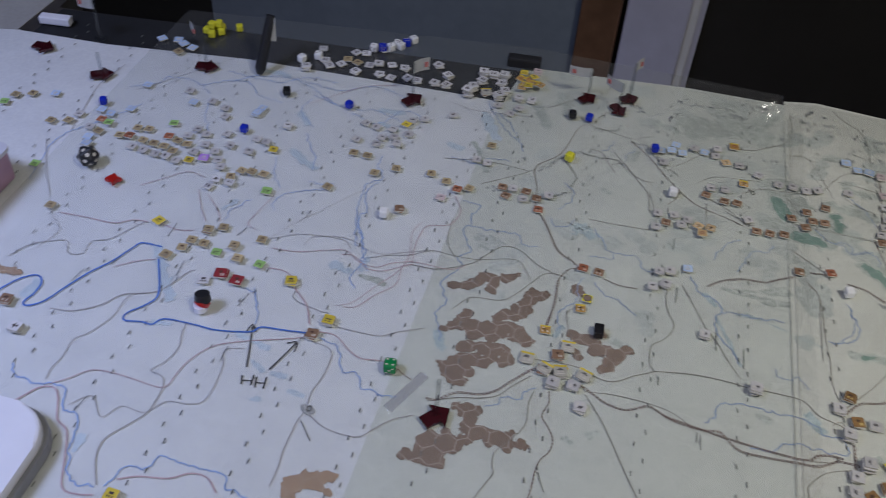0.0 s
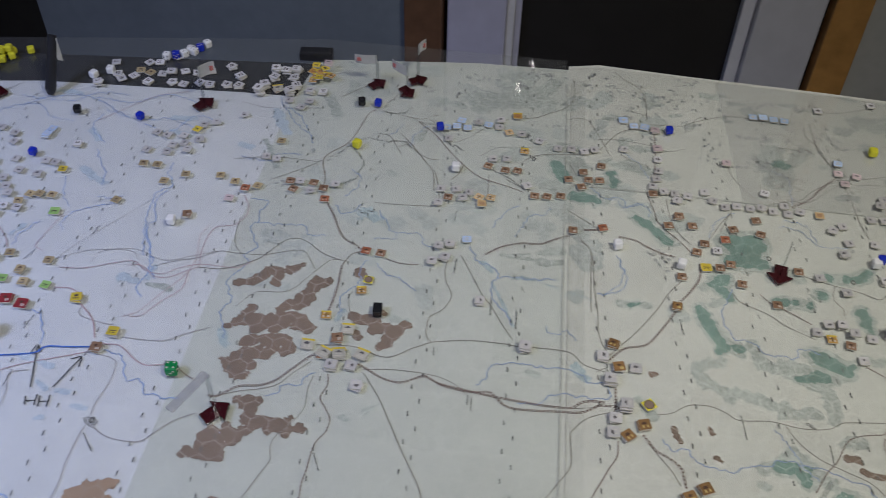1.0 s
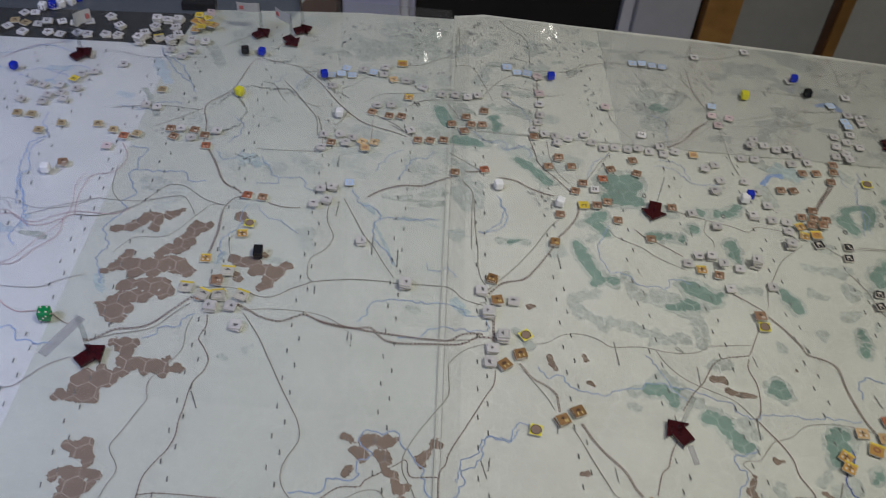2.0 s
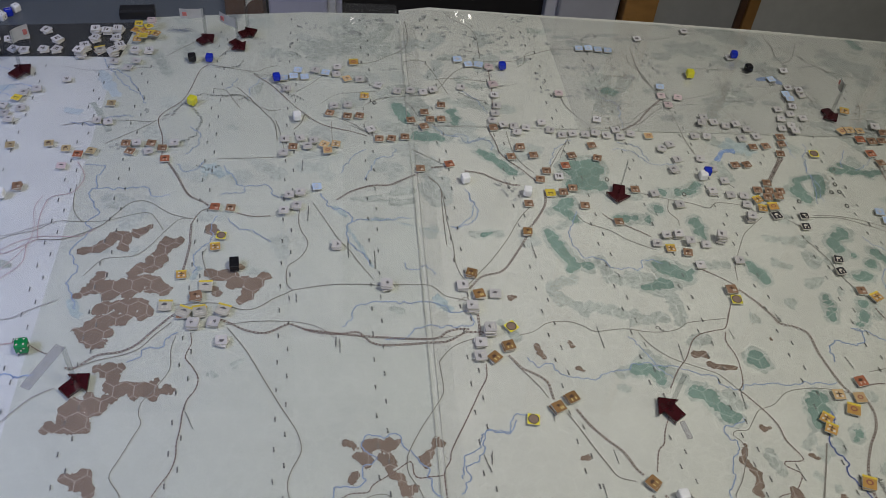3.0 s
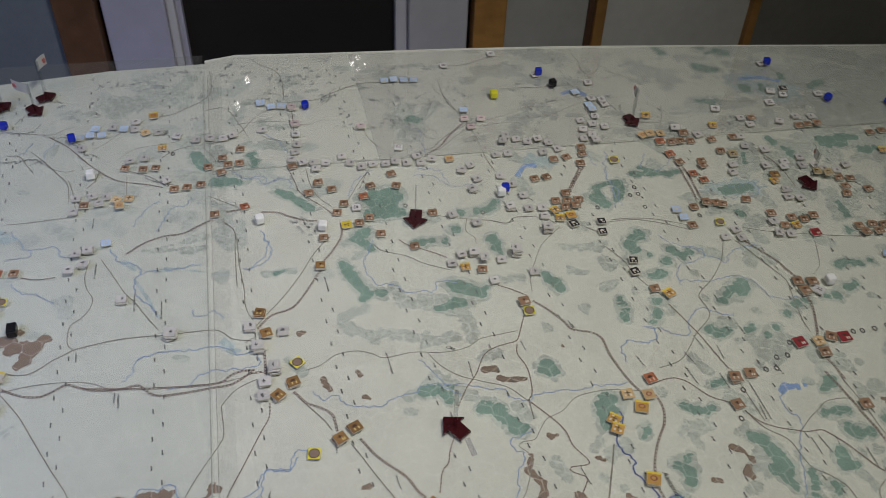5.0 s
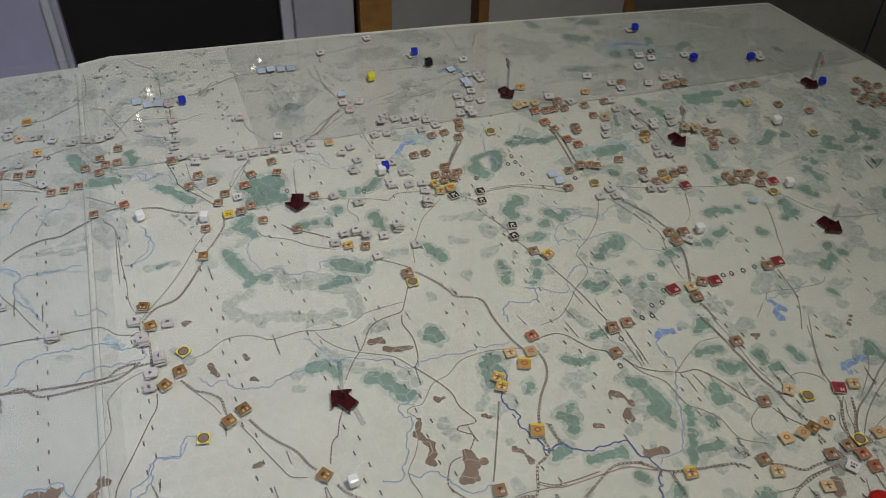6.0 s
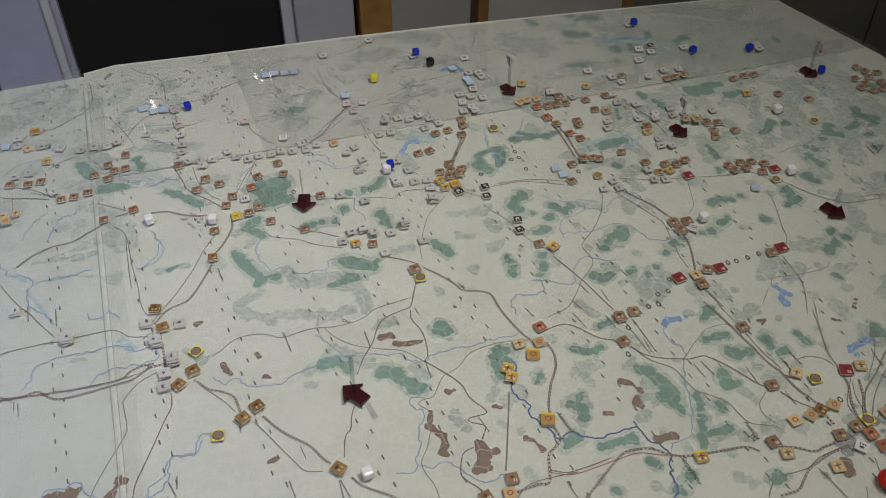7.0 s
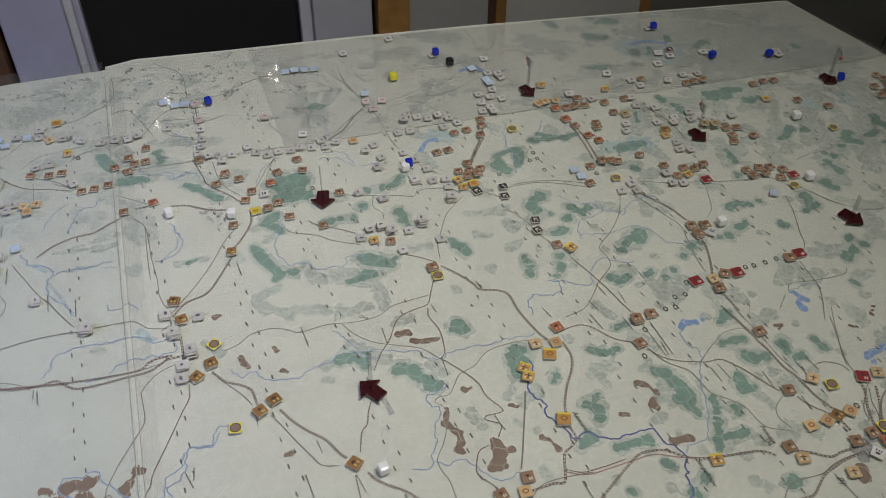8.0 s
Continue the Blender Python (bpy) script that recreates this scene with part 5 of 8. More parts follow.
line("river", 1, [(-473, -250), (-457, -281), (-455, -290)])
line("road", 1, [(-401, -293), (-387, -295), (-380, -302), (-379, -323), (-382, -342), (-381, -356)])
line("road", 1.1, [(-378, -364), (-364, -372), (-351, -375), (-332, -374), (-322, -363), (-311, -350), (-295, -340)])
line("road", 1, [(-381, -364), (-383, -379), (-383, -403), (-381, -418), (-381, -436)])
line("red_road", 1.3, [(-400, -281), (-384, -281), (-367, -293), (-355, -298), (-343, -296)])
line("rail", 1.1, [(-328, -295), (-316, -303), (-307, -307)])
line("red_road", 0.9, [(-479, -198), (-454, -195), (-430, -185), (-410, -179), (-395, -189), (-377, -191), (-364, -181), (-344, -173), (-311, -172), (-297, -162)])
line("road", 0.7, [(-451, -188), (-446, -171), (-415, -163), (-383, -173), (-358, -164), (-338, -154)])
line("red_road", 0.8, [(-396, -248), (-383, -239), (-370, -215), (-356, -190), (-352, -166), (-358, -136), (-354, -119)])
line("road", 0.8, [(-386, -271), (-367, -271), (-347, -269), (-334, -260), (-312, -248)])
line("river", 1.1, [(-414, -132), (-401, -161), (-391, -183), (-395, -206), (-388, -223)])
line("river", 1, [(-485, -254), (-471, -255), (-461, -270)])
line("river", 1.2, [(-397, -288), (-380, -292), (-371, -306), (-364, -317), (-355, -313), (-346, -325), (-328, -329), (-314, -327)])
line("marker", 1.9, [(-686, -324), (-676, -306), (-664, -297), (-655, -303), (-654, -317), (-657, -329), (-652, -332), (-641, -323), (-632, -302), (-622, -280), (-610, -261), (-600, -238), (-595, -230), (-575, -229)])
line("marker", 1.9, [(-571, -244), (-551, -283), (-555, -299), (-566, -313), (-564, -321), (-549, -318), (-539, -318), (-532, -309), (-506, -307), (-485, -307), (-456, -300), (-449, -292), (-429, -289), (-409, -286)])
line("ink", 1.6, [(-443, -336), (-456, -293)])
line("ink", 1.4, [(-459, -302), (-457, -291), (-451, -298)])
line("ink", 1.6, [(-424, -333), (-413, -299)])
line("ink", 1.4, [(-421, -302), (-413, -298), (-411, -309)])
line("ink", 1.5, [(-443, -345), (-440, -354)])
line("ink", 1.5, [(-434, -342), (-432, -353)])
line("ink", 1.2, [(-441, -350), (-433, -348)])
line("ink", 1.5, [(-431, -343), (-428, -354)])
line("ink", 1.5, [(-423, -341), (-421, -353)])
line("ink", 1.2, [(-429, -349), (-421, -347)])
line("ink", 1.2, [(831, -178), (831, -194)])
line("ink", 1.2, [(840, -176), (838, -189)])
line("ink", 1.2, [(835, -193), (851, -182)])
line("river", 1, [(481, -22), (474, -37), (467, -51)])
line("road", 0.8, [(527, 63), (523, 45), (513, 23)])
line("road", 0.8, [(521, 59), (529, 50), (531, 36)])
line("road", 0.8, [(773, -253), (787, -253), (804, -257)])
line("road", 0.9, [(-188, 57), (-172, 38), (-155, 15), (-143, -3), (-138, -31)])
line("road", 0.9, [(-213, 53), (-199, 50), (-190, 35), (-181, 21)])
line("river", 0.8, [(-728, -8), (-704, 5), (-693, 23), (-661, 24), (-639, 8)])
line("river", 0.8, [(-655, 21), (-623, 42), (-601, 40), (-584, 23), (-557, 21)])
line("river", 0.9, [(-635, 1), (-626, -29), (-611, -55)])
line("red_road", 0.8, [(-529, 26), (-515, 42), (-501, 58), (-478, 81), (-447, 94)])
line("river", 0.8, [(-635, 56), (-608, 55), (-572, 56), (-548, 75), (-512, 77), (-485, 102)])
line("road", 0.9, [(-747, -100), (-754, -64), (-761, -17), (-754, 28)])
line("river", 0.9, [(-475, 28), (-443, 18), (-425, 50), (-391, 45)])
line("river", 1, [(-339, 101), (-313, 61), (-291, 41)])
line("road", 0.8, [(-380, 85), (-350, 79), (-323, 82), (-281, 89)])
line("river", 0.9, [(-353, -10), (-321, -13), (-313, 1), (-289, 3)])
line("road", 1, [(671, -482), (651, -488), (633, -497), (622, -505)])
line("road", 0.8, [(682, -409), (665, -439), (640, -466)])
line("road", 0.8, [(626, -523), (633, -534)])
line("rail", 0.9, [(619, -521), (614, -543), (615, -560)])
line("river", 1, [(-744, -183), (-753, -117), (-721, -69), (-699, -34)])
line("road", 0.9, [(-711, -199), (-738, -162), (-763, -121)])
line("road", 0.9, [(-693, -223), (-677, -239), (-684, -266)])
line("river", 0.9, [(-527, 38), (-531, 14), (-507, -11)])
line("river", 0.9, [(-624, 39), (-599, 60), (-551, 64), (-499, 36)])
line("road", 0.8, [(-718, -12), (-684, 30), (-644, 81)])

blob("rough", [(-12, 31, 10.2), (-8, 21, 11), (-2, 8, 9.3)])
blob("rough", [(47, 25, 7), (50, 13, 7), (51, 4, 6.1)])
blob("rough", [(8, -16, 10.1), (17, -17, 10.9), (25, -18, 10.1), (33, -20, 7.7)])
blob("rough", [(228, 71, 10), (237, 68, 9)])
blob("rough", [(618, 183, 11)])
blob("rough", [(602, 138, 11.7), (599, 144, 7.8)])
blob("rough", [(566, 193, 9), (563, 174, 7.9)])
blob("rough", [(644, 88, 11.5)])
blob("rough", [(739, 89, 10.9), (728, 82, 7.9)])
blob("rough", [(696, -28, 13.1), (712, -27, 14), (692, -21, 10.4), (719, -20, 10.4), (733, -23, 7.5)])
blob("rough", [(732, -45, 10.2), (748, -43, 8.5)])
blob("rough", [(753, -108, 9.2), (743, -119, 7.3), (734, -122, 6.5)])
blob("rough", [(768, -114, 9.2)])
blob("rough", [(803, -142, 10), (813, -131, 8.2), (792, -152, 7.3), (815, -151, 8.1)])
blob("rough", [(860, -112, 8.3), (856, -124, 7.4)])
blob("rough", [(759, -176, 8.9), (766, -159, 7.1), (762, -184, 6.2), (773, -167, 6.3)])
blob("rough", [(847, -160, 7.3)])
blob("rough", [(644, -34, 8.3), (649, -48, 8.3)])
blob("rough", [(663, -141, 7.9), (662, -128, 6.3), (662, -149, 6.2)])
blob("rough", [(654, -170, 7)])
blob("rough", [(682, -416, 8.3), (683, -424, 8.3), (673, -425, 6.2), (684, -431, 6.2)])
blob("rough", [(-67, 136, 11.7), (-87, 144, 7.8), (-51, 136, 7.8)])
blob("rough", [(-108, 117, 7)])
blob("rough", [(-166, 52, 5.5), (-164, 62, 4.3)])
blob("rough", [(218, 74, 10.5), (227, 61, 7.8)])
blob("rough", [(573, 68, 9.6), (561, 62, 5.5)])
blob("forest", [(-12, 31, 6.1), (-8, 21, 6.7), (-2, 8, 5.4)])
blob("forest", [(47, 25, 3.7), (50, 13, 3.7), (51, 4, 3)])
blob("forest", [(8, -16, 6), (17, -17, 6.6), (25, -18, 6), (33, -20, 4.2)])
blob("forest", [(228, 71, 5.9), (237, 68, 5.2)])
blob("forest", [(618, 183, 6.7)])
blob("forest", [(602, 138, 7.2), (599, 144, 4.3)])
blob("forest", [(566, 193, 5.2), (563, 174, 4.4)])
blob("forest", [(644, 88, 7)])
blob("forest", [(739, 89, 6.6), (728, 82, 4.4)])
blob("forest", [(696, -28, 8.2), (712, -27, 8.9), (692, -21, 6.2), (719, -20, 6.2), (733, -23, 4.1)])
blob("forest", [(732, -45, 6.1), (748, -43, 4.8)])
blob("forest", [(753, -108, 5.3), (743, -119, 3.9), (734, -122, 3.3)])
blob("forest", [(768, -114, 5.3)])
blob("forest", [(803, -142, 5.9), (813, -131, 4.6), (792, -152, 3.9), (815, -151, 4.5)])
blob("forest", [(860, -112, 4.7), (856, -124, 4)])
blob("forest", [(759, -176, 5.1), (766, -159, 3.8), (762, -184, 3.1), (773, -167, 3.2)])
blob("forest", [(847, -160, 3.9)])
blob("forest", [(644, -34, 4.7), (649, -48, 4.7)])
blob("forest", [(663, -141, 4.4), (662, -128, 3.2), (662, -149, 3.1)])
blob("forest", [(654, -170, 3.7)])
blob("forest", [(682, -416, 4.7), (683, -424, 4.7), (673, -425, 3.1), (684, -431, 3.1)])
blob("marsh", [(641, 108, 10), (632, 112, 6.4), (658, 114, 5.7)])
blob("marsh", [(850, -60, 6.2), (847, -78, 6.2)])
blob("marsh", [(801, -71, 7.5), (794, -63, 5.5)])
blob("rough", [(174, -64, 21.1), (190, -61, 19.5), (180, -85, 15.8), (195, -88, 12.3), (169, -87, 14)])
blob("rough", [(208, -135, 7.8), (222, -135, 7.8), (237, -135, 7.1)])
blob("rough", [(249, -121, 8.8)])
blob("rough", [(284, -138, 8.8), (287, -149, 8.7), (289, -159, 7.1)])
blob("rough", [(260, -96, 7.2), (278, -96, 9), (291, -91, 9), (299, -83, 6.3)])
blob("rough", [(156, -114, 12.2), (149, -123, 8.7), (161, -135, 8.7)])
blob("rough", [(133, -158, 8.5), (140, -172, 10), (146, -184, 10), (153, -199, 8.2), (148, -205, 5.9)])
blob("rough", [(166, -199, 8.4)])
blob("rough", [(234, -196, 10), (246, -203, 13.2), (259, -211, 10), (237, -221, 11.4), (228, -223, 9.1), (217, -226, 6.6), (266, -204, 6.8)])
blob("rough", [(326, -195, 6.9), (332, -205, 9.4), (335, -214, 8.5)])
blob("rough", [(191, -319, 9.2), (204, -319, 9.2), (210, -329, 7.8), (212, -318, 6.3)])
blob("rough", [(237, -342, 9.1), (247, -345, 10.6), (252, -353, 10.6), (258, -360, 9.1), (261, -368, 9.1), (266, -368, 7.7)])
blob("rough", [(301, -306, 12.4), (304, -312, 9.4)])
blob("rough", [(344, -348, 10.7), (346, -359, 9.2), (337, -363, 7.8), (337, -373, 9.1), (337, -353, 7.8)])
blob("rough", [(369, -382, 6.3), (365, -388, 5.5)])
blob("rough", [(383, -420, 7.5), (391, -426, 9), (389, -435, 8.2), (393, -416, 7.7)])
blob("rough", [(376, -452, 8.1), (369, -456, 8.1), (363, -459, 6.1)])
blob("rough", [(454, -400, 7.8), (460, -405, 9.1), (465, -413, 10.6), (468, -423, 10.6), (469, -433, 11.9), (469, -442, 9), (471, -449, 7.5), (460, -434, 7.7)])
blob("rough", [(492, -439, 6.9), (488, -450, 6.9), (483, -461, 6.8), (479, -472, 7.4), (475, -483, 6.6), (471, -490, 6.1)])
blob("rough", [(504, -457, 8.2), (503, -453, 6.9)])
blob("rough", [(523, -425, 8.4), (520, -437, 9.8), (527, -439, 7.7)])
blob("rough", [(481, -481, 6.1), (489, -480, 6.1), (499, -480, 6.8)])
blob("rough", [(392, -467, 6.6), (400, -467, 6.1), (410, -467, 6.1), (420, -467, 7.4), (389, -469, 5.3)])
blob("rough", [(542, -410, 8.5), (548, -410, 9.2), (556, -410, 6.3), (540, -403, 7.8)])
blob("rough", [(441, -344, 6.5), (449, -343, 6.5)])
blob("rough", [(408, -363, 6.3), (415, -367, 7.1), (425, -369, 6.3), (433, -368, 6.3)])
blob("rough", [(546, -355, 9.7), (540, -361, 8.1)])
blob("rough", [(527, -386, 6.5), (539, -385, 7.9), (546, -387, 6.5)])
blob("rough", [(579, -399, 8.7), (579, -409, 6.3)])
blob("rough", [(588, -418, 7.8), (581, -420, 6.3)])
blob("rough", [(611, -412, 7.9), (608, -403, 5.8)])
blob("rough", [(427, -495, 5.9), (423, -491, 5.3)])
blob("rough", [(448, -512, 8.5), (434, -521, 7.8)])
blob("rough", [(516, -532, 8.5), (511, -533, 7.2)])
blob("rough", [(387, -509, 7.1)])
blob("rough", [(434, -150, 10.7), (425, -157, 8.8), (419, -165, 9.7), (424, -171, 8.8)])
blob("rough", [(459, -176, 8.8), (468, -187, 7.9), (476, -182, 7.9)])
blob("rough", [(450, -192, 9.5)])
blob("rough", [(436, -181, 6.2)])
blob("rough", [(441, -207, 8.7), (432, -209, 7.8)])
blob("rough", [(494, -242, 8.5), (503, -236, 9.4), (515, -230, 10.3), (507, -241, 10.3), (486, -249, 7.7)])
blob("rough", [(389, -236, 6.8), (390, -249, 7.7), (388, -260, 6.8)])
blob("rough", [(423, -241, 7.7), (419, -256, 7.7), (413, -267, 6.8)])
blob("rough", [(462, -284, 9.1), (469, -289, 9.1), (476, -286, 7.5)])
blob("rough", [(496, -288, 6.8), (502, -287, 5.9)])
blob("rough", [(513, -297, 7.5), (525, -288, 6.8)])
blob("rough", [(556, -263, 7.8), (542, -272, 6.9), (566, -261, 6.9)])
blob("rough", [(599, -257, 8.7), (616, -248, 8.7), (624, -245, 7.1), (589, -258, 6.9)])
blob("rough", [(619, -217, 7.1), (630, -215, 7.2), (642, -218, 7.2)])
blob("rough", [(655, -217, 6.3)])
blob("rough", [(660, -255, 7.1), (664, -260, 5.3)])
blob("rough", [(706, -220, 9.8), (708, -235, 9.8), (697, -242, 7.9)])
blob("rough", [(740, -205, 10), (743, -215, 9.1), (765, -191, 9.2)])
blob("rough", [(716, -291, 7.8), (709, -307, 9.4), (697, -316, 8.5), (725, -302, 7.8)])
blob("rough", [(686, -349, 7.5)])
blob("rough", [(551, -131, 9.2)])
blob("rough", [(406, -89, 12.7), (412, -100, 11)])
blob("rough", [(212, -93, 8.3), (228, -102, 7.1), (203, -107, 5.9)])
blob("rough", [(178, -194, 6.6), (186, -212, 7.6), (207, -219, 7), (203, -209, 5.5), (219, -214, 7.6), (227, -230, 6.5), (239, -235, 6.5), (241, -251, 7.5), (241, -265, 6.3)])
blob("rough", [(148, -216, 5.4), (136, -221, 5.3), (127, -229, 5.8), (134, -242, 6.3), (149, -248, 6.3), (169, -251, 6.3), (189, -257, 6.3), (210, -263, 6.3), (226, -262, 6.3), (153, -257, 4.7), (198, -268, 4.2)])
blob("rough", [(145, -148, 4.5), (154, -144, 5.7), (137, -128, 5.1)])
blob("rough", [(279, -195, 4.5), (291, -196, 3.9), (303, -195, 3.4)])
blob("rough", [(353, -160, 4.7), (368, -161, 4.7), (380, -162, 3.5)])
blob("rough", [(353, -191, 4.6), (364, -197, 3.4)])
blob("rough", [(353, -243, 5.5)])
blob("rough", [(313, -261, 5.4)])
blob("rough", [(202, -305, 7.1), (215, -314, 6), (229, -331, 6), (178, -322, 5)])
blob("rough", [(175, -339, 3.9)])
blob("rough", [(267, -345, 6), (272, -356, 4.9)])
blob("rough", [(326, -389, 3.9), (320, -395, 2.9)])
blob("rough", [(285, -400, 4.8), (289, -411, 4.7), (291, -420, 4.7)])
blob("rough", [(258, -285, 6.2), (247, -288, 4.1)])
blob("rough", [(333, -435, 3.7)])
blob("rough", [(320, -422, 3.8)])
blob("rough", [(326, -474, 5.4), (328, -483, 4.5)])
blob("rough", [(453, -390, 4.5), (446, -395, 4)])
blob("rough", [(452, -429, 3.9), (453, -438, 4.3)])
blob("rough", [(439, -447, 4.3), (432, -451, 3.8)])
blob("rough", [(486, -425, 3.9)])
blob("rough", [(492, -400, 3.5)])
blob("rough", [(415, -478, 4.1)])
blob("rough", [(489, -500, 3.7)])
blob("rough", [(532, -449, 4.4), (535, -458, 3.8)])
blob("rough", [(538, -429, 3.9)])
blob("rough", [(555, -427, 4)])
blob("rough", [(590, -433, 4)])
blob("rough", [(526, -353, 4.2)])
blob("rough", [(567, -364, 4.7), (568, -379, 4.1)])
blob("rough", [(631, -402, 4.1)])
blob("rough", [(604, -381, 3.6)])
blob("rough", [(405, -391, 4.4), (409, -402, 3.9)])
blob("rough", [(458, -487, 4.1)])
blob("rough", [(378, -496, 4)])
blob("rough", [(486, -524, 5.4), (492, -531, 4.5)])
blob("rough", [(419, -512, 4.4)])
blob("rough", [(581, -462, 4.4)])
blob("rough", [(625, -422, 3.5)])
blob("rough", [(492, -330, 4.2)])
blob("rough", [(543, -343, 4.8)])
blob("rough", [(506, -318, 4.8), (512, -324, 3.7)])
blob("rough", [(482, -300, 3.2)])
blob("rough", [(581, -338, 3.8)])
blob("rough", [(418, -205, 4.6), (421, -223, 3.4)])
blob("rough", [(471, -210, 4)])
blob("rough", [(434, -244, 3.9), (431, -259, 4.4)])
blob("rough", [(407, -228, 3.9)])
blob("rough", [(472, -245, 3.9)])
blob("rough", [(515, -265, 3.9)])
blob("rough", [(579, -234, 4.1)])
blob("rough", [(634, -261, 4.6)])
blob("rough", [(614, -162, 3.7)])
blob("rough", [(676, -198, 4.8)])
blob("rough", [(687, -220, 4.2)])
blob("rough", [(681, -291, 4.5), (680, -307, 4.5)])
blob("rough", [(676, -331, 4.4)])
blob("rough", [(708, -339, 5), (685, -365, 4.8)])
blob("rough", [(650, -363, 4.3)])
blob("rough", [(712, -187, 3.7)])
blob("rough", [(755, -266, 4.7)])
blob("rough", [(787, -227, 4.9)])
blob("rough", [(742, -234, 4.8)])
blob("forest", [(174, -64, 13.2), (190, -61, 12.1), (180, -85, 9.5), (195, -88, 7.1), (169, -87, 8.3)])
blob("forest", [(208, -135, 4), (222, -135, 4), (237, -135, 3.5)])
blob("forest", [(249, -121, 4.7)])
blob("forest", [(284, -138, 4.7), (287, -149, 4.6), (289, -159, 3.5)])
blob("forest", [(260, -96, 3.6), (278, -96, 4.8), (291, -91, 4.8), (299, -83, 3)])
blob("forest", [(156, -114, 7), (149, -123, 4.6), (161, -135, 4.6)])
blob("forest", [(133, -158, 4.5), (140, -172, 5.5), (146, -184, 5.5), (153, -199, 4.3), (148, -205, 2.7)])
blob("forest", [(166, -199, 4.4)])
blob("forest", [(234, -196, 5.5), (246, -203, 7.7), (259, -211, 5.5), (237, -221, 6.5), (228, -223, 4.9), (217, -226, 3.2), (266, -204, 3.3)])
blob("forest", [(326, -195, 3.4), (332, -205, 5.1), (335, -214, 4.5)])
blob("forest", [(191, -319, 5), (204, -319, 5), (210, -329, 4), (212, -318, 3)])
blob("forest", [(237, -342, 4.9), (247, -345, 5.9), (252, -353, 5.9), (258, -360, 4.9), (261, -368, 4.9), (266, -368, 3.9)])
blob("forest", [(301, -306, 7.2), (304, -312, 5.1)])
blob("forest", [(344, -348, 6), (346, -359, 5), (337, -363, 4), (337, -373, 4.9), (337, -353, 4)])
blob("forest", [(369, -382, 3), (365, -388, 2.4)])
blob("forest", [(383, -420, 3.8), (391, -426, 4.8), (389, -435, 4.3), (393, -416, 3.9)])
blob("forest", [(376, -452, 4.2), (369, -456, 4.2), (363, -459, 2.8)])
blob("forest", [(454, -400, 4), (460, -405, 4.9), (465, -413, 5.9), (468, -423, 5.9), (469, -433, 6.8), (469, -442, 4.8), (471, -449, 3.8), (460, -434, 3.9)])
blob("forest", [(492, -439, 3.4), (488, -450, 3.4), (483, -461, 3.3), (479, -472, 3.7), (475, -483, 3.2), (471, -490, 2.8)])
blob("forest", [(504, -457, 4.3), (503, -453, 3.4)])
blob("forest", [(523, -425, 4.4), (520, -437, 5.4), (527, -439, 3.9)])
blob("forest", [(481, -481, 2.8), (489, -480, 2.8), (499, -480, 3.3)])
blob("forest", [(392, -467, 3.2), (400, -467, 2.8), (410, -467, 2.8), (420, -467, 3.7), (389, -469, 2.3)])
blob("forest", [(542, -410, 4.5), (548, -410, 5), (556, -410, 3), (540, -403, 4)])
blob("forest", [(441, -344, 3.1), (449, -343, 3.1)])
blob("forest", [(408, -363, 3), (415, -367, 3.5), (425, -369, 3), (433, -368, 3)])
blob("forest", [(546, -355, 5.3), (540, -361, 4.2)])
blob("forest", [(527, -386, 3.1), (539, -385, 4.1), (546, -387, 3.1)])
blob("forest", [(579, -399, 4.6), (579, -409, 3)])
blob("forest", [(588, -418, 4), (581, -420, 3)])
blob("forest", [(611, -412, 4.1), (608, -403, 2.6)])
blob("forest", [(427, -495, 2.7), (423, -491, 2.3)])
blob("forest", [(448, -512, 4.5), (434, -521, 4)])
blob("forest", [(516, -532, 4.5), (511, -533, 3.6)])
blob("forest", [(387, -509, 3.5)])
blob("forest", [(434, -150, 6), (425, -157, 4.7), (419, -165, 5.3), (424, -171, 4.7)])
blob("forest", [(459, -176, 4.7), (468, -187, 4.1), (476, -182, 4.1)])
blob("forest", [(450, -192, 5.2)])
blob("forest", [(436, -181, 2.9)])
blob("forest", [(441, -207, 4.6), (432, -209, 4)])
blob("forest", [(494, -242, 4.5), (503, -236, 5.1), (515, -230, 5.7), (507, -241, 5.7), (486, -249, 3.9)])
blob("forest", [(389, -236, 3.3), (390, -249, 3.9), (388, -260, 3.3)])
blob("forest", [(423, -241, 3.9), (419, -256, 3.9), (413, -267, 3.3)])
blob("forest", [(462, -284, 4.9), (469, -289, 4.9), (476, -286, 3.8)])
blob("forest", [(496, -288, 3.3), (502, -287, 2.7)])
blob("forest", [(513, -297, 3.8), (525, -288, 3.3)])
blob("forest", [(556, -263, 4), (542, -272, 3.4), (566, -261, 3.4)])
blob("forest", [(599, -257, 4.6), (616, -248, 4.6), (624, -245, 3.5), (589, -258, 3.4)])
blob("forest", [(619, -217, 3.5), (630, -215, 3.6), (642, -218, 3.6)])
blob("forest", [(655, -217, 3)])
blob("forest", [(660, -255, 3.5), (664, -260, 2.3)])
blob("forest", [(706, -220, 5.4), (708, -235, 5.4), (697, -242, 4.1)])
blob("forest", [(740, -205, 5.5), (743, -215, 4.9), (765, -191, 5)])
blob("forest", [(716, -291, 4), (709, -307, 5.1), (697, -316, 4.5), (725, -302, 4)])
blob("forest", [(686, -349, 3.8)])
blob("forest", [(551, -131, 5)])
blob("forest", [(406, -89, 7.4), (412, -100, 6.2)])
blob("hill", [(246, -302, 4.6), (253, -303, 4.6), (256, -306, 2.6)])
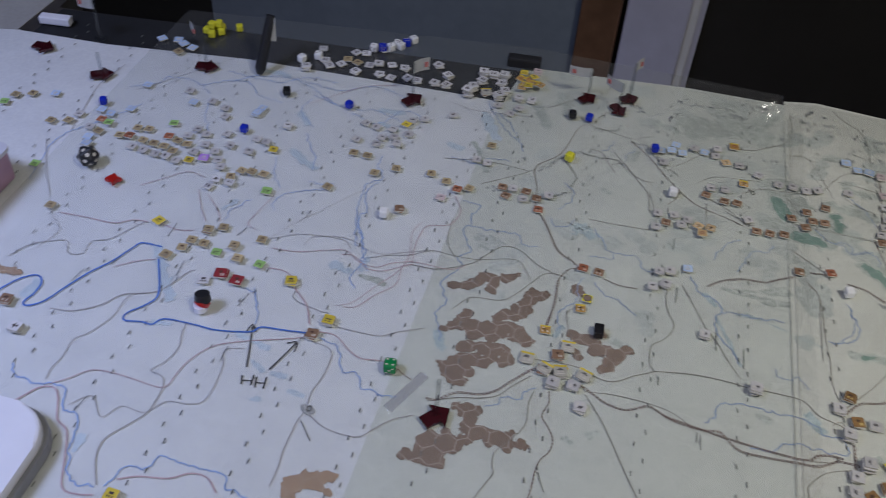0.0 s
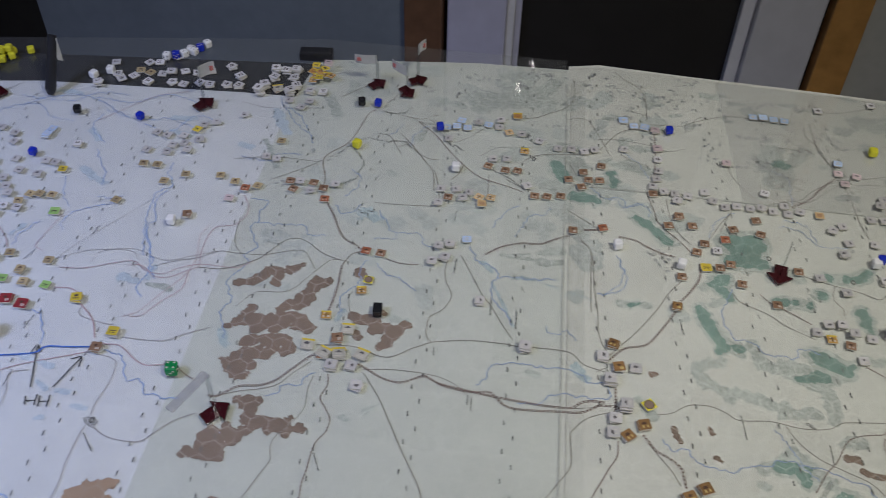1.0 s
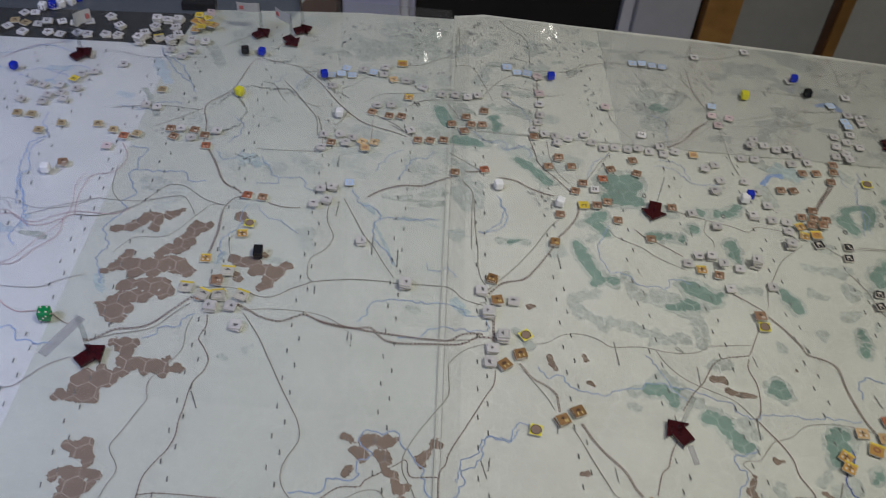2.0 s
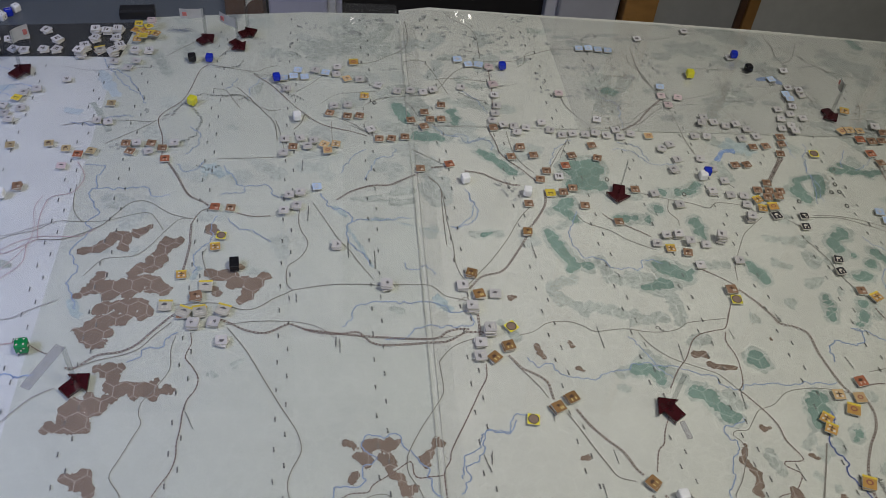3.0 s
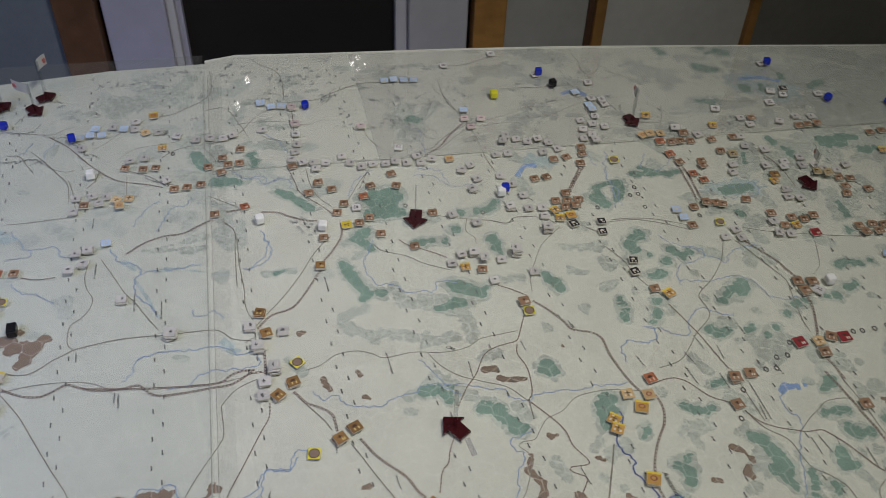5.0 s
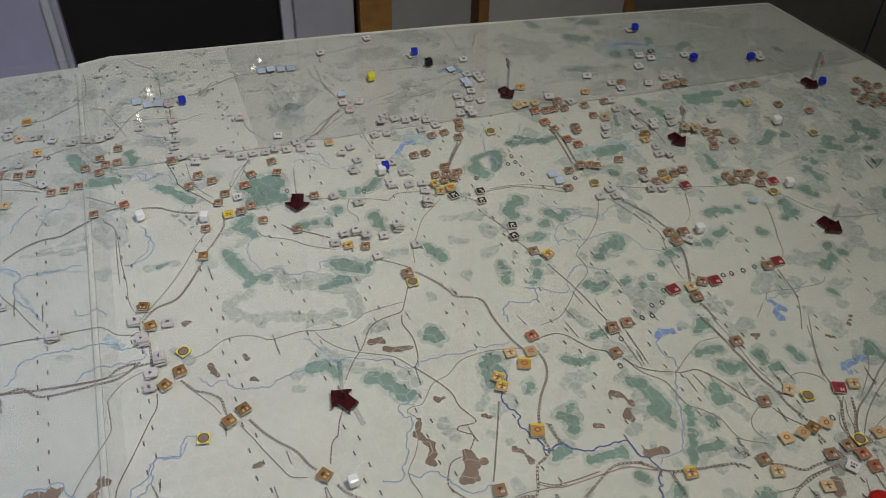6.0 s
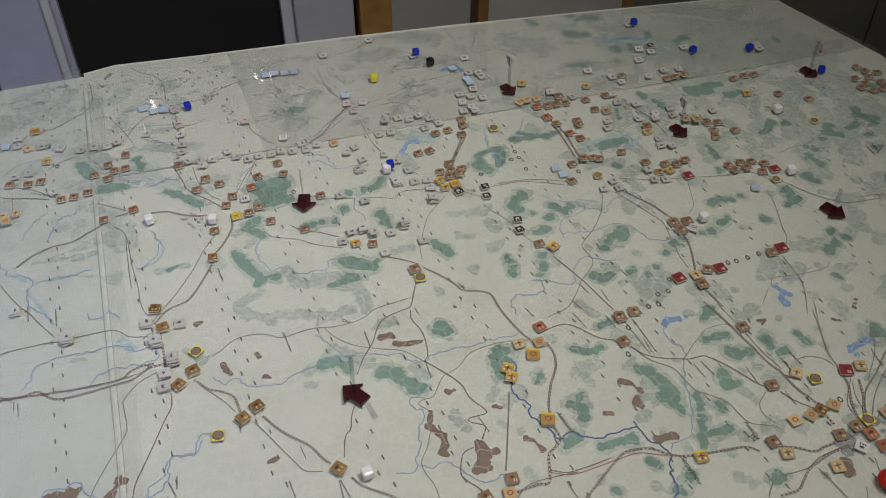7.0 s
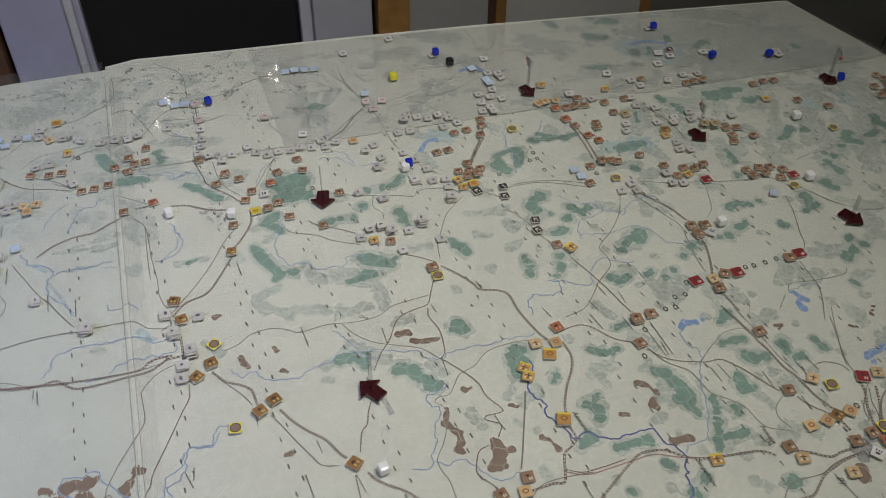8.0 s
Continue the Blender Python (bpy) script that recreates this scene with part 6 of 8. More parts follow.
blob("hill", [(257, -313, 3), (264, -316, 3.6), (271, -316, 3.6), (277, -317, 3.6), (281, -317, 2.5)])
blob("hill", [(287, -379, 3.4), (292, -378, 2.9)])
blob("hill", [(320, -405, 3.3), (325, -407, 2.9)])
blob("hill", [(267, -394, 2.4), (265, -401, 2.4), (262, -408, 4.2), (265, -413, 2.8)])
blob("hill", [(267, -418, 3.3), (271, -422, 4.2), (269, -429, 3.7), (266, -436, 4.1), (269, -440, 3.2)])
blob("hill", [(296, -436, 4.6), (298, -445, 6.4), (295, -455, 6.4), (287, -460, 4.1), (298, -461, 4.1), (307, -447, 3.7)])
blob("hill", [(335, -442, 4.2), (340, -446, 3.2), (342, -451, 1.8), (345, -457, 3.7)])
blob("hill", [(433, -408, 2.9), (439, -411, 3.4), (442, -417, 2.4), (445, -422, 3.4)])
blob("hill", [(440, -429, 2.9), (438, -434, 4.8), (440, -438, 2.9)])
blob("hill", [(407, -437, 3.3), (412, -438, 2.4)])
blob("hill", [(439, -473, 4.6), (444, -473, 3.7), (452, -472, 4.7), (454, -474, 3.7)])
blob("hill", [(584, -379, 3.1), (589, -379, 2.6), (585, -383, 2.1)])
blob("hill", [(650, -396, 3.1), (654, -399, 2.6)])
blob("hill", [(678, -389, 3.2), (684, -380, 2.7)])
blob("hill", [(568, -538, 3.6), (569, -543, 2.2)])
blob("hill", [(321, -285, 2.1)])
blob("hill", [(87, -240, 3.1), (92, -239, 2.6)])
blob("hill", [(105, -294, 2.5), (108, -301, 3.5), (111, -307, 2.5)])
blob("hill", [(135, -291, 2.5), (137, -295, 2)])
blob("hill", [(139, -318, 2.5), (143, -321, 2)])
blob("hill", [(134, -405, 3.2), (130, -406, 2.3)])
blob("hill", [(-306, -191, 2.6), (-298, -188, 3.1), (-289, -185, 4.7), (-282, -179, 5.7), (-277, -171, 6.3), (-268, -172, 6.3), (-268, -185, 4.7), (-259, -167, 4.8), (-252, -163, 4.2), (-249, -159, 3.2)])
blob("hill", [(-218, -175, 4.7), (-225, -178, 5.8), (-230, -173, 4.2), (-231, -186, 6.3), (-234, -194, 6.2), (-229, -199, 4.1), (-240, -199, 5.2), (-240, -210, 5.6), (-234, -205, 4.1), (-246, -210, 6.1), (-253, -215, 4.6)])
blob("hill", [(-281, -220, 5.1), (-285, -226, 4), (-290, -238, 4), (-297, -242, 3), (-284, -233, 7), (-274, -232, 7), (-269, -241, 7), (-260, -232, 7), (-252, -227, 6.1), (-254, -239, 7), (-243, -224, 7.1), (-233, -226, 6.1), (-224, -234, 6), (-235, -234, 5), (-232, -223, 4.1), (-257, -254, 7.9), (-248, -252, 6.9), (-240, -251, 4.5), (-234, -261, 3.9), (-239, -265, 3.4), (-269, -257, 6.9), (-276, -259, 4.9), (-255, -270, 5.8), (-250, -263, 4.9)])
blob("hill", [(-272, -272, 6.8), (-263, -268, 6.8), (-278, -276, 6.8), (-271, -285, 6.7), (-264, -284, 4.8), (-282, -280, 3.9), (-289, -282, 3.4), (-279, -289, 4.8), (-273, -295, 4.8), (-266, -294, 3.8), (-282, -292, 2.9)])
blob("hill", [(-186, -214, 4.1), (-179, -218, 6.1), (-172, -217, 6.1), (-164, -218, 5.1), (-164, -227, 5.6), (-155, -224, 6.1), (-145, -226, 6.1), (-140, -220, 4.6), (-134, -218, 3.6), (-148, -233, 5.6), (-151, -241, 4), (-154, -246, 3), (-147, -243, 3.5), (-178, -234, 3), (-176, -238, 2.5), (-158, -208, 3.1), (-163, -206, 2.1)])
blob("hill", [(-192, -158, 3.7), (-187, -162, 3.7)])
blob("hill", [(-257, -322, 6.5), (-248, -320, 4.2), (-264, -321, 3.7), (-251, -330, 5.5), (-251, -341, 4.6), (-246, -343, 5.5), (-236, -339, 5.5), (-226, -338, 5.1), (-231, -347, 4.1), (-220, -337, 4.1), (-216, -334, 2.8), (-217, -347, 4.6), (-224, -345, 3.7), (-209, -343, 1.8), (-205, -342, 4.6), (-201, -342, 2.3), (-253, -349, 3.6), (-247, -351, 3.2)])
blob("hill", [(-265, -351, 5.4), (-256, -356, 5.4), (-259, -362, 5.4), (-270, -357, 6.3), (-277, -355, 5.4), (-280, -362, 6.3), (-271, -366, 6.3), (-283, -367, 4.5), (-280, -375, 6.2), (-270, -377, 5.3), (-264, -376, 5.3), (-283, -378, 2.6), (-291, -376, 4), (-294, -379, 2.6), (-266, -368, 5.4)])
blob("hill", [(-270, -421, 3.8), (-264, -423, 4.2), (-256, -420, 3.4), (-255, -416, 2.6), (-259, -429, 5.1), (-254, -427, 4.2), (-250, -434, 3.8)])
blob("hill", [(-256, -445, 5.8), (-263, -443, 3.3), (-270, -448, 4.6), (-252, -451, 5.8), (-260, -459, 4.9), (-251, -461, 4.9), (-244, -445, 3.7), (-238, -447, 2.5), (-245, -455, 4.1), (-262, -464, 3.3), (-254, -466, 4.1)])
blob("hill", [(-55, -393, 3.1), (-52, -395, 3.1), (-58, -392, 2.2)])
blob("hill", [(-43, -394, 4.4), (-36, -393, 4.9), (-40, -397, 3.5), (-46, -405, 4.4), (-41, -409, 3.9), (-49, -403, 3.1), (-31, -404, 4), (-26, -406, 4), (-24, -411, 3.5), (-29, -398, 3.1), (-23, -394, 3.1), (-19, -392, 2.7), (-25, -392, 2.7)])
blob("hill", [(-52, -421, 3), (-55, -424, 2.6)])
blob("hill", [(-24, -417, 1.7), (-20, -422, 3), (-17, -421, 2.6), (-16, -427, 3.5), (-13, -434, 3.4), (-9, -435, 3.4), (-6, -432, 2.2), (-9, -440, 2.1)])
blob("hill", [(13, -390, 2.7), (16, -393, 2.7), (11, -394, 2.7), (9, -400, 2.7), (6, -404, 3.1), (3, -406, 3.1), (4, -410, 2.6), (6, -401, 2.7)])
blob("lake", [(498, -359, 2.1), (505, -355, 3.1), (514, -356, 2.6), (522, -356, 1.6)])
blob("lake", [(621, -345, 2), (624, -352, 3), (618, -359, 2.6), (620, -366, 3), (628, -358, 2)])
line("river", 0.8, [(620, -341), (640, -340), (654, -338), (668, -330)])
blob("lake", [(644, -433, 2.6), (653, -430, 3), (660, -429, 2.6), (668, -426, 2.4), (646, -440, 2.2)])
patch("forest", 13, [(638, 172), (647, 167)])
patch("rough", 24, [(638, 172), (647, 167)])
patch("forest", 14, [(606, 137), (619, 130)])
patch("rough", 26, [(606, 137), (619, 130)])
patch("marsh", 38, [(646, 97), (661, 87), (688, 76)])
patch("rough", 29, [(738, 104), (746, 88)])
patch("rough", 41, [(688, -11), (709, -10), (729, -11)])
patch("rough", 41, [(731, -24), (739, -36), (746, -46)])
patch("forest", 9, [(585, 66), (598, 65)])
patch("rough", 17, [(585, 66), (598, 65)])
patch("rough", 24, [(643, -28), (653, -38)])
patch("rough", 31, [(777, -95), (776, -109)])
patch("rough", 18, [(745, -92), (743, -109)])
patch("rough", 34, [(822, -115), (818, -140)])
patch("rough", 24, [(876, -76), (872, -90)])
patch("rough", 26, [(867, -107), (871, -118)])
patch("rough", 27, [(766, -165), (763, -185)])
patch("rough", 18, [(660, -113), (661, -145)])
patch("rough", 18, [(625, -88), (630, -99)])
patch("rough", 20, [(815, -169), (815, -182)])
patch("rough", 23, [(868, -139), (871, -152)])
patch("marsh", 25, [(539, -92), (558, -91), (578, -92)])
patch("rough", 73, [(737, 48), (802, 35), (868, 24)])
patch("rough", 64, [(678, 123), (723, 100), (788, 84)])
patch("rough", 43, [(809, 93), (866, 76)])
patch("rough", 30, [(784, -11), (811, -44), (818, -71)])
patch("rough", 32, [(787, -144), (831, -145)])
patch("rough", 18, [(701, -146), (711, -165)])
patch("rough", 25, [(675, -30), (693, -53)])
patch("rough", 30, [(878, 2), (877, -64)])
patch("rough", 29, [(882, -102), (888, -128)])
patch("rough", 33, [(655, 183), (709, 175)])
patch("rough", 33, [(754, 162), (807, 136)])
patch("forest", 7, [(409, -76), (414, -90)])
patch("rough", 12, [(409, -76), (414, -90)])
patch("forest", 8, [(438, -67), (434, -90)])
patch("rough", 15, [(438, -67), (434, -90)])
patch("forest", 8, [(455, -57), (479, -58), (498, -60)])
patch("rough", 15, [(455, -57), (479, -58), (498, -60)])
patch("marsh", 18, [(350, -18), (368, -25)])
patch("rough", 33, [(-69, 161), (-31, 138)])
patch("rough", 18, [(60, 45), (84, 36)])
patch("rough", 32, [(522, 147), (559, 122)])
patch("rough", 28, [(378, 203), (424, 175)])
patch("rough", 25, [(398, 134), (438, 118)])
patch("rough", 25, [(331, 160), (367, 156)])
patch("rough", 19, [(261, 96), (244, 76)])
patch("marsh", 16, [(-202, -76), (-189, -83)])
patch("rough", 28, [(-112, 139), (-85, 132)])
patch("rough", 13, [(-259, 142), (-245, 109)])
patch("rough", 12, [(-25, -7), (-14, -3)])
patch("rough", 6, [(-99, -105), (-126, -113)])
patch("marsh", 11, [(-336, 76), (-316, 38)])
patch("marsh", 8, [(-360, 11), (-347, 8)])
patch("marsh", 7, [(-441, 21), (-420, 16)])
patch("marsh", 8, [(-529, 8), (-517, -5)])
patch("rough", 30, [(-10, 54), (-1, 36), (7, 21)])
patch("rough", 24, [(-2, -11), (15, -9), (37, -18)])
patch("forest", 11, [(78, -42), (92, -55), (106, -71)])
patch("rough", 20, [(78, -42), (92, -55), (106, -71)])
patch("forest", 5, [(69, -161), (76, -158)])
patch("rough", 10, [(69, -161), (76, -158)])
patch("rough", 13, [(712, 114), (742, 98)])
patch("rough", 30, [(676, -20), (719, -24)])
patch("rough", 18, [(730, 7), (728, -17)])
patch("rough", 15, [(741, -28), (756, -50)])
patch("rough", 15, [(650, -32), (653, -50)])
patch("rough", 23, [(780, -94), (776, -118), (788, -136)])
patch("rough", 16, [(775, -149), (770, -174)])
patch("rough", 15, [(654, -125), (654, -151)])
patch("rough", 22, [(809, -131), (829, -153)])
patch("forest", 6, [(622, 168), (637, 170)])
patch("rough", 10, [(622, 168), (637, 170)])
patch("forest", 7, [(602, 138), (618, 125)])
patch("rough", 13, [(602, 138), (618, 125)])
patch("forest", 7, [(558, 191), (568, 173)])
patch("rough", 13, [(558, 191), (568, 173)])
patch("forest", 6, [(575, 68), (592, 60)])
patch("rough", 11, [(575, 68), (592, 60)])
patch("forest", 6, [(468, -47), (492, -59), (509, -57)])
patch("rough", 12, [(468, -47), (492, -59), (509, -57)])
patch("forest", 7, [(407, -75), (431, -68), (427, -95)])
patch("rough", 14, [(407, -75), (431, -68), (427, -95)])
patch("rough", 17, [(763, 8), (787, -5)])
patch("rough", 19, [(795, -59), (792, -88)])
patch("rough", 13, [(748, -75), (743, -103)])
patch("rough", 11, [(732, -128), (745, -143)])
patch("rough", 17, [(845, 68), (883, 35)])
patch("rough", 13, [(767, 76), (809, 78)])
patch("rough", 13, [(620, -38), (624, -74)])
patch("rough", 14, [(824, -36), (844, -54)])
patch("rough", 14, [(370, 83), (343, 30)])
patch("rough", 13, [(477, 15), (501, -16)])
patch("rough", 13, [(366, -33), (332, -12)])
patch("rough", 16, [(634, 59), (570, 51)])
patch("rough", 9, [(-25, 61), (-13, 64)])
patch("rough", 9, [(58, -160), (85, -159)])
patch("rough", 13, [(-15, -105), (-4, -102)])
patch("rough", 6, [(-20, -116), (-58, -114)])
patch("rough", 7, [(75, -269), (89, -286)])
patch("rough", 6, [(-21, -253), (-12, -257)])
patch("rough", 24, [(837, -113), (806, -182)])
patch("rough", 25, [(789, 41), (872, 17)])
patch("rough", 19, [(703, 59), (755, 37)])
patch("rough", 19, [(645, 140), (697, 96)])
patch("rough", 21, [(-44, 154), (-25, 179)])
patch("rough", 18, [(-76, 187), (-57, 176)])
patch("rough", 33, [(220, 90), (226, 47)])
patch("rough", 14, [(204, 163), (243, 146)])
patch("rough", 10, [(326, 168), (398, 134)])
patch("rough", 11, [(308, 223), (326, 203)])
patch("rough", 8, [(287, 23), (301, 25)])
patch("rough", 13, [(702, -91), (715, -145)])
patch("rough", 7, [(-152, -209), (-136, -214)])
patch("rough", 5, [(-174, -325), (-168, -327)])
patch("rough", 6, [(-154, -317), (-150, -313)])
patch("rough", 11, [(-19, -118), (-3, -116)])
patch("rough", 6, [(-31, -111), (-47, -114)])
patch("rough", 15, [(-64, 139), (-101, 117)])
patch("rough", 9, [(-154, 127), (-127, 119)])
patch("rough", 8, [(-198, -83), (-180, -90)])
patch("rough", 7, [(-189, -9), (-182, -13)])
patch("rough", 11, [(-281, 111), (-265, 79)])
patch("rough", 7, [(-335, 23), (-311, -19)])
patch("rough", 7, [(-386, -204), (-364, -209)])
patch("marsh", 6, [(-74, -128), (-64, -139)])
patch("marsh", 3, [(-63, -154), (-46, -187), (-39, -204)])
patch("marsh", 2, [(-45, -145), (-12, -141)])
patch("marsh", 9, [(20, -242), (29, -254)])
patch("marsh", 13, [(549, -86), (570, -87), (584, -85)])
patch("marsh", 2, [(32, -160), (-36, -140)])
patch("marsh", 6, [(-196, -209), (-201, -221)])
patch("marsh", 8, [(-299, -251), (-293, -264)])
patch("marsh", 10, [(-415, -200), (-403, -204)])
patch("marsh", 8, [(-388, -199), (-388, -183)])
patch("marsh", 6, [(-465, -304), (-453, -307), (-435, -311)])
patch("marsh", 5, [(-419, -335), (-409, -335)])
patch("marsh", 5, [(-401, -348), (-388, -349)])
patch("marsh", 5, [(-440, -329), (-430, -335)])
patch("marsh", 5, [(-426, -365), (-420, -363)])
patch("marsh", 7, [(-536, -448), (-537, -438)])
patch("marsh", 11, [(-577, -230), (-561, -256), (-539, -286)])
patch("marsh", 5, [(-540, -315), (-525, -313)])
patch("marsh", 10, [(-661, -319), (-659, -304)])
patch("marsh", 7, [(-544, -160), (-537, -149)])
patch("marsh", 9, [(-515, -56), (-482, -74)])
patch("marsh", 8, [(-447, 43), (-422, 46)])
patch("marsh", 8, [(-597, 72), (-568, 71)])
patch("lake", 7, [(332, -43), (340, -31), (351, -29)])
patch("lake", 7, [(418, 101), (433, 104), (442, 95)])
patch("lake", 7, [(647, 108), (670, 107), (690, 98)])
patch("hill", 14, [(-364, -436), (-361, -425), (-342, -415)])
patch("hill", 7, [(-350, -424), (-337, -427)])
patch("hill", 8, [(-703, -300), (-681, -298)])

village_chain([(-259, 1), (-247, 13), (-236, 32), (-221, 42), (-204, 40), (-180, 43), (-169, 31)])
village_chain([(-235, 28), (-223, 9), (-220, -9), (-222, -27), (-235, -35), (-243, -44)])
village_chain([(-213, 93), (-190, 94), (-185, 111)])
village_chain([(-169, 82), (-149, 74), (-132, 50), (-111, 38)])
village_chain([(-214, -72), (-200, -76), (-190, -67)])
hamlets(26, 208, 19, 13, 9)
hamlets(42, 184, 10, 9, 5)
hamlets(-34, 194, 31, 13, 12)
hamlets(74, 169, 10, 11, 4)
hamlets(98, 172, 12, 11, 5)
hamlets(120, 188, 10, 9, 4)
hamlets(131, 125, 10, 9, 3)
hamlets(150, 92, 13, 13, 6)
hamlets(217, 115, 10, 13, 8)
hamlets(210, 69, 15, 16, 14)
hamlets(99, -104, 13, 17, 9)
hamlets(288, 124, 19, 7, 6)
hamlets(92, -88, 8, 7, 4)
hamlets(138, -40, 8, 8, 3)
hamlets(306, -89, 9, 8, 3)
hamlets(282, -61, 9, 6, 3)
hamlets(252, 117, 14, 11, 5)
hamlets(212, 174, 14, 9, 5)
hamlets(172, 160, 10, 9, 4)
hamlets(-6, 143, 13, 8, 4)
hamlets(80, -20, 15, 6, 3)
hamlets(-73, 174, 30, 15, 12)
hamlets(-108, 179, 17, 9, 6)
hamlets(14, 183, 15, 11, 6)
hamlets(48, 166, 12, 11, 5)
hamlets(109, 174, 12, 13, 6)
hamlets(130, 206, 15, 9, 7)
hamlets(-278, 15, 9, 8, 3)
hamlets(-136, 141, 20, 10, 5)
hamlets(-152, 111, 13, 8, 4)
hamlets(-296, -44, 12, 8, 4)
hamlets(616, -506, 14, 15, 14)
hamlets(629, -515, 12, 15, 8)
hamlets(612, -486, 10, 11, 5)
ovals([(452, -383), (465, -354), (494, -335), (504, -335), (520, -322), (509, -323), (528, -308), (593, -303), (602, -303), (615, -302), (628, -300), (403, -106), (506, -131), (443, -91), (451, -79), (452, -90), (604, -479), (204, -79), (282, -99), (453, -111)])
ovals([(-378, -360), (-37, 36)])
name_bars([(-37, -185), (-36, -208), (-67, -289), (-66, -303), (114, -172), (116, -186), (111, -362), (111, -371), (156, -399), (158, -411), (181, -439), (185, -456), (304, -412), (308, -428), (428, -306), (433, -321), (423, -323), (428, -343)])
name_bars([(473, -345), (477, -386), (473, -370), (473, -387), (510, -408), (514, -424), (503, -409), (505, -425), (579, -423), (581, -439), (545, -425), (546, -445), (549, -534), (556, -563), (590, -419), (593, -435), (662, -437), (660, -457), (50, -403), (55, -418)])
name_bars([(-188, -363), (-180, -379), (-62, -173), (-61, -195), (-101, -127), (-101, -147), (-70, -287), (-70, -297), (-107, -239), (-106, -249), (16, -442), (20, -451), (57, -400), (56, -411), (-110, -60), (-110, -77), (-294, -470), (-290, -477)])
name_bars([(-380, -373), (-366, -389), (-555, -416), (-552, -402), (-546, -259), (-548, -238), (-478, -275), (-475, -258), (-467, -338), (-467, -321), (-464, -150), (-462, -137), (-577, -214), (-577, -197), (-608, -264), (-606, -252), (-631, -294), (-629, -279), (-516, -193), (-511, -179)])
name_bars([(162, -273), (165, -296), (233, -292), (234, -311), (277, -339), (277, -359), (142, -429), (145, -451), (524, -409), (524, -419), (564, -458), (565, -472), (352, -490), (355, -506), (443, -288), (447, -305), (460, -303), (461, -318), (284, -275), (286, -285), (333, -256), (335, -266), (383, -305), (387, -317), (504, -329), (507, -341), (489, -283), (491, -293), (332, -80), (338, -87), (451, -334), (454, -351)])

counters("tan", [(487, 6, 0, 1), (495, 6, 0, 1), (508, 7, 0, 1)])
counters("redbrown", [(503, -8, 0, 1), (507, -31, 0, 1), (521, -67, 0, 1), (529, -79, 0, 1)])
counters("brown", [(516, -10, 0, 1), (526, -11, 0, 1), (538, -11, 0, 1), (535, 5, 0, 1), (563, -11, 0, 1), (589, -9, 0, 1), (566, -32, 0, 1), (513, -46, 0, 1), (538, -47, 0, 1), (536, -56, 0, 1), (563, -115, 0, 1), (675, 3, 0, 1), (685, 2, 0, 1), (696, 1, 0, 1), (625, 24, 0, 1), (529, -116, 0, 1), (518, -115, 0, 1)])
counters("grey", [(528, 14, 0, 1), (551, 0, 0, 1), (612, 25, 0, 1), (619, 12, 0, 1), (597, -11, 0, 1), (597, -26, 0, 1), (617, -35, 0, 1), (571, -57, 0, 1), (566, -70, 0, 1), (607, -63, 0, 1), (630, -59, 0, 1), (625, -69, 0, 1), (651, -54, 0, 1), (648, -67, 0, 1), (656, 14, 0, 1), (679, 21, 0, 1), (698, 19, 0, 1), (613, -104, 0, 1), (610, -116, 0, 1), (621, -121, 0, 1), (662, -69, 0, 1), (667, -78, 0, 1), (460, 70, 0, 1), (448, 27, 0, 1)])
counters("khaki", [(578, -39, 0, 1)])
counters("gold", [(502, 42, 0, 1), (574, 15, 0, 1), (606, -89, 0, 1)])
counters("khaki", [(657, -83, 0, 1), (667, -88, 0, 1)])
counters("ring", [(441, -34, 0, 1)])
counters("umber", [(609, -81, 0, 1)])
counters("white", [(670, 74, 0, 1), (659, 51, 0, 1), (589, 46, 0, 1), (682, 65, 0, 1), (726, 62, 0, 1)])
counters("blackframe", [(687, 77, 0, 1)])
counters("brown", [(-85, 13, 0, 1), (-66, 9, 0, 1), (-53, 10, 0, 1), (-32, -27, 0, 1), (-19, -26, 0, 1), (-5, -23, 0, 1), (10, -72, 0, 1), (106, -50, 0, 1), (116, -36, 0, 2), (130, -47, 0, 1), (141, -71, 0, 1), (133, -84, 0, 1), (165, -96, 0, 1), (174, -121, 0, 1), (117, -120, 0, 1), (154, -104, 0, 1), (171, -46, 0, 1), (198, -49, 0, 1), (91, -4, 0, 1), (195, -29, 0, 1)])
counters("brown", [(375, -25, 0, 1), (390, -23, 0, 1), (411, -7, 0, 1), (409, -19, 0, 1), (403, -35, 0, 1), (347, -55, 0, 1), (360, -54, 0, 1), (374, -82, 0, 1), (503, -120, 0, 1), (517, -118, 0, 1)])
counters("brown", [(753, -19, 0, 1), (768, -17, 0, 1), (781, -18, 0, 1), (788, -63, 0, 1), (817, -83, 0, 1), (910, -39, 0, 1), (912, -62, 0, 1), (927, -56, 0, 1), (900, -73, 0, 1), (892, -62, 0, 1), (920, -76, 0, 1), (901, -89, 0, 1), (889, -81, 0, 1), (913, -51, 0, 1), (914, -89, 0, 1)])
counters("brown", [(691, -95, 0, 1), (679, -93, 0, 1), (680, -107, 0, 1), (703, -114, 0, 1), (676, -119, 0, 1), (534, -121, 0, 1), (581, -139, 0, 1), (600, -148, 0, 1), (612, -152, 0, 1), (623, -149, 0, 1), (680, -168, 0, 1), (692, -170, 0, 1), (704, -177, 0, 1), (665, -169, 0, 1)])
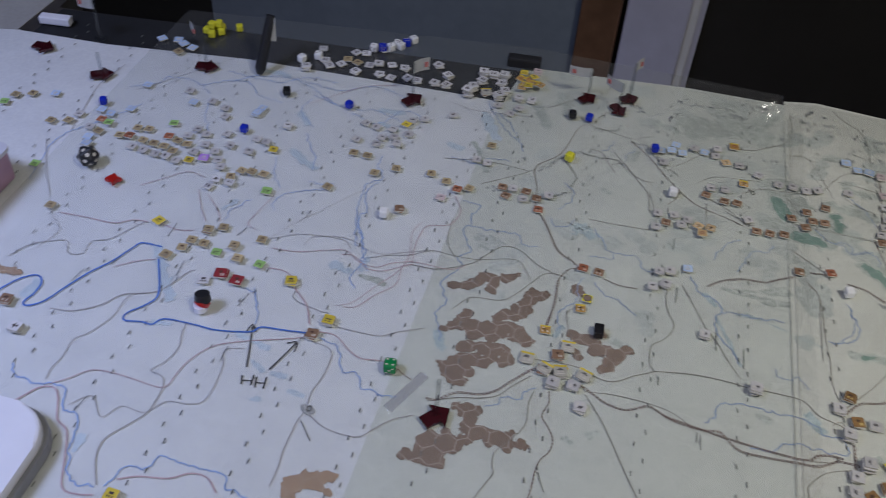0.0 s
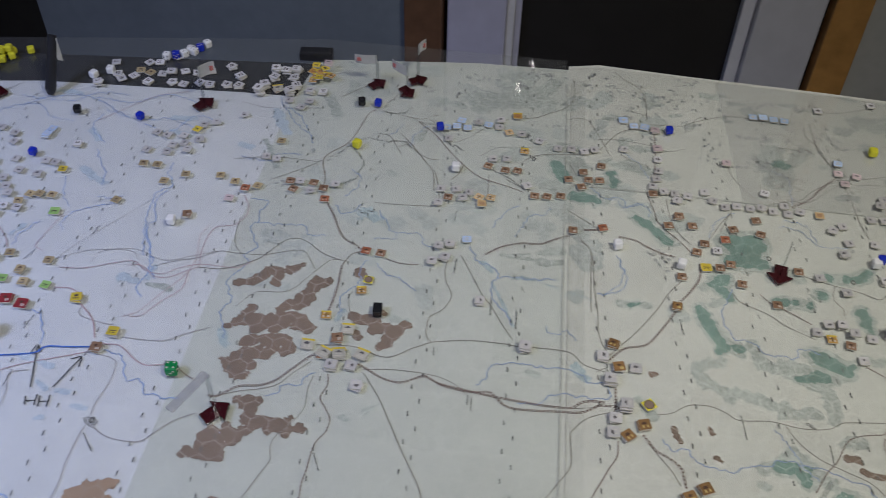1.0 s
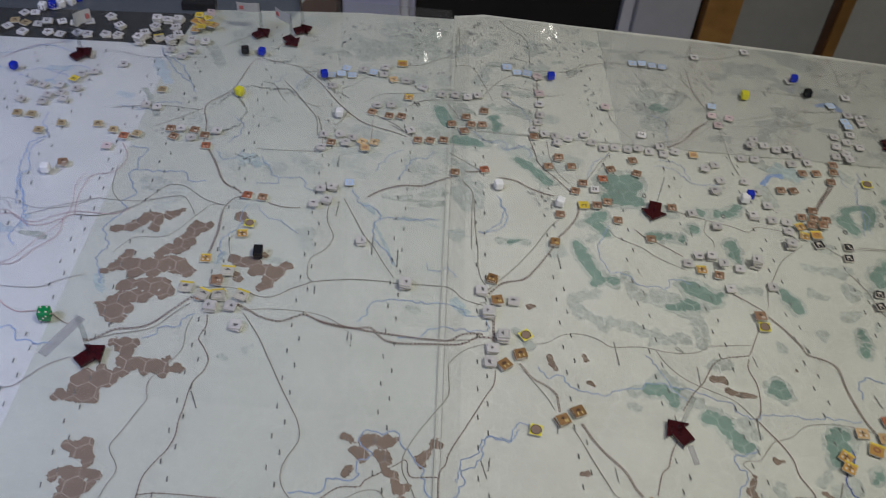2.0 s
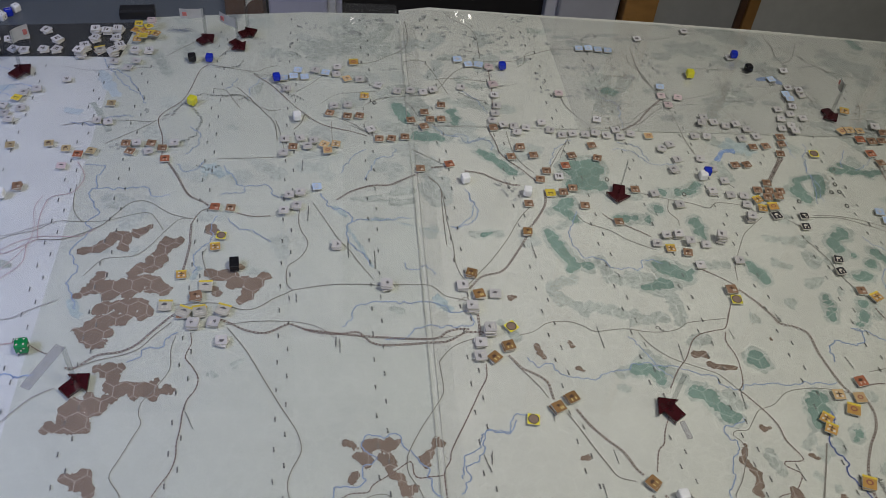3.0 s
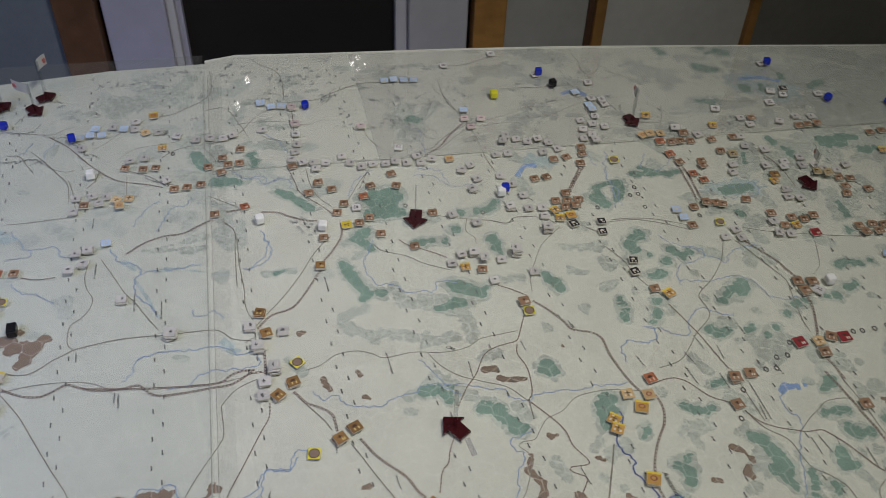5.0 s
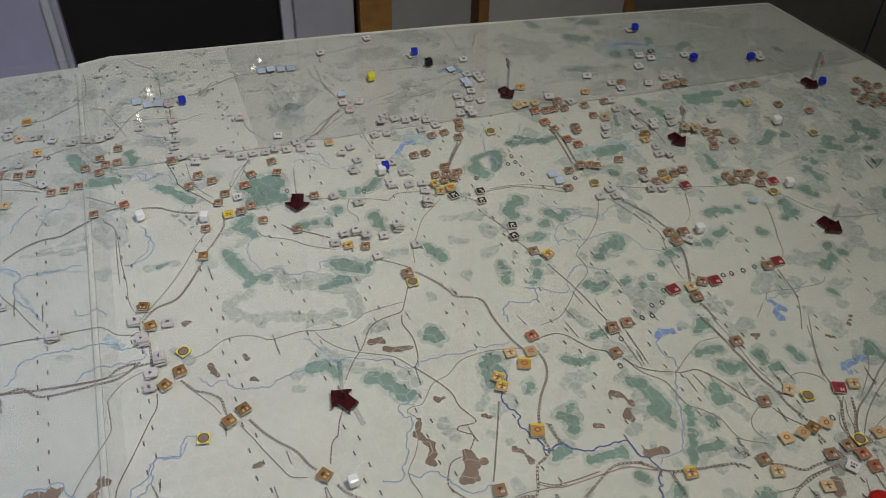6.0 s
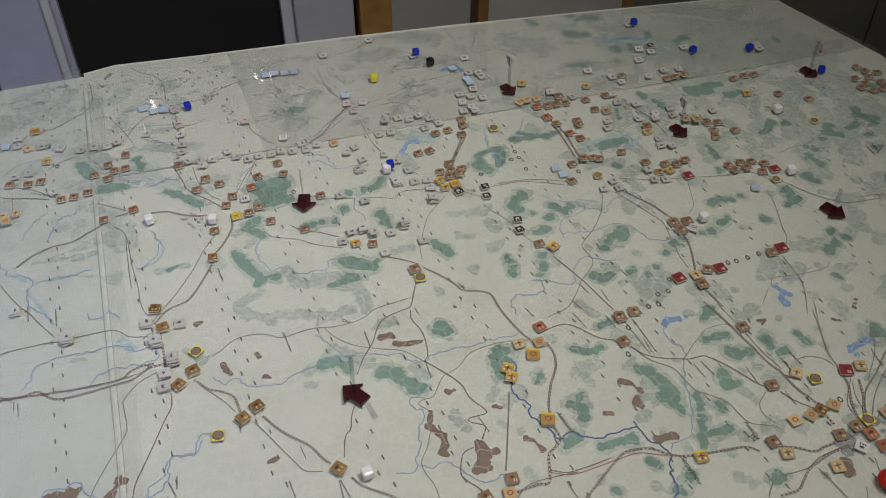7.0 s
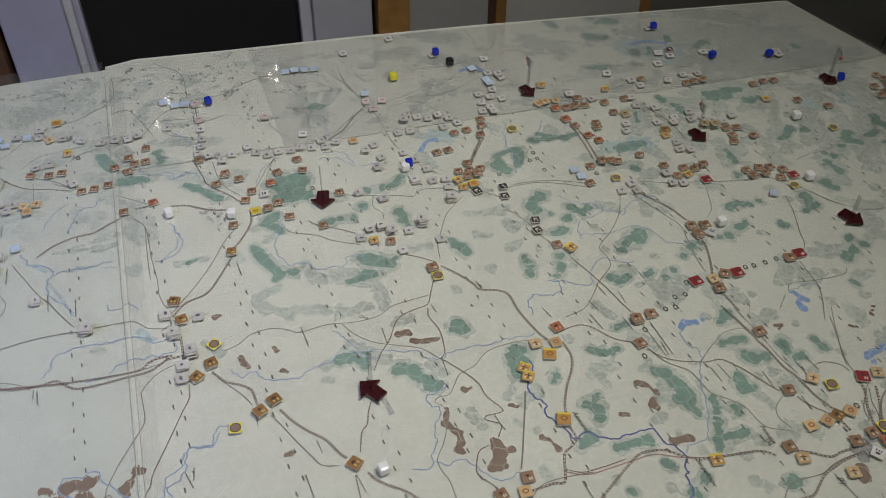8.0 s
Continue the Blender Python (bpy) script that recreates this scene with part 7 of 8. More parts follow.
counters("brown", [(567, -237, 0, 1), (568, -251, 0, 2), (581, -239, 0, 1), (568, -308, 0, 1), (554, -325, 0, 2), (640, -304, 0, 1), (462, -343, 0, 2), (477, -339, 0, 1), (564, -384, 0, 1), (453, -370, 0, 1), (555, -451, 0, 1), (582, -512, 0, 1), (526, -503, 0, 1), (600, -508, 0, 1), (311, -477, 0, 1), (286, -487, 0, 1), (205, -143, 0, 1), (230, -96, 0, 1), (266, -183, 0, 1), (297, -230, 0, 2), (425, -229, 0, 1), (492, -147, 0, 1)])
counters("brown", [(361, -93, 0, 1), (373, -94, 0, 1), (385, -94, 0, 1), (368, -105, 0, 1), (379, -105, 0, 1), (667, -180, 0, 1), (681, -180, 0, 1), (695, -189, 0, 1), (588, -159, 0, 1)])
counters("redbrown", [(387, -333, 0, 1), (40, -64, 0, 1), (162, -62, 0, 1), (606, -519, 0, 1), (610, -531, 0, 1)])
counters("umber", [(111, -160, 0, 2), (53, -214, -15, 2), (58, -239, 0, 2), (79, -298, 15, 2), (66, -310, 35, 2), (127, -351, 28, 2), (114, -361, 30, 3)])
counters("gold", [(370, -362, -25, 1), (343, -371, -35, 1), (343, -382, -15, 1), (357, -433, -15, 2), (463, -500, -10, 1), (250, -178, 0, 1), (359, -120, 0, 1), (436, -238, 0, 1), (752, -52, 0, 1), (356, -109, 0, 1), (371, -117, 0, 1)])
counters("tan", [(362, -347, 0, 1), (380, -350, 0, 1), (305, -489, 0, 1), (582, -445, 0, 1), (554, -489, 0, 1), (570, -488, 0, 1), (594, -484, 45, 1), (640, -453, 0, 1), (531, -516, -30, 1), (563, -538, -25, 1), (632, -503, 0, 1), (554, -312, 0, 1)])
counters("tan", [(261, -11, 0, 1)])
counters("ring", [(84, -276, 45, 1), (93, -372, 0, 1), (299, -242, 0, 1), (522, -146, 0, 1), (594, -455, 0, 1), (611, -506, 0, 1), (702, -205, 0, 1), (799, -123, 0, 1)])
counters("red", [(536, -311, 0, 1), (580, -310, 0, 1), (652, -301, 0, 1), (625, -454, 0, 1), (615, -173, 0, 1), (710, -189, 0, 1)])
counters("grey", [(44, -230, 0, 2), (73, -238, 0, 1), (51, -256, 0, 4), (64, -282, 0, 5), (55, -294, 0, 2), (54, -308, 0, 2), (-26, -231, 0, 4), (-72, -182, 0, 2), (261, -160, 0, 3), (303, -166, 0, 6), (315, -192, 0, 1), (238, -171, 0, 1), (249, -161, 0, 1), (270, -171, 0, 1), (287, -172, 0, 1), (275, -199, 0, 1), (273, -117, 0, 2), (250, -101, 0, 1), (342, -136, 0, 5), (344, -115, 0, 1)])
counters("grey", [(-12, 55, 0, 1), (3, 56, 0, 1), (17, 54, 0, 1), (28, 57, 0, 1), (60, 65, 0, 1), (127, -2, 0, 1), (145, 7, 0, 1), (153, -5, 0, 1), (165, -13, 0, 1), (177, -10, 0, 1), (191, -11, 0, 1), (202, -10, 0, 1), (214, -12, 0, 1), (226, -2, 0, 1), (282, -24, 0, 1), (271, -33, 0, 1), (285, -48, 0, 1), (311, -46, 0, 1), (321, -61, 0, 1), (327, -9, 0, 1), (313, -9, 0, 1), (278, -65, 0, 2)])
counters("grey", [(329, -80, 0, 1), (312, -98, 0, 2), (330, -101, 0, 1), (344, -102, 0, 1)])
counters("grey", [(98, 34, 0, 1), (95, 21, 0, 1), (91, 8, 0, 1), (102, 0, 0, 1), (116, -12, 0, 1), (114, 0, 0, 1), (697, -72, 0, 1), (682, -80, 0, 1), (423, 42, 0, 1), (435, 34, 0, 1), (422, 25, 0, 1)])
counters("grey", [(418, 8, 0, 1), (429, 12, 0, 1), (430, 1, 0, 1)])
counters("grey", [(819, 42, 0, 1), (242, -8, 0, 1), (229, -14, 0, 1), (577, -153, 0, 1), (589, -172, 0, 1), (577, -170, 0, 1), (536, -171, 0, 1), (520, -168, 0, 1), (534, -159, 0, 1)])
counters("grey", [(376, 5, 0, 1), (365, 12, 0, 1), (353, 10, 0, 1), (341, 16, 0, 1), (330, 22, 0, 1), (325, 11, 0, 1), (366, -11, 0, 1), (384, -7, 0, 1)])
counters("white", [(391, 139, 0, 1), (815, 31, 0, 1), (682, 133, 0, 1), (-33, 64, 0, 1), (97, 53, 0, 1), (208, 15, 0, 1), (283, 171, 0, 1), (346, 191, 0, 1), (582, -251, 45, 1), (153, -79, 0, 1), (592, -527, 45, 1), (452, 116, 0, 1), (447, 83, 0, 1), (442, 48, 0, 1), (458, 77, 0, 1)])
counters("pink", [(97, 72, 0, 1), (171, 58, 0, 2), (95, 103, 0, 2), (290, 60, 0, 1), (309, 58, 0, 1), (295, 44, 0, 1)])
counters("paleblue", [(59, 117, 0, 1), (71, 108, 0, 1), (83, 108, 0, 1), (-92, 84, 0, 1), (292, 77, 0, 1), (441, 71, 0, 1), (442, 60, 0, 1), (674, -212, 0, 1), (483, -122, 0, 1), (487, -134, 0, 1), (207, 147, 0, 1), (218, 146, 0, 1), (230, 146, 0, 1), (242, 145, 0, 1), (431, 98, 0, 1)])
counters("blackframe", [(371, -130, 0, 1), (400, -130, 0, 1), (397, -145, 0, 1), (416, -189, 0, 1), (413, -205, 0, 2)])
counters("gold", [(-61, 105, 0, 1), (-48, 44, 0, 1), (600, -160, 0, 1)])
counters("yellow", [(141, -104, 0, 1)])
counters("grey", [(-455, 12, 0, 1), (-442, 9, 0, 1), (-424, 11, 0, 1), (-431, -7, 0, 1), (-419, -2, 0, 1), (-405, 8, 0, 1), (-412, -13, 0, 1), (-433, -19, 0, 1), (-456, -18, 0, 1), (-396, 40, 0, 1), (-408, 33, 0, 1), (-325, -9, 0, 1), (-313, -11, 0, 1), (-325, 93, 0, 1), (-309, 82, 0, 1), (-301, 93, 0, 1)])
counters("khaki", [(-451, -41, 0, 1), (-436, -41, 0, 1), (-401, -51, 0, 1), (-420, -65, 0, 1), (-364, -47, 0, 1), (-346, -54, 0, 1), (-321, -57, 0, 1), (-315, 19, 0, 1)])
counters("yellow", [(-412, 22, 0, 1)])
counters("pink", [(-345, -80, 0, 1)])
counters("white", [(-369, 58, 0, 1)])
counters("brown", [(-379, -111, 0, 2), (-289, -44, 0, 1), (-264, -43, 0, 1), (-283, -56, 0, 1), (-252, -50, 0, 1), (-121, -43, 0, 1), (2, 5, 0, 1), (17, 19, 0, 1), (36, 32, 0, 1), (23, 7, 0, 1), (35, 8, 0, 1), (16, -5, 0, 1), (-175, -134, 0, 1)])
counters("redbrown", [(-332, -64, 0, 1), (-247, -66, 0, 1), (-190, -133, 0, 1)])
counters("grey", [(-278, -44, 0, 1), (-265, -55, 0, 1), (-241, -43, 0, 1), (-81, 26, 0, 1), (-66, 28, 0, 1), (-100, -32, 0, 1), (-106, -43, 0, 1), (-114, -29, 0, 1), (-130, -31, 0, 1), (-130, -54, 0, 1), (-133, 53, 0, 1), (-103, 86, 0, 1), (-80, 82, 0, 1)])
counters("gold", [(-210, -220, 0, 1), (-184, -185, 0, 1)])
counters("ring", [(-180, -171, 0, 1)])
counters("greyyellow", [(-219, -256, 0, 1), (-203, -265, 0, 2), (-188, -263, 0, 2), (-168, -261, 0, 2), (-187, -233, 0, 1)])
counters("grey", [(-193, -277, 0, 3), (-176, -274, 0, 2), (-166, -295, 0, 2), (-109, -111, 0, 2), (-113, -130, 0, 2), (-120, -117, 0, 1), (-124, -139, 0, 1)])
counters("brown", [(-194, -246, 0, 2)])
counters("paleblue", [(-138, 72, 0, 1), (-127, 74, 0, 1), (-115, 75, 0, 1), (-123, 87, 0, 1), (-94, -102, 0, 1)])
counters("khaki", [(-458, -101, 0, 1), (-543, -198, 0, 2), (-531, -189, 0, 1), (-552, -214, 0, 1), (-556, -226, 0, 1), (-539, -215, 0, 1), (-566, -239, 0, 1), (-511, -210, 0, 2), (-500, -224, 0, 2), (-490, -193, 0, 1), (-556, -118, 0, 1), (-549, -106, 0, 1), (-538, -106, 0, 1), (-526, -104, 0, 1)])
counters("khaki", [(-669, -75, 0, 1), (-681, -77, 0, 1), (-693, -94, 0, 1), (-666, -94, 0, 1), (-653, -95, 0, 1), (-641, -96, 0, 1), (-629, -100, 0, 1), (-632, -83, 0, 1), (-620, -85, 0, 1), (-717, -95, 0, 1), (-773, -95, 0, 1), (-756, -89, 0, 1), (-817, -59, 0, 1), (-833, -67, 0, 1)])
counters("redbrown", [(-682, -93, 0, 1), (-644, -79, 0, 1), (-724, -76, 0, 1)])
counters("yellow", [(-593, -200, 0, 1), (-443, -236, 0, 2), (-394, -270, 0, 2), (-487, -479, 0, 2), (-532, -64, 0, 1), (-607, -108, 0, 1)])
counters("brown", [(-403, -289, 0, 2), (-669, -334, 0, 2)])
counters("green", [(-513, -127, 0, 1), (-479, -224, 0, 1), (-713, -80, 0, 1), (-649, -57, 0, 1), (-837, -82, 0, 1), (-749, -163, 0, 1), (-523, -222, 0, 1)])
counters("purple", [(-594, -100, 0, 1)])
counters("red", [(-506, -246, 0, 2), (-489, -250, 0, 2)])
counters("white", [(-519, -258, 0, 1), (-643, -359, 0, 3), (-568, -127, 0, 1), (-571, -139, 0, 1), (-552, -129, 0, 1), (-532, -22, 0, 2)])
counters("grey", [(-609, -63, 0, 1), (-602, -79, 0, 1), (-588, -86, 0, 1), (-588, -55, 0, 1), (-577, -72, 0, 1), (-603, -28, 0, 1), (-609, -14, 0, 1), (-627, -7, 0, 1), (-620, -59, 0, 1), (-543, -56, 0, 1), (-555, -75, 0, 1), (-555, -53, 0, 1), (-608, -94, 0, 1), (-579, -98, 0, 1), (-571, -109, 0, 1), (-672, -107, 0, 1), (-658, -108, 0, 1), (-644, -110, 0, 1), (-631, -111, 0, 1), (-619, -113, 0, 1), (-729, -91, 0, 1), (-751, -75, 0, 1)])
counters("grey", [(-659, 3, 0, 1), (-626, -71, 0, 1)])
counters("paleblue", [(-573, -13, 0, 2), (-571, -1, 0, 1), (-722, -107, 0, 1), (-717, -118, 0, 1), (-794, -51, 0, 1), (-704, -49, 0, 1), (-708, -3, 0, 1), (-720, -64, 0, 1), (-731, -62, 0, 1), (-646, -16, 0, 1)])
counters("khaki", [(-701, -213, 0, 1)])
counters("umber", [(580, -486, 40, 1), (182, -431, 45, 2)])
counters("tan", [(-89, -40, 0, 1), (-77, -37, 0, 1), (-85, -51, 0, 1), (-68, 74, 0, 1)])
counters("grey", [(-79, 93, 0, 1), (-54, 74, 0, 1), (-41, -12, 0, 1)])
counters("white", [(-555, 88, 0, 3), (-538, 109, 0, 2), (-550, 133, 0, 1), (-529, 98, 0, 1), (-519, 110, 0, 1), (-498, 100, 0, 2), (-487, 119, 0, 1), (-476, 123, 0, 2), (-462, 128, 0, 1), (-445, 126, 0, 2), (-431, 133, 0, 1)], TRAY_TOP)
counters("white", [(-437, 108, 0, 2), (-425, 106, 0, 2), (-404, 109, 0, 2), (-391, 109, 0, 2), (-393, 127, 0, 3), (-409, 145, 0, 2), (-355, 146, 0, 4), (-342, 147, 0, 3), (-330, 149, 0, 4), (-331, 135, 0, 2), (-353, 131, 0, 3)], TRAY_TOP)
counters("white", [(-363, 101, 0, 6), (-360, 113, 0, 5), (-328, 106, 0, 5), (-323, 119, 0, 3), (-510, 139, 0, 1), (-498, 141, 0, 1), (-479, 156, 0, 1), (-456, 103, 0, 1), (-470, 104, 0, 2)], TRAY_TOP)
counters("khaki", [(-515, 122, 0, 1), (-502, 119, 0, 1)], TRAY_TOP)
counters("greyyellow", [(-344, 110, 0, 2)], TRAY_TOP)
counters("white", [(-305, 112, 0, 3), (-291, 113, 10, 2)])
counters("gold", [(-304, 141, 20, 2), (-311, 153, -15, 1), (-301, 149, 40, 1), (-293, 141, 10, 1), (-286, 138, 60, 1), (-306, 131, 5, 1)])
counters("yellow", [(-299, 133, 12, 1), (-296, 152, 30, 1), (-310, 164, 5, 1)])
counters("pink", [(-293, 159, 0, 2)])
counters("paleblue", [(-737, 88, 0, 1), (-718, 92, 0, 1), (-707, 84, 0, 1), (-695, 82, 0, 1)], TRAY_TOP)
counters("khaki", [(-707, 69, 0, 1)], TRAY_TOP)

dice("white", [(306, -76), (55, -89), (117, -106), (202, -443), (767, -95), (597, -242), (723, -199)])
dice("blue", [(110, 103), (395, 138), (311, -72), (687, 129), (732, 49), (803, 34), (862, -36)])
dice("yellow", [(332, 99)])
dice("black", [(407, 114)])
dice("blue", [(-222, 100), (-145, 66), (-482, 33)])
dice("black", [(-241, 99)])
dice("yellow", [(-231, 23)])
dice("white", [(-391, -124), (-119, 2)])
dice("green", [(-327, -304)])
dice("blue", [(-736, -50), (-573, -45)])
dice("black", [(-556, 33)])

stand(arrow(211, -104, -102), 0.045)
stand(arrow(209, -362, 127), 0.050)
stand(arrow(482, 33, -70, 0.86), 0.045, (0.015, 0.012, 150))
stand(arrow(641, -99, -72, 0.88), 0.042, (0.014, 0.011, 150))
stand(arrow(731, -268, -65), 0.03)
stand(arrow(847, -34, -68, 0.86), 0.045, (0.016, 0.012, -40))
stand(arrow(-419, 69, 55), 0.052, (0.020, 0.016, -10))
stand(arrow(-230, 139, 45, 0.86), 0.042, (0.026, 0.012, 138))
stand(arrow(-193, 129, -45, 0.86), 0.037, (0.024, 0.013, 190))
stand(arrow(-184, 154, 30, 0.86), 0.050, (0.017, 0.014, 35))
stand(arrow(-277, -339, 48), 0.05)
stand(arrow(-662, 51, 10), 0.03)
stand(arrow(-765, -3, 30), 0.03)
arrow(-855, 24, 0)

# the far north-east of the map is a patchwork of small woods and rough ground
woods = random.Random(31)
for _ in range(95):
    x, y = 500 + 430 * woods.random() ** 0.8, woods.uniform(-300, 165)
    if y > 165 - 0.12 * (x - 500) or x - 0.5 * y < 560 + woods.uniform(-60, 60) or (y < -60 and x < 790):
        continue
    a, run = woods.uniform(0, 3.14), woods.uniform(4, 16)
    ends = [(x, y), (x + run * math.cos(a), y + run * math.sin(a))]
    if woods.random() < 0.2:
        patch("forest", woods.uniform(6, 12), ends)
    patch("rough", woods.uniform(12, 30), ends)
for _ in range(60):
    x, y = woods.uniform(20, 880), woods.uniform(10, 190)
    if y > 195 - 0.045 * x:
        continue
    patch("rough", woods.uniform(5, 13), [(x, y), (x + woods.uniform(4, 22), y + woods.uniform(-4, 4))])
for _ in range(110):
    x, y = woods.uniform(330, 880), woods.uniform(-520, 60)
    if x + 0.9 * y < 60 + woods.uniform(-50, 50) - 60:
        continue
    a = woods.uniform(0, 3.14)
    blob("rough", [(x + 9 * k * math.cos(a), y + 9 * k * math.sin(a), woods.uniform(4, 9)) for k in range(woods.randrange(1, 4))])
for _ in range(26):
    x, y = woods.uniform(-180, 560), woods.uniform(55, 180)
    hamlets(x, y, woods.uniform(8, 26), woods.uniform(4, 9), woods.randrange(3, 8))
for _ in range(38):
    x, y, a = woods.uniform(500, 860), woods.uniform(-470, -40), woods.uniform(0, 3.14)
    blob("rough", [(x + 10 * k * math.cos(a), y + 10 * k * math.sin(a), woods.uniform(5, 10)) for k in range(woods.randrange(2, 5))])
for _ in range(70):
    x, y, a = woods.uniform(-270, 120), woods.uniform(-190, 190), woods.uniform(0, 3.14)
    blob("faint", [(x + 10 * k * math.cos(a), y + 8 * k * math.sin(a), woods.uniform(4, 11)) for k in range(woods.randrange(1, 5))])
for _ in range(22):
    # short lanes between the far villages
    x, y, a = woods.uniform(40, 780), woods.uniform(20, 165), woods.uniform(0, 3.14)
    run, bend = woods.uniform(25, 60), woods.uniform(-8, 8)
    line("road", 0.7, [(x + run * u * math.cos(a) - bend * math.sin(6 * u) * math.sin(a), y + run * u * math.sin(a) * 0.6 + bend * math.sin(6 * u) * math.cos(a)) for u in (0, 0.25, 0.5, 0.75, 1.0)])

# ---- single things on the table ----
def rounded(x0, y0, x1, y1, r, n=6):
    out = []
    for cx, cy, a0 in ((x1 - r, y1 - r, 0), (x0 + r, y1 - r, 90), (x0 + r, y0 + r, 180), (x1 - r, y0 + r, 270)):
        for k in range(n + 1):
            a = radians(a0 + 90 * k / n)
            out.append((cx + r * math.cos(a), cy + r * math.sin(a)))
    return out


# white moulded lid with a grey rim, near the west end
lid = thing("plastic_tray", "white moulded plastic tray with a grey rim on the map", "tray")
part("rim", prism(rounded(-0.80, -0.70, -0.549, -0.432, 0.035), TOP + 0.0001, TOP + 0.010, 0.001), M["grey_plastic"], lid)
part("top", prism(rounded(-0.797, -0.697, -0.553, -0.435, 0.034), TOP + 0.010, TOP + 0.020, 0.003), M["white_plastic"], lid)

# frosted box at the west edge
tub = thing("storage_box", "frosted pinkish plastic storage box beside the map", "box")
tb = bmesh.new()
box(tb, -0.88, -0.335, TOP + 0.0001, -0.754, -0.187, TOP + 0.036, 0.003)
part("body", tb, M["pink_clear"], tub)
part("rim", prism(rounded(-0.883, -0.338, -0.751, -0.184, 0.008), TOP + 0.036, TOP + 0.040, 0.001), M["frame_grey"], tub)

# black many-sided die
big = thing("many_sided_die", "large black many-sided die with white dots", "die", pose(-0.698, -0.145, TOP + 0.0098, 12, 20, 30))
bm = bmesh.new()
bmesh.ops.create_icosphere(bm, subdivisions=1, radius=0.0122)
spots = [(f.calc_center_median().copy(), f.normal.copy()) for f in bm.faces]
bmesh.ops.bevel(bm, geom=list(bm.edges), offset=0.0006, segments=1, affect="EDGES")
part("body", bm, M["black"], big)
bm = bmesh.new()
for c, n in spots:
    pip(bm, 0.01, Matrix.Translation(c + n * 0.00012) @ n.to_track_quat("Z", "Y").to_matrix().to_4x4(), 0.0021)
part("dots", bm, M["white_print"], big)

# red star piece
star = thing("star_piece", "small red plastic star piece lying on the map", "game piece", pose(-0.662, -0.162, TOP + 0.0001, 0, 0, 20))
outline = [(0.0085 * (1 if k % 2 == 0 else 0.42) * math.cos(math.pi * k / 4), 0.0085 * (1 if k % 2 == 0 else 0.42) * math.sin(math.pi * k / 4)) for k in range(8)]
part("body", prism(outline, 0, 0.005, 0.0012), M["red_plastic"], star)

# a dark cap on a white stand
cap = thing("cap_piece", "black and red plastic cap on a white base", "game piece", pose(-0.506, -0.291, TOP + 0.0001))
part("base", rod(bmesh.new(), (0, 0, 0), (0, 0, 0.006), 0.0062, 20, 0.0058), M["white_plastic"], cap)
part("cap", rod(bmesh.new(), (0.001, 0.001, 0.006), (0.002, 0.003, 0.009), 0.0068, 20, 0.0072), M["red_plastic"], cap)
part("top", rod(bmesh.new(), (0.0018, 0.0032, 0.0089), (0.0010, 0.0050, 0.0160), 0.0074, 20, 0.0066), M["black"], cap)

# red bead
bead = thing("glass_bead", "glossy red bead lying on the map", "bead", pose(0.592, -0.563, TOP + 0.0001))
bm = bmesh.new()
bmesh.ops.create_uvsphere(bm, u_segments=28, v_segments=16, radius=0.0098)
for v in bm.verts:
    v.co.z = (v.co.z + 0.0098) * 0.58
for f in bm.faces:
    f.smooth = True
part("body", bm, M["red_plastic"], bead)

# black block
blk = thing("black_block", "small black wooden block lying on the brown hills", "block", pose(-0.164, -0.209, TOP + 0.0001, 0, 0, 6))
part("body", block(-0.0042, -0.0062, 0, 0.0042, 0.0062, 0.007, 0.0006), M["die_black"], blk)

# clear strips beside two of the arrows
for sx, sy, turn, half in ((-0.307, -0.322, 66, 0.023), (0.2189, -0.3823, -78, 0.0083)):
    strip = thing("acrylic_strip", "clear grey acrylic strip lying beside an arrow marker", "strip", pose(sx, sy, TOP + 0.0001, 0, 0, turn), "acrylic strips")
    sb = part("body", block(-half, -0.0042, 0, half, 0.0042, 0.0022, 0.0003) if half > 0.02 else block(-half, -0.0022, 0, half, 0.0022, 0.0018, 0.0003), M["strip"], strip)
    sb.visible_shadow = False

# marker pen that leans on its cap, at the edge of the board
pen = thing("marker_pen", "black marker pen propped up at the map edge", "pen", pose(-0.600, 0.062, TOP))
part("barrel", rod(bmesh.new(), (0, 0, 0.006), (0.006, 0.026, 0.062), 0.0065, 16, 0.0050), M["black"], pen)
part("tip", rod(bmesh.new(), (-0.0006, -0.0028, 0.0002), (0, 0, 0.006), 0.0035, 12, 0.0064), M["black"], pen)
card = part("card", block(0.005, 0.0235, 0.030, 0.0115, 0.0241, 0.060), M["paper"], pen, "folded white card")

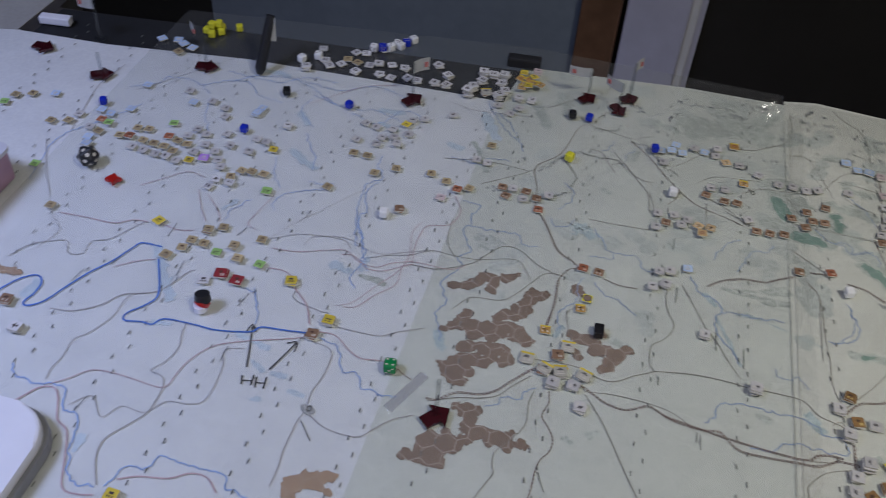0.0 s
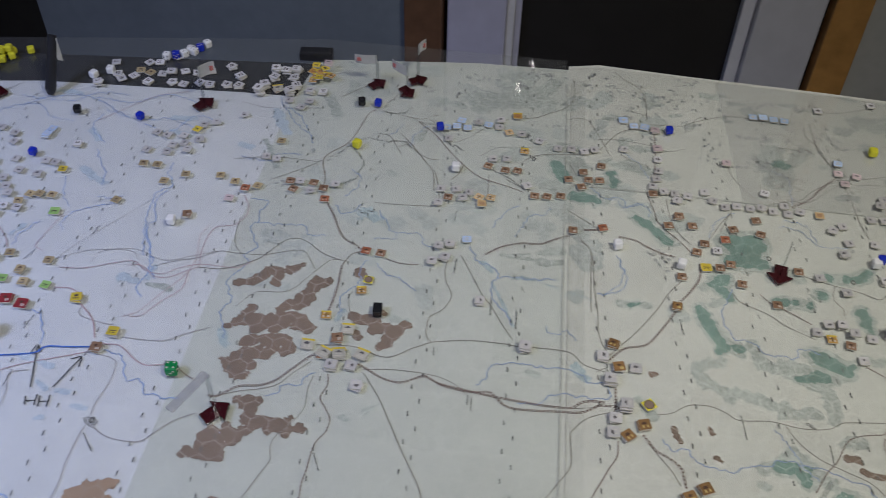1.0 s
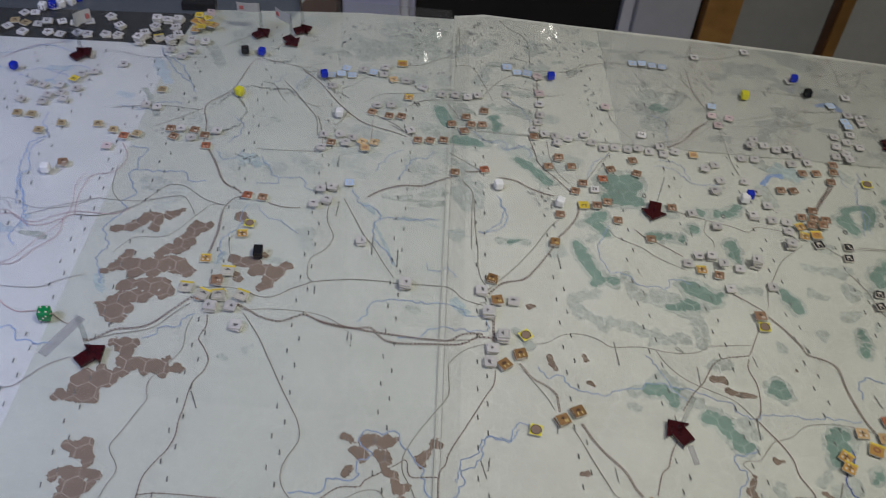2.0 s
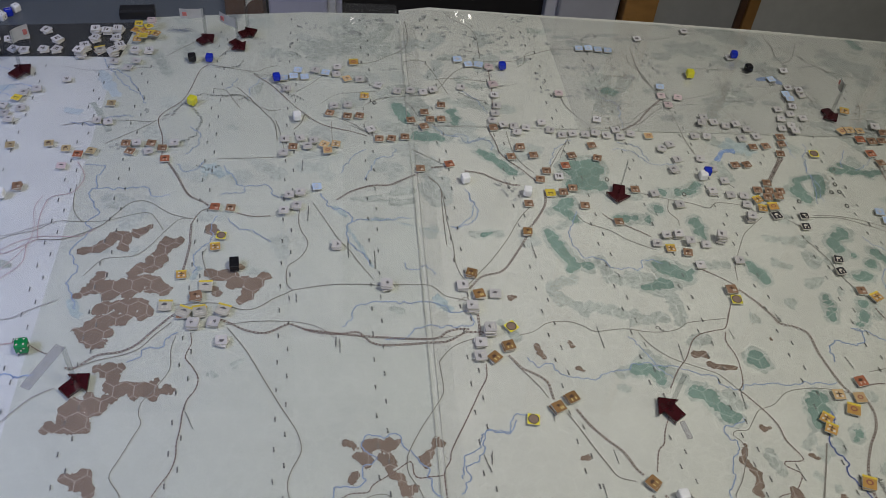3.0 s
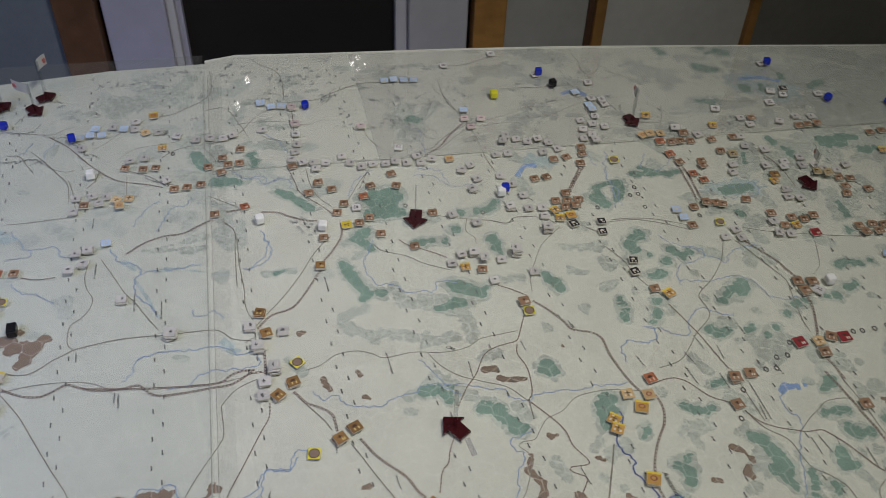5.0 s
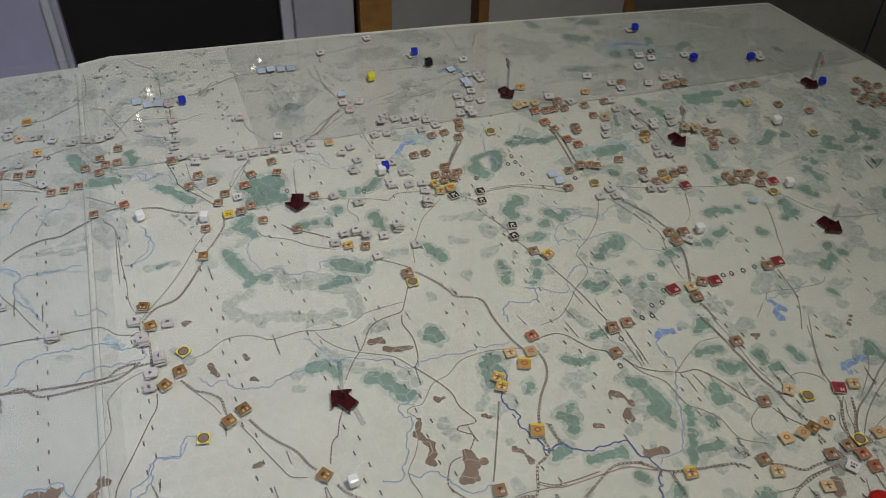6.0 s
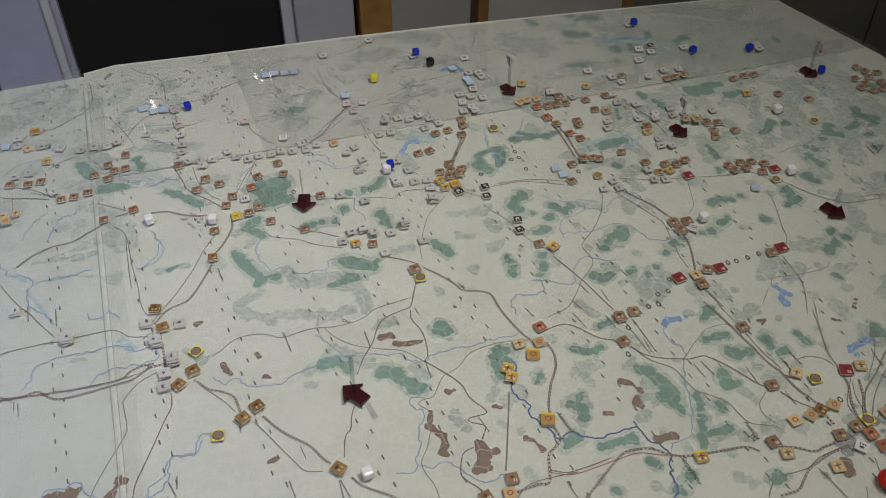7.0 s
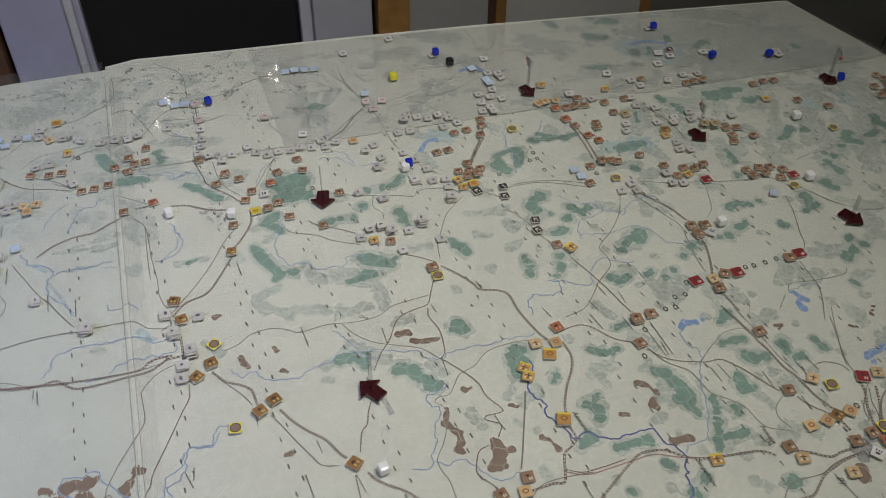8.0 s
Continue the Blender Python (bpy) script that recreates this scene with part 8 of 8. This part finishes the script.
# binder clip on the table edge
clip = thing("binder_clip", "black steel binder clip on the map's far edge", "clip", pose(-0.314, 0.182, TOP + 0.0001, 0, 0, 6))
part("body", prism([(-0.020, -0.007), (0.020, -0.007), (0.020, 0.007), (-0.020, 0.007)], 0, 0.012, 0.003), M["black"], clip)

# heaps of small dice on the dark board
for k, (x, y, lift) in enumerate(((-0.693, 0.118, 0), (-0.684, 0.112, 0), (-0.676, 0.121, 0), (-0.688, 0.128, 0), (-0.680, 0.131, 0), (-0.686, 0.119, 1), (-0.679, 0.124, 1), (-0.659, 0.136, 0))):
    die("yellow", x, y, 0.0082, 17 * k, 1 + k % 6, TOP + lift * 0.0083, pips=False)
for k, (kind, x, y, lift) in enumerate((("white", -0.492, 0.150, 0), ("blue", -0.482, 0.154, 0), ("white", -0.473, 0.158, 0), ("white", -0.463, 0.165, 0), ("white", -0.468, 0.168, 0), ("blue", -0.458, 0.174, 0), ("white", -0.452, 0.183, 0), ("white", -0.564, 0.100, 0), ("white", -0.548, 0.112, 0))):
    die(kind, x, y, 0.0090, 23 * k, 1 + k % 6, TOP + lift * 0.0083)

# flag stands on the dark board and the far map edge
for x, y, turn, h, flag in ((-0.803, 0.061, 20, 0.055, (0.020, 0.014, 160)), (-0.700, 0.092, 0, 0.030, (0.018, 0.012, -50))):
    fs = thing("flag_stand", "clear acrylic stand with a small white paper flag", "flag", pose(x, y, TOP + 0.0001, 0, 0, turn), "flag stands")
    part("foot", block(-0.007, -0.004, 0, 0.007, 0.004, 0.003, 0.0005), M["acrylic"], fs)
    stand(fs, h, flag)

# pale sheet of paper at the west end of the table
paper = thing("paper_sheet", "plain pale paper sheet at the table's west end", "paper")
part("sheet", prism([(-1.29, -0.10), (-0.975, -0.02), (-0.975, 0.038), (-0.912, 0.056), (-0.900, 0.295), (-1.29, 0.295)], Z - 0.0039, Z - 0.0030), M["beige_paper"], paper)

# white eraser at the west end of the board
er = thing("eraser", "white oblong eraser on the dark board", "eraser", pose(-0.872, 0.078, TOP - 0.002, 0, 0, 8))
part("body", block(-0.019, -0.006, 0, 0.019, 0.006, 0.010, 0.0015), M["white_plastic"], er)
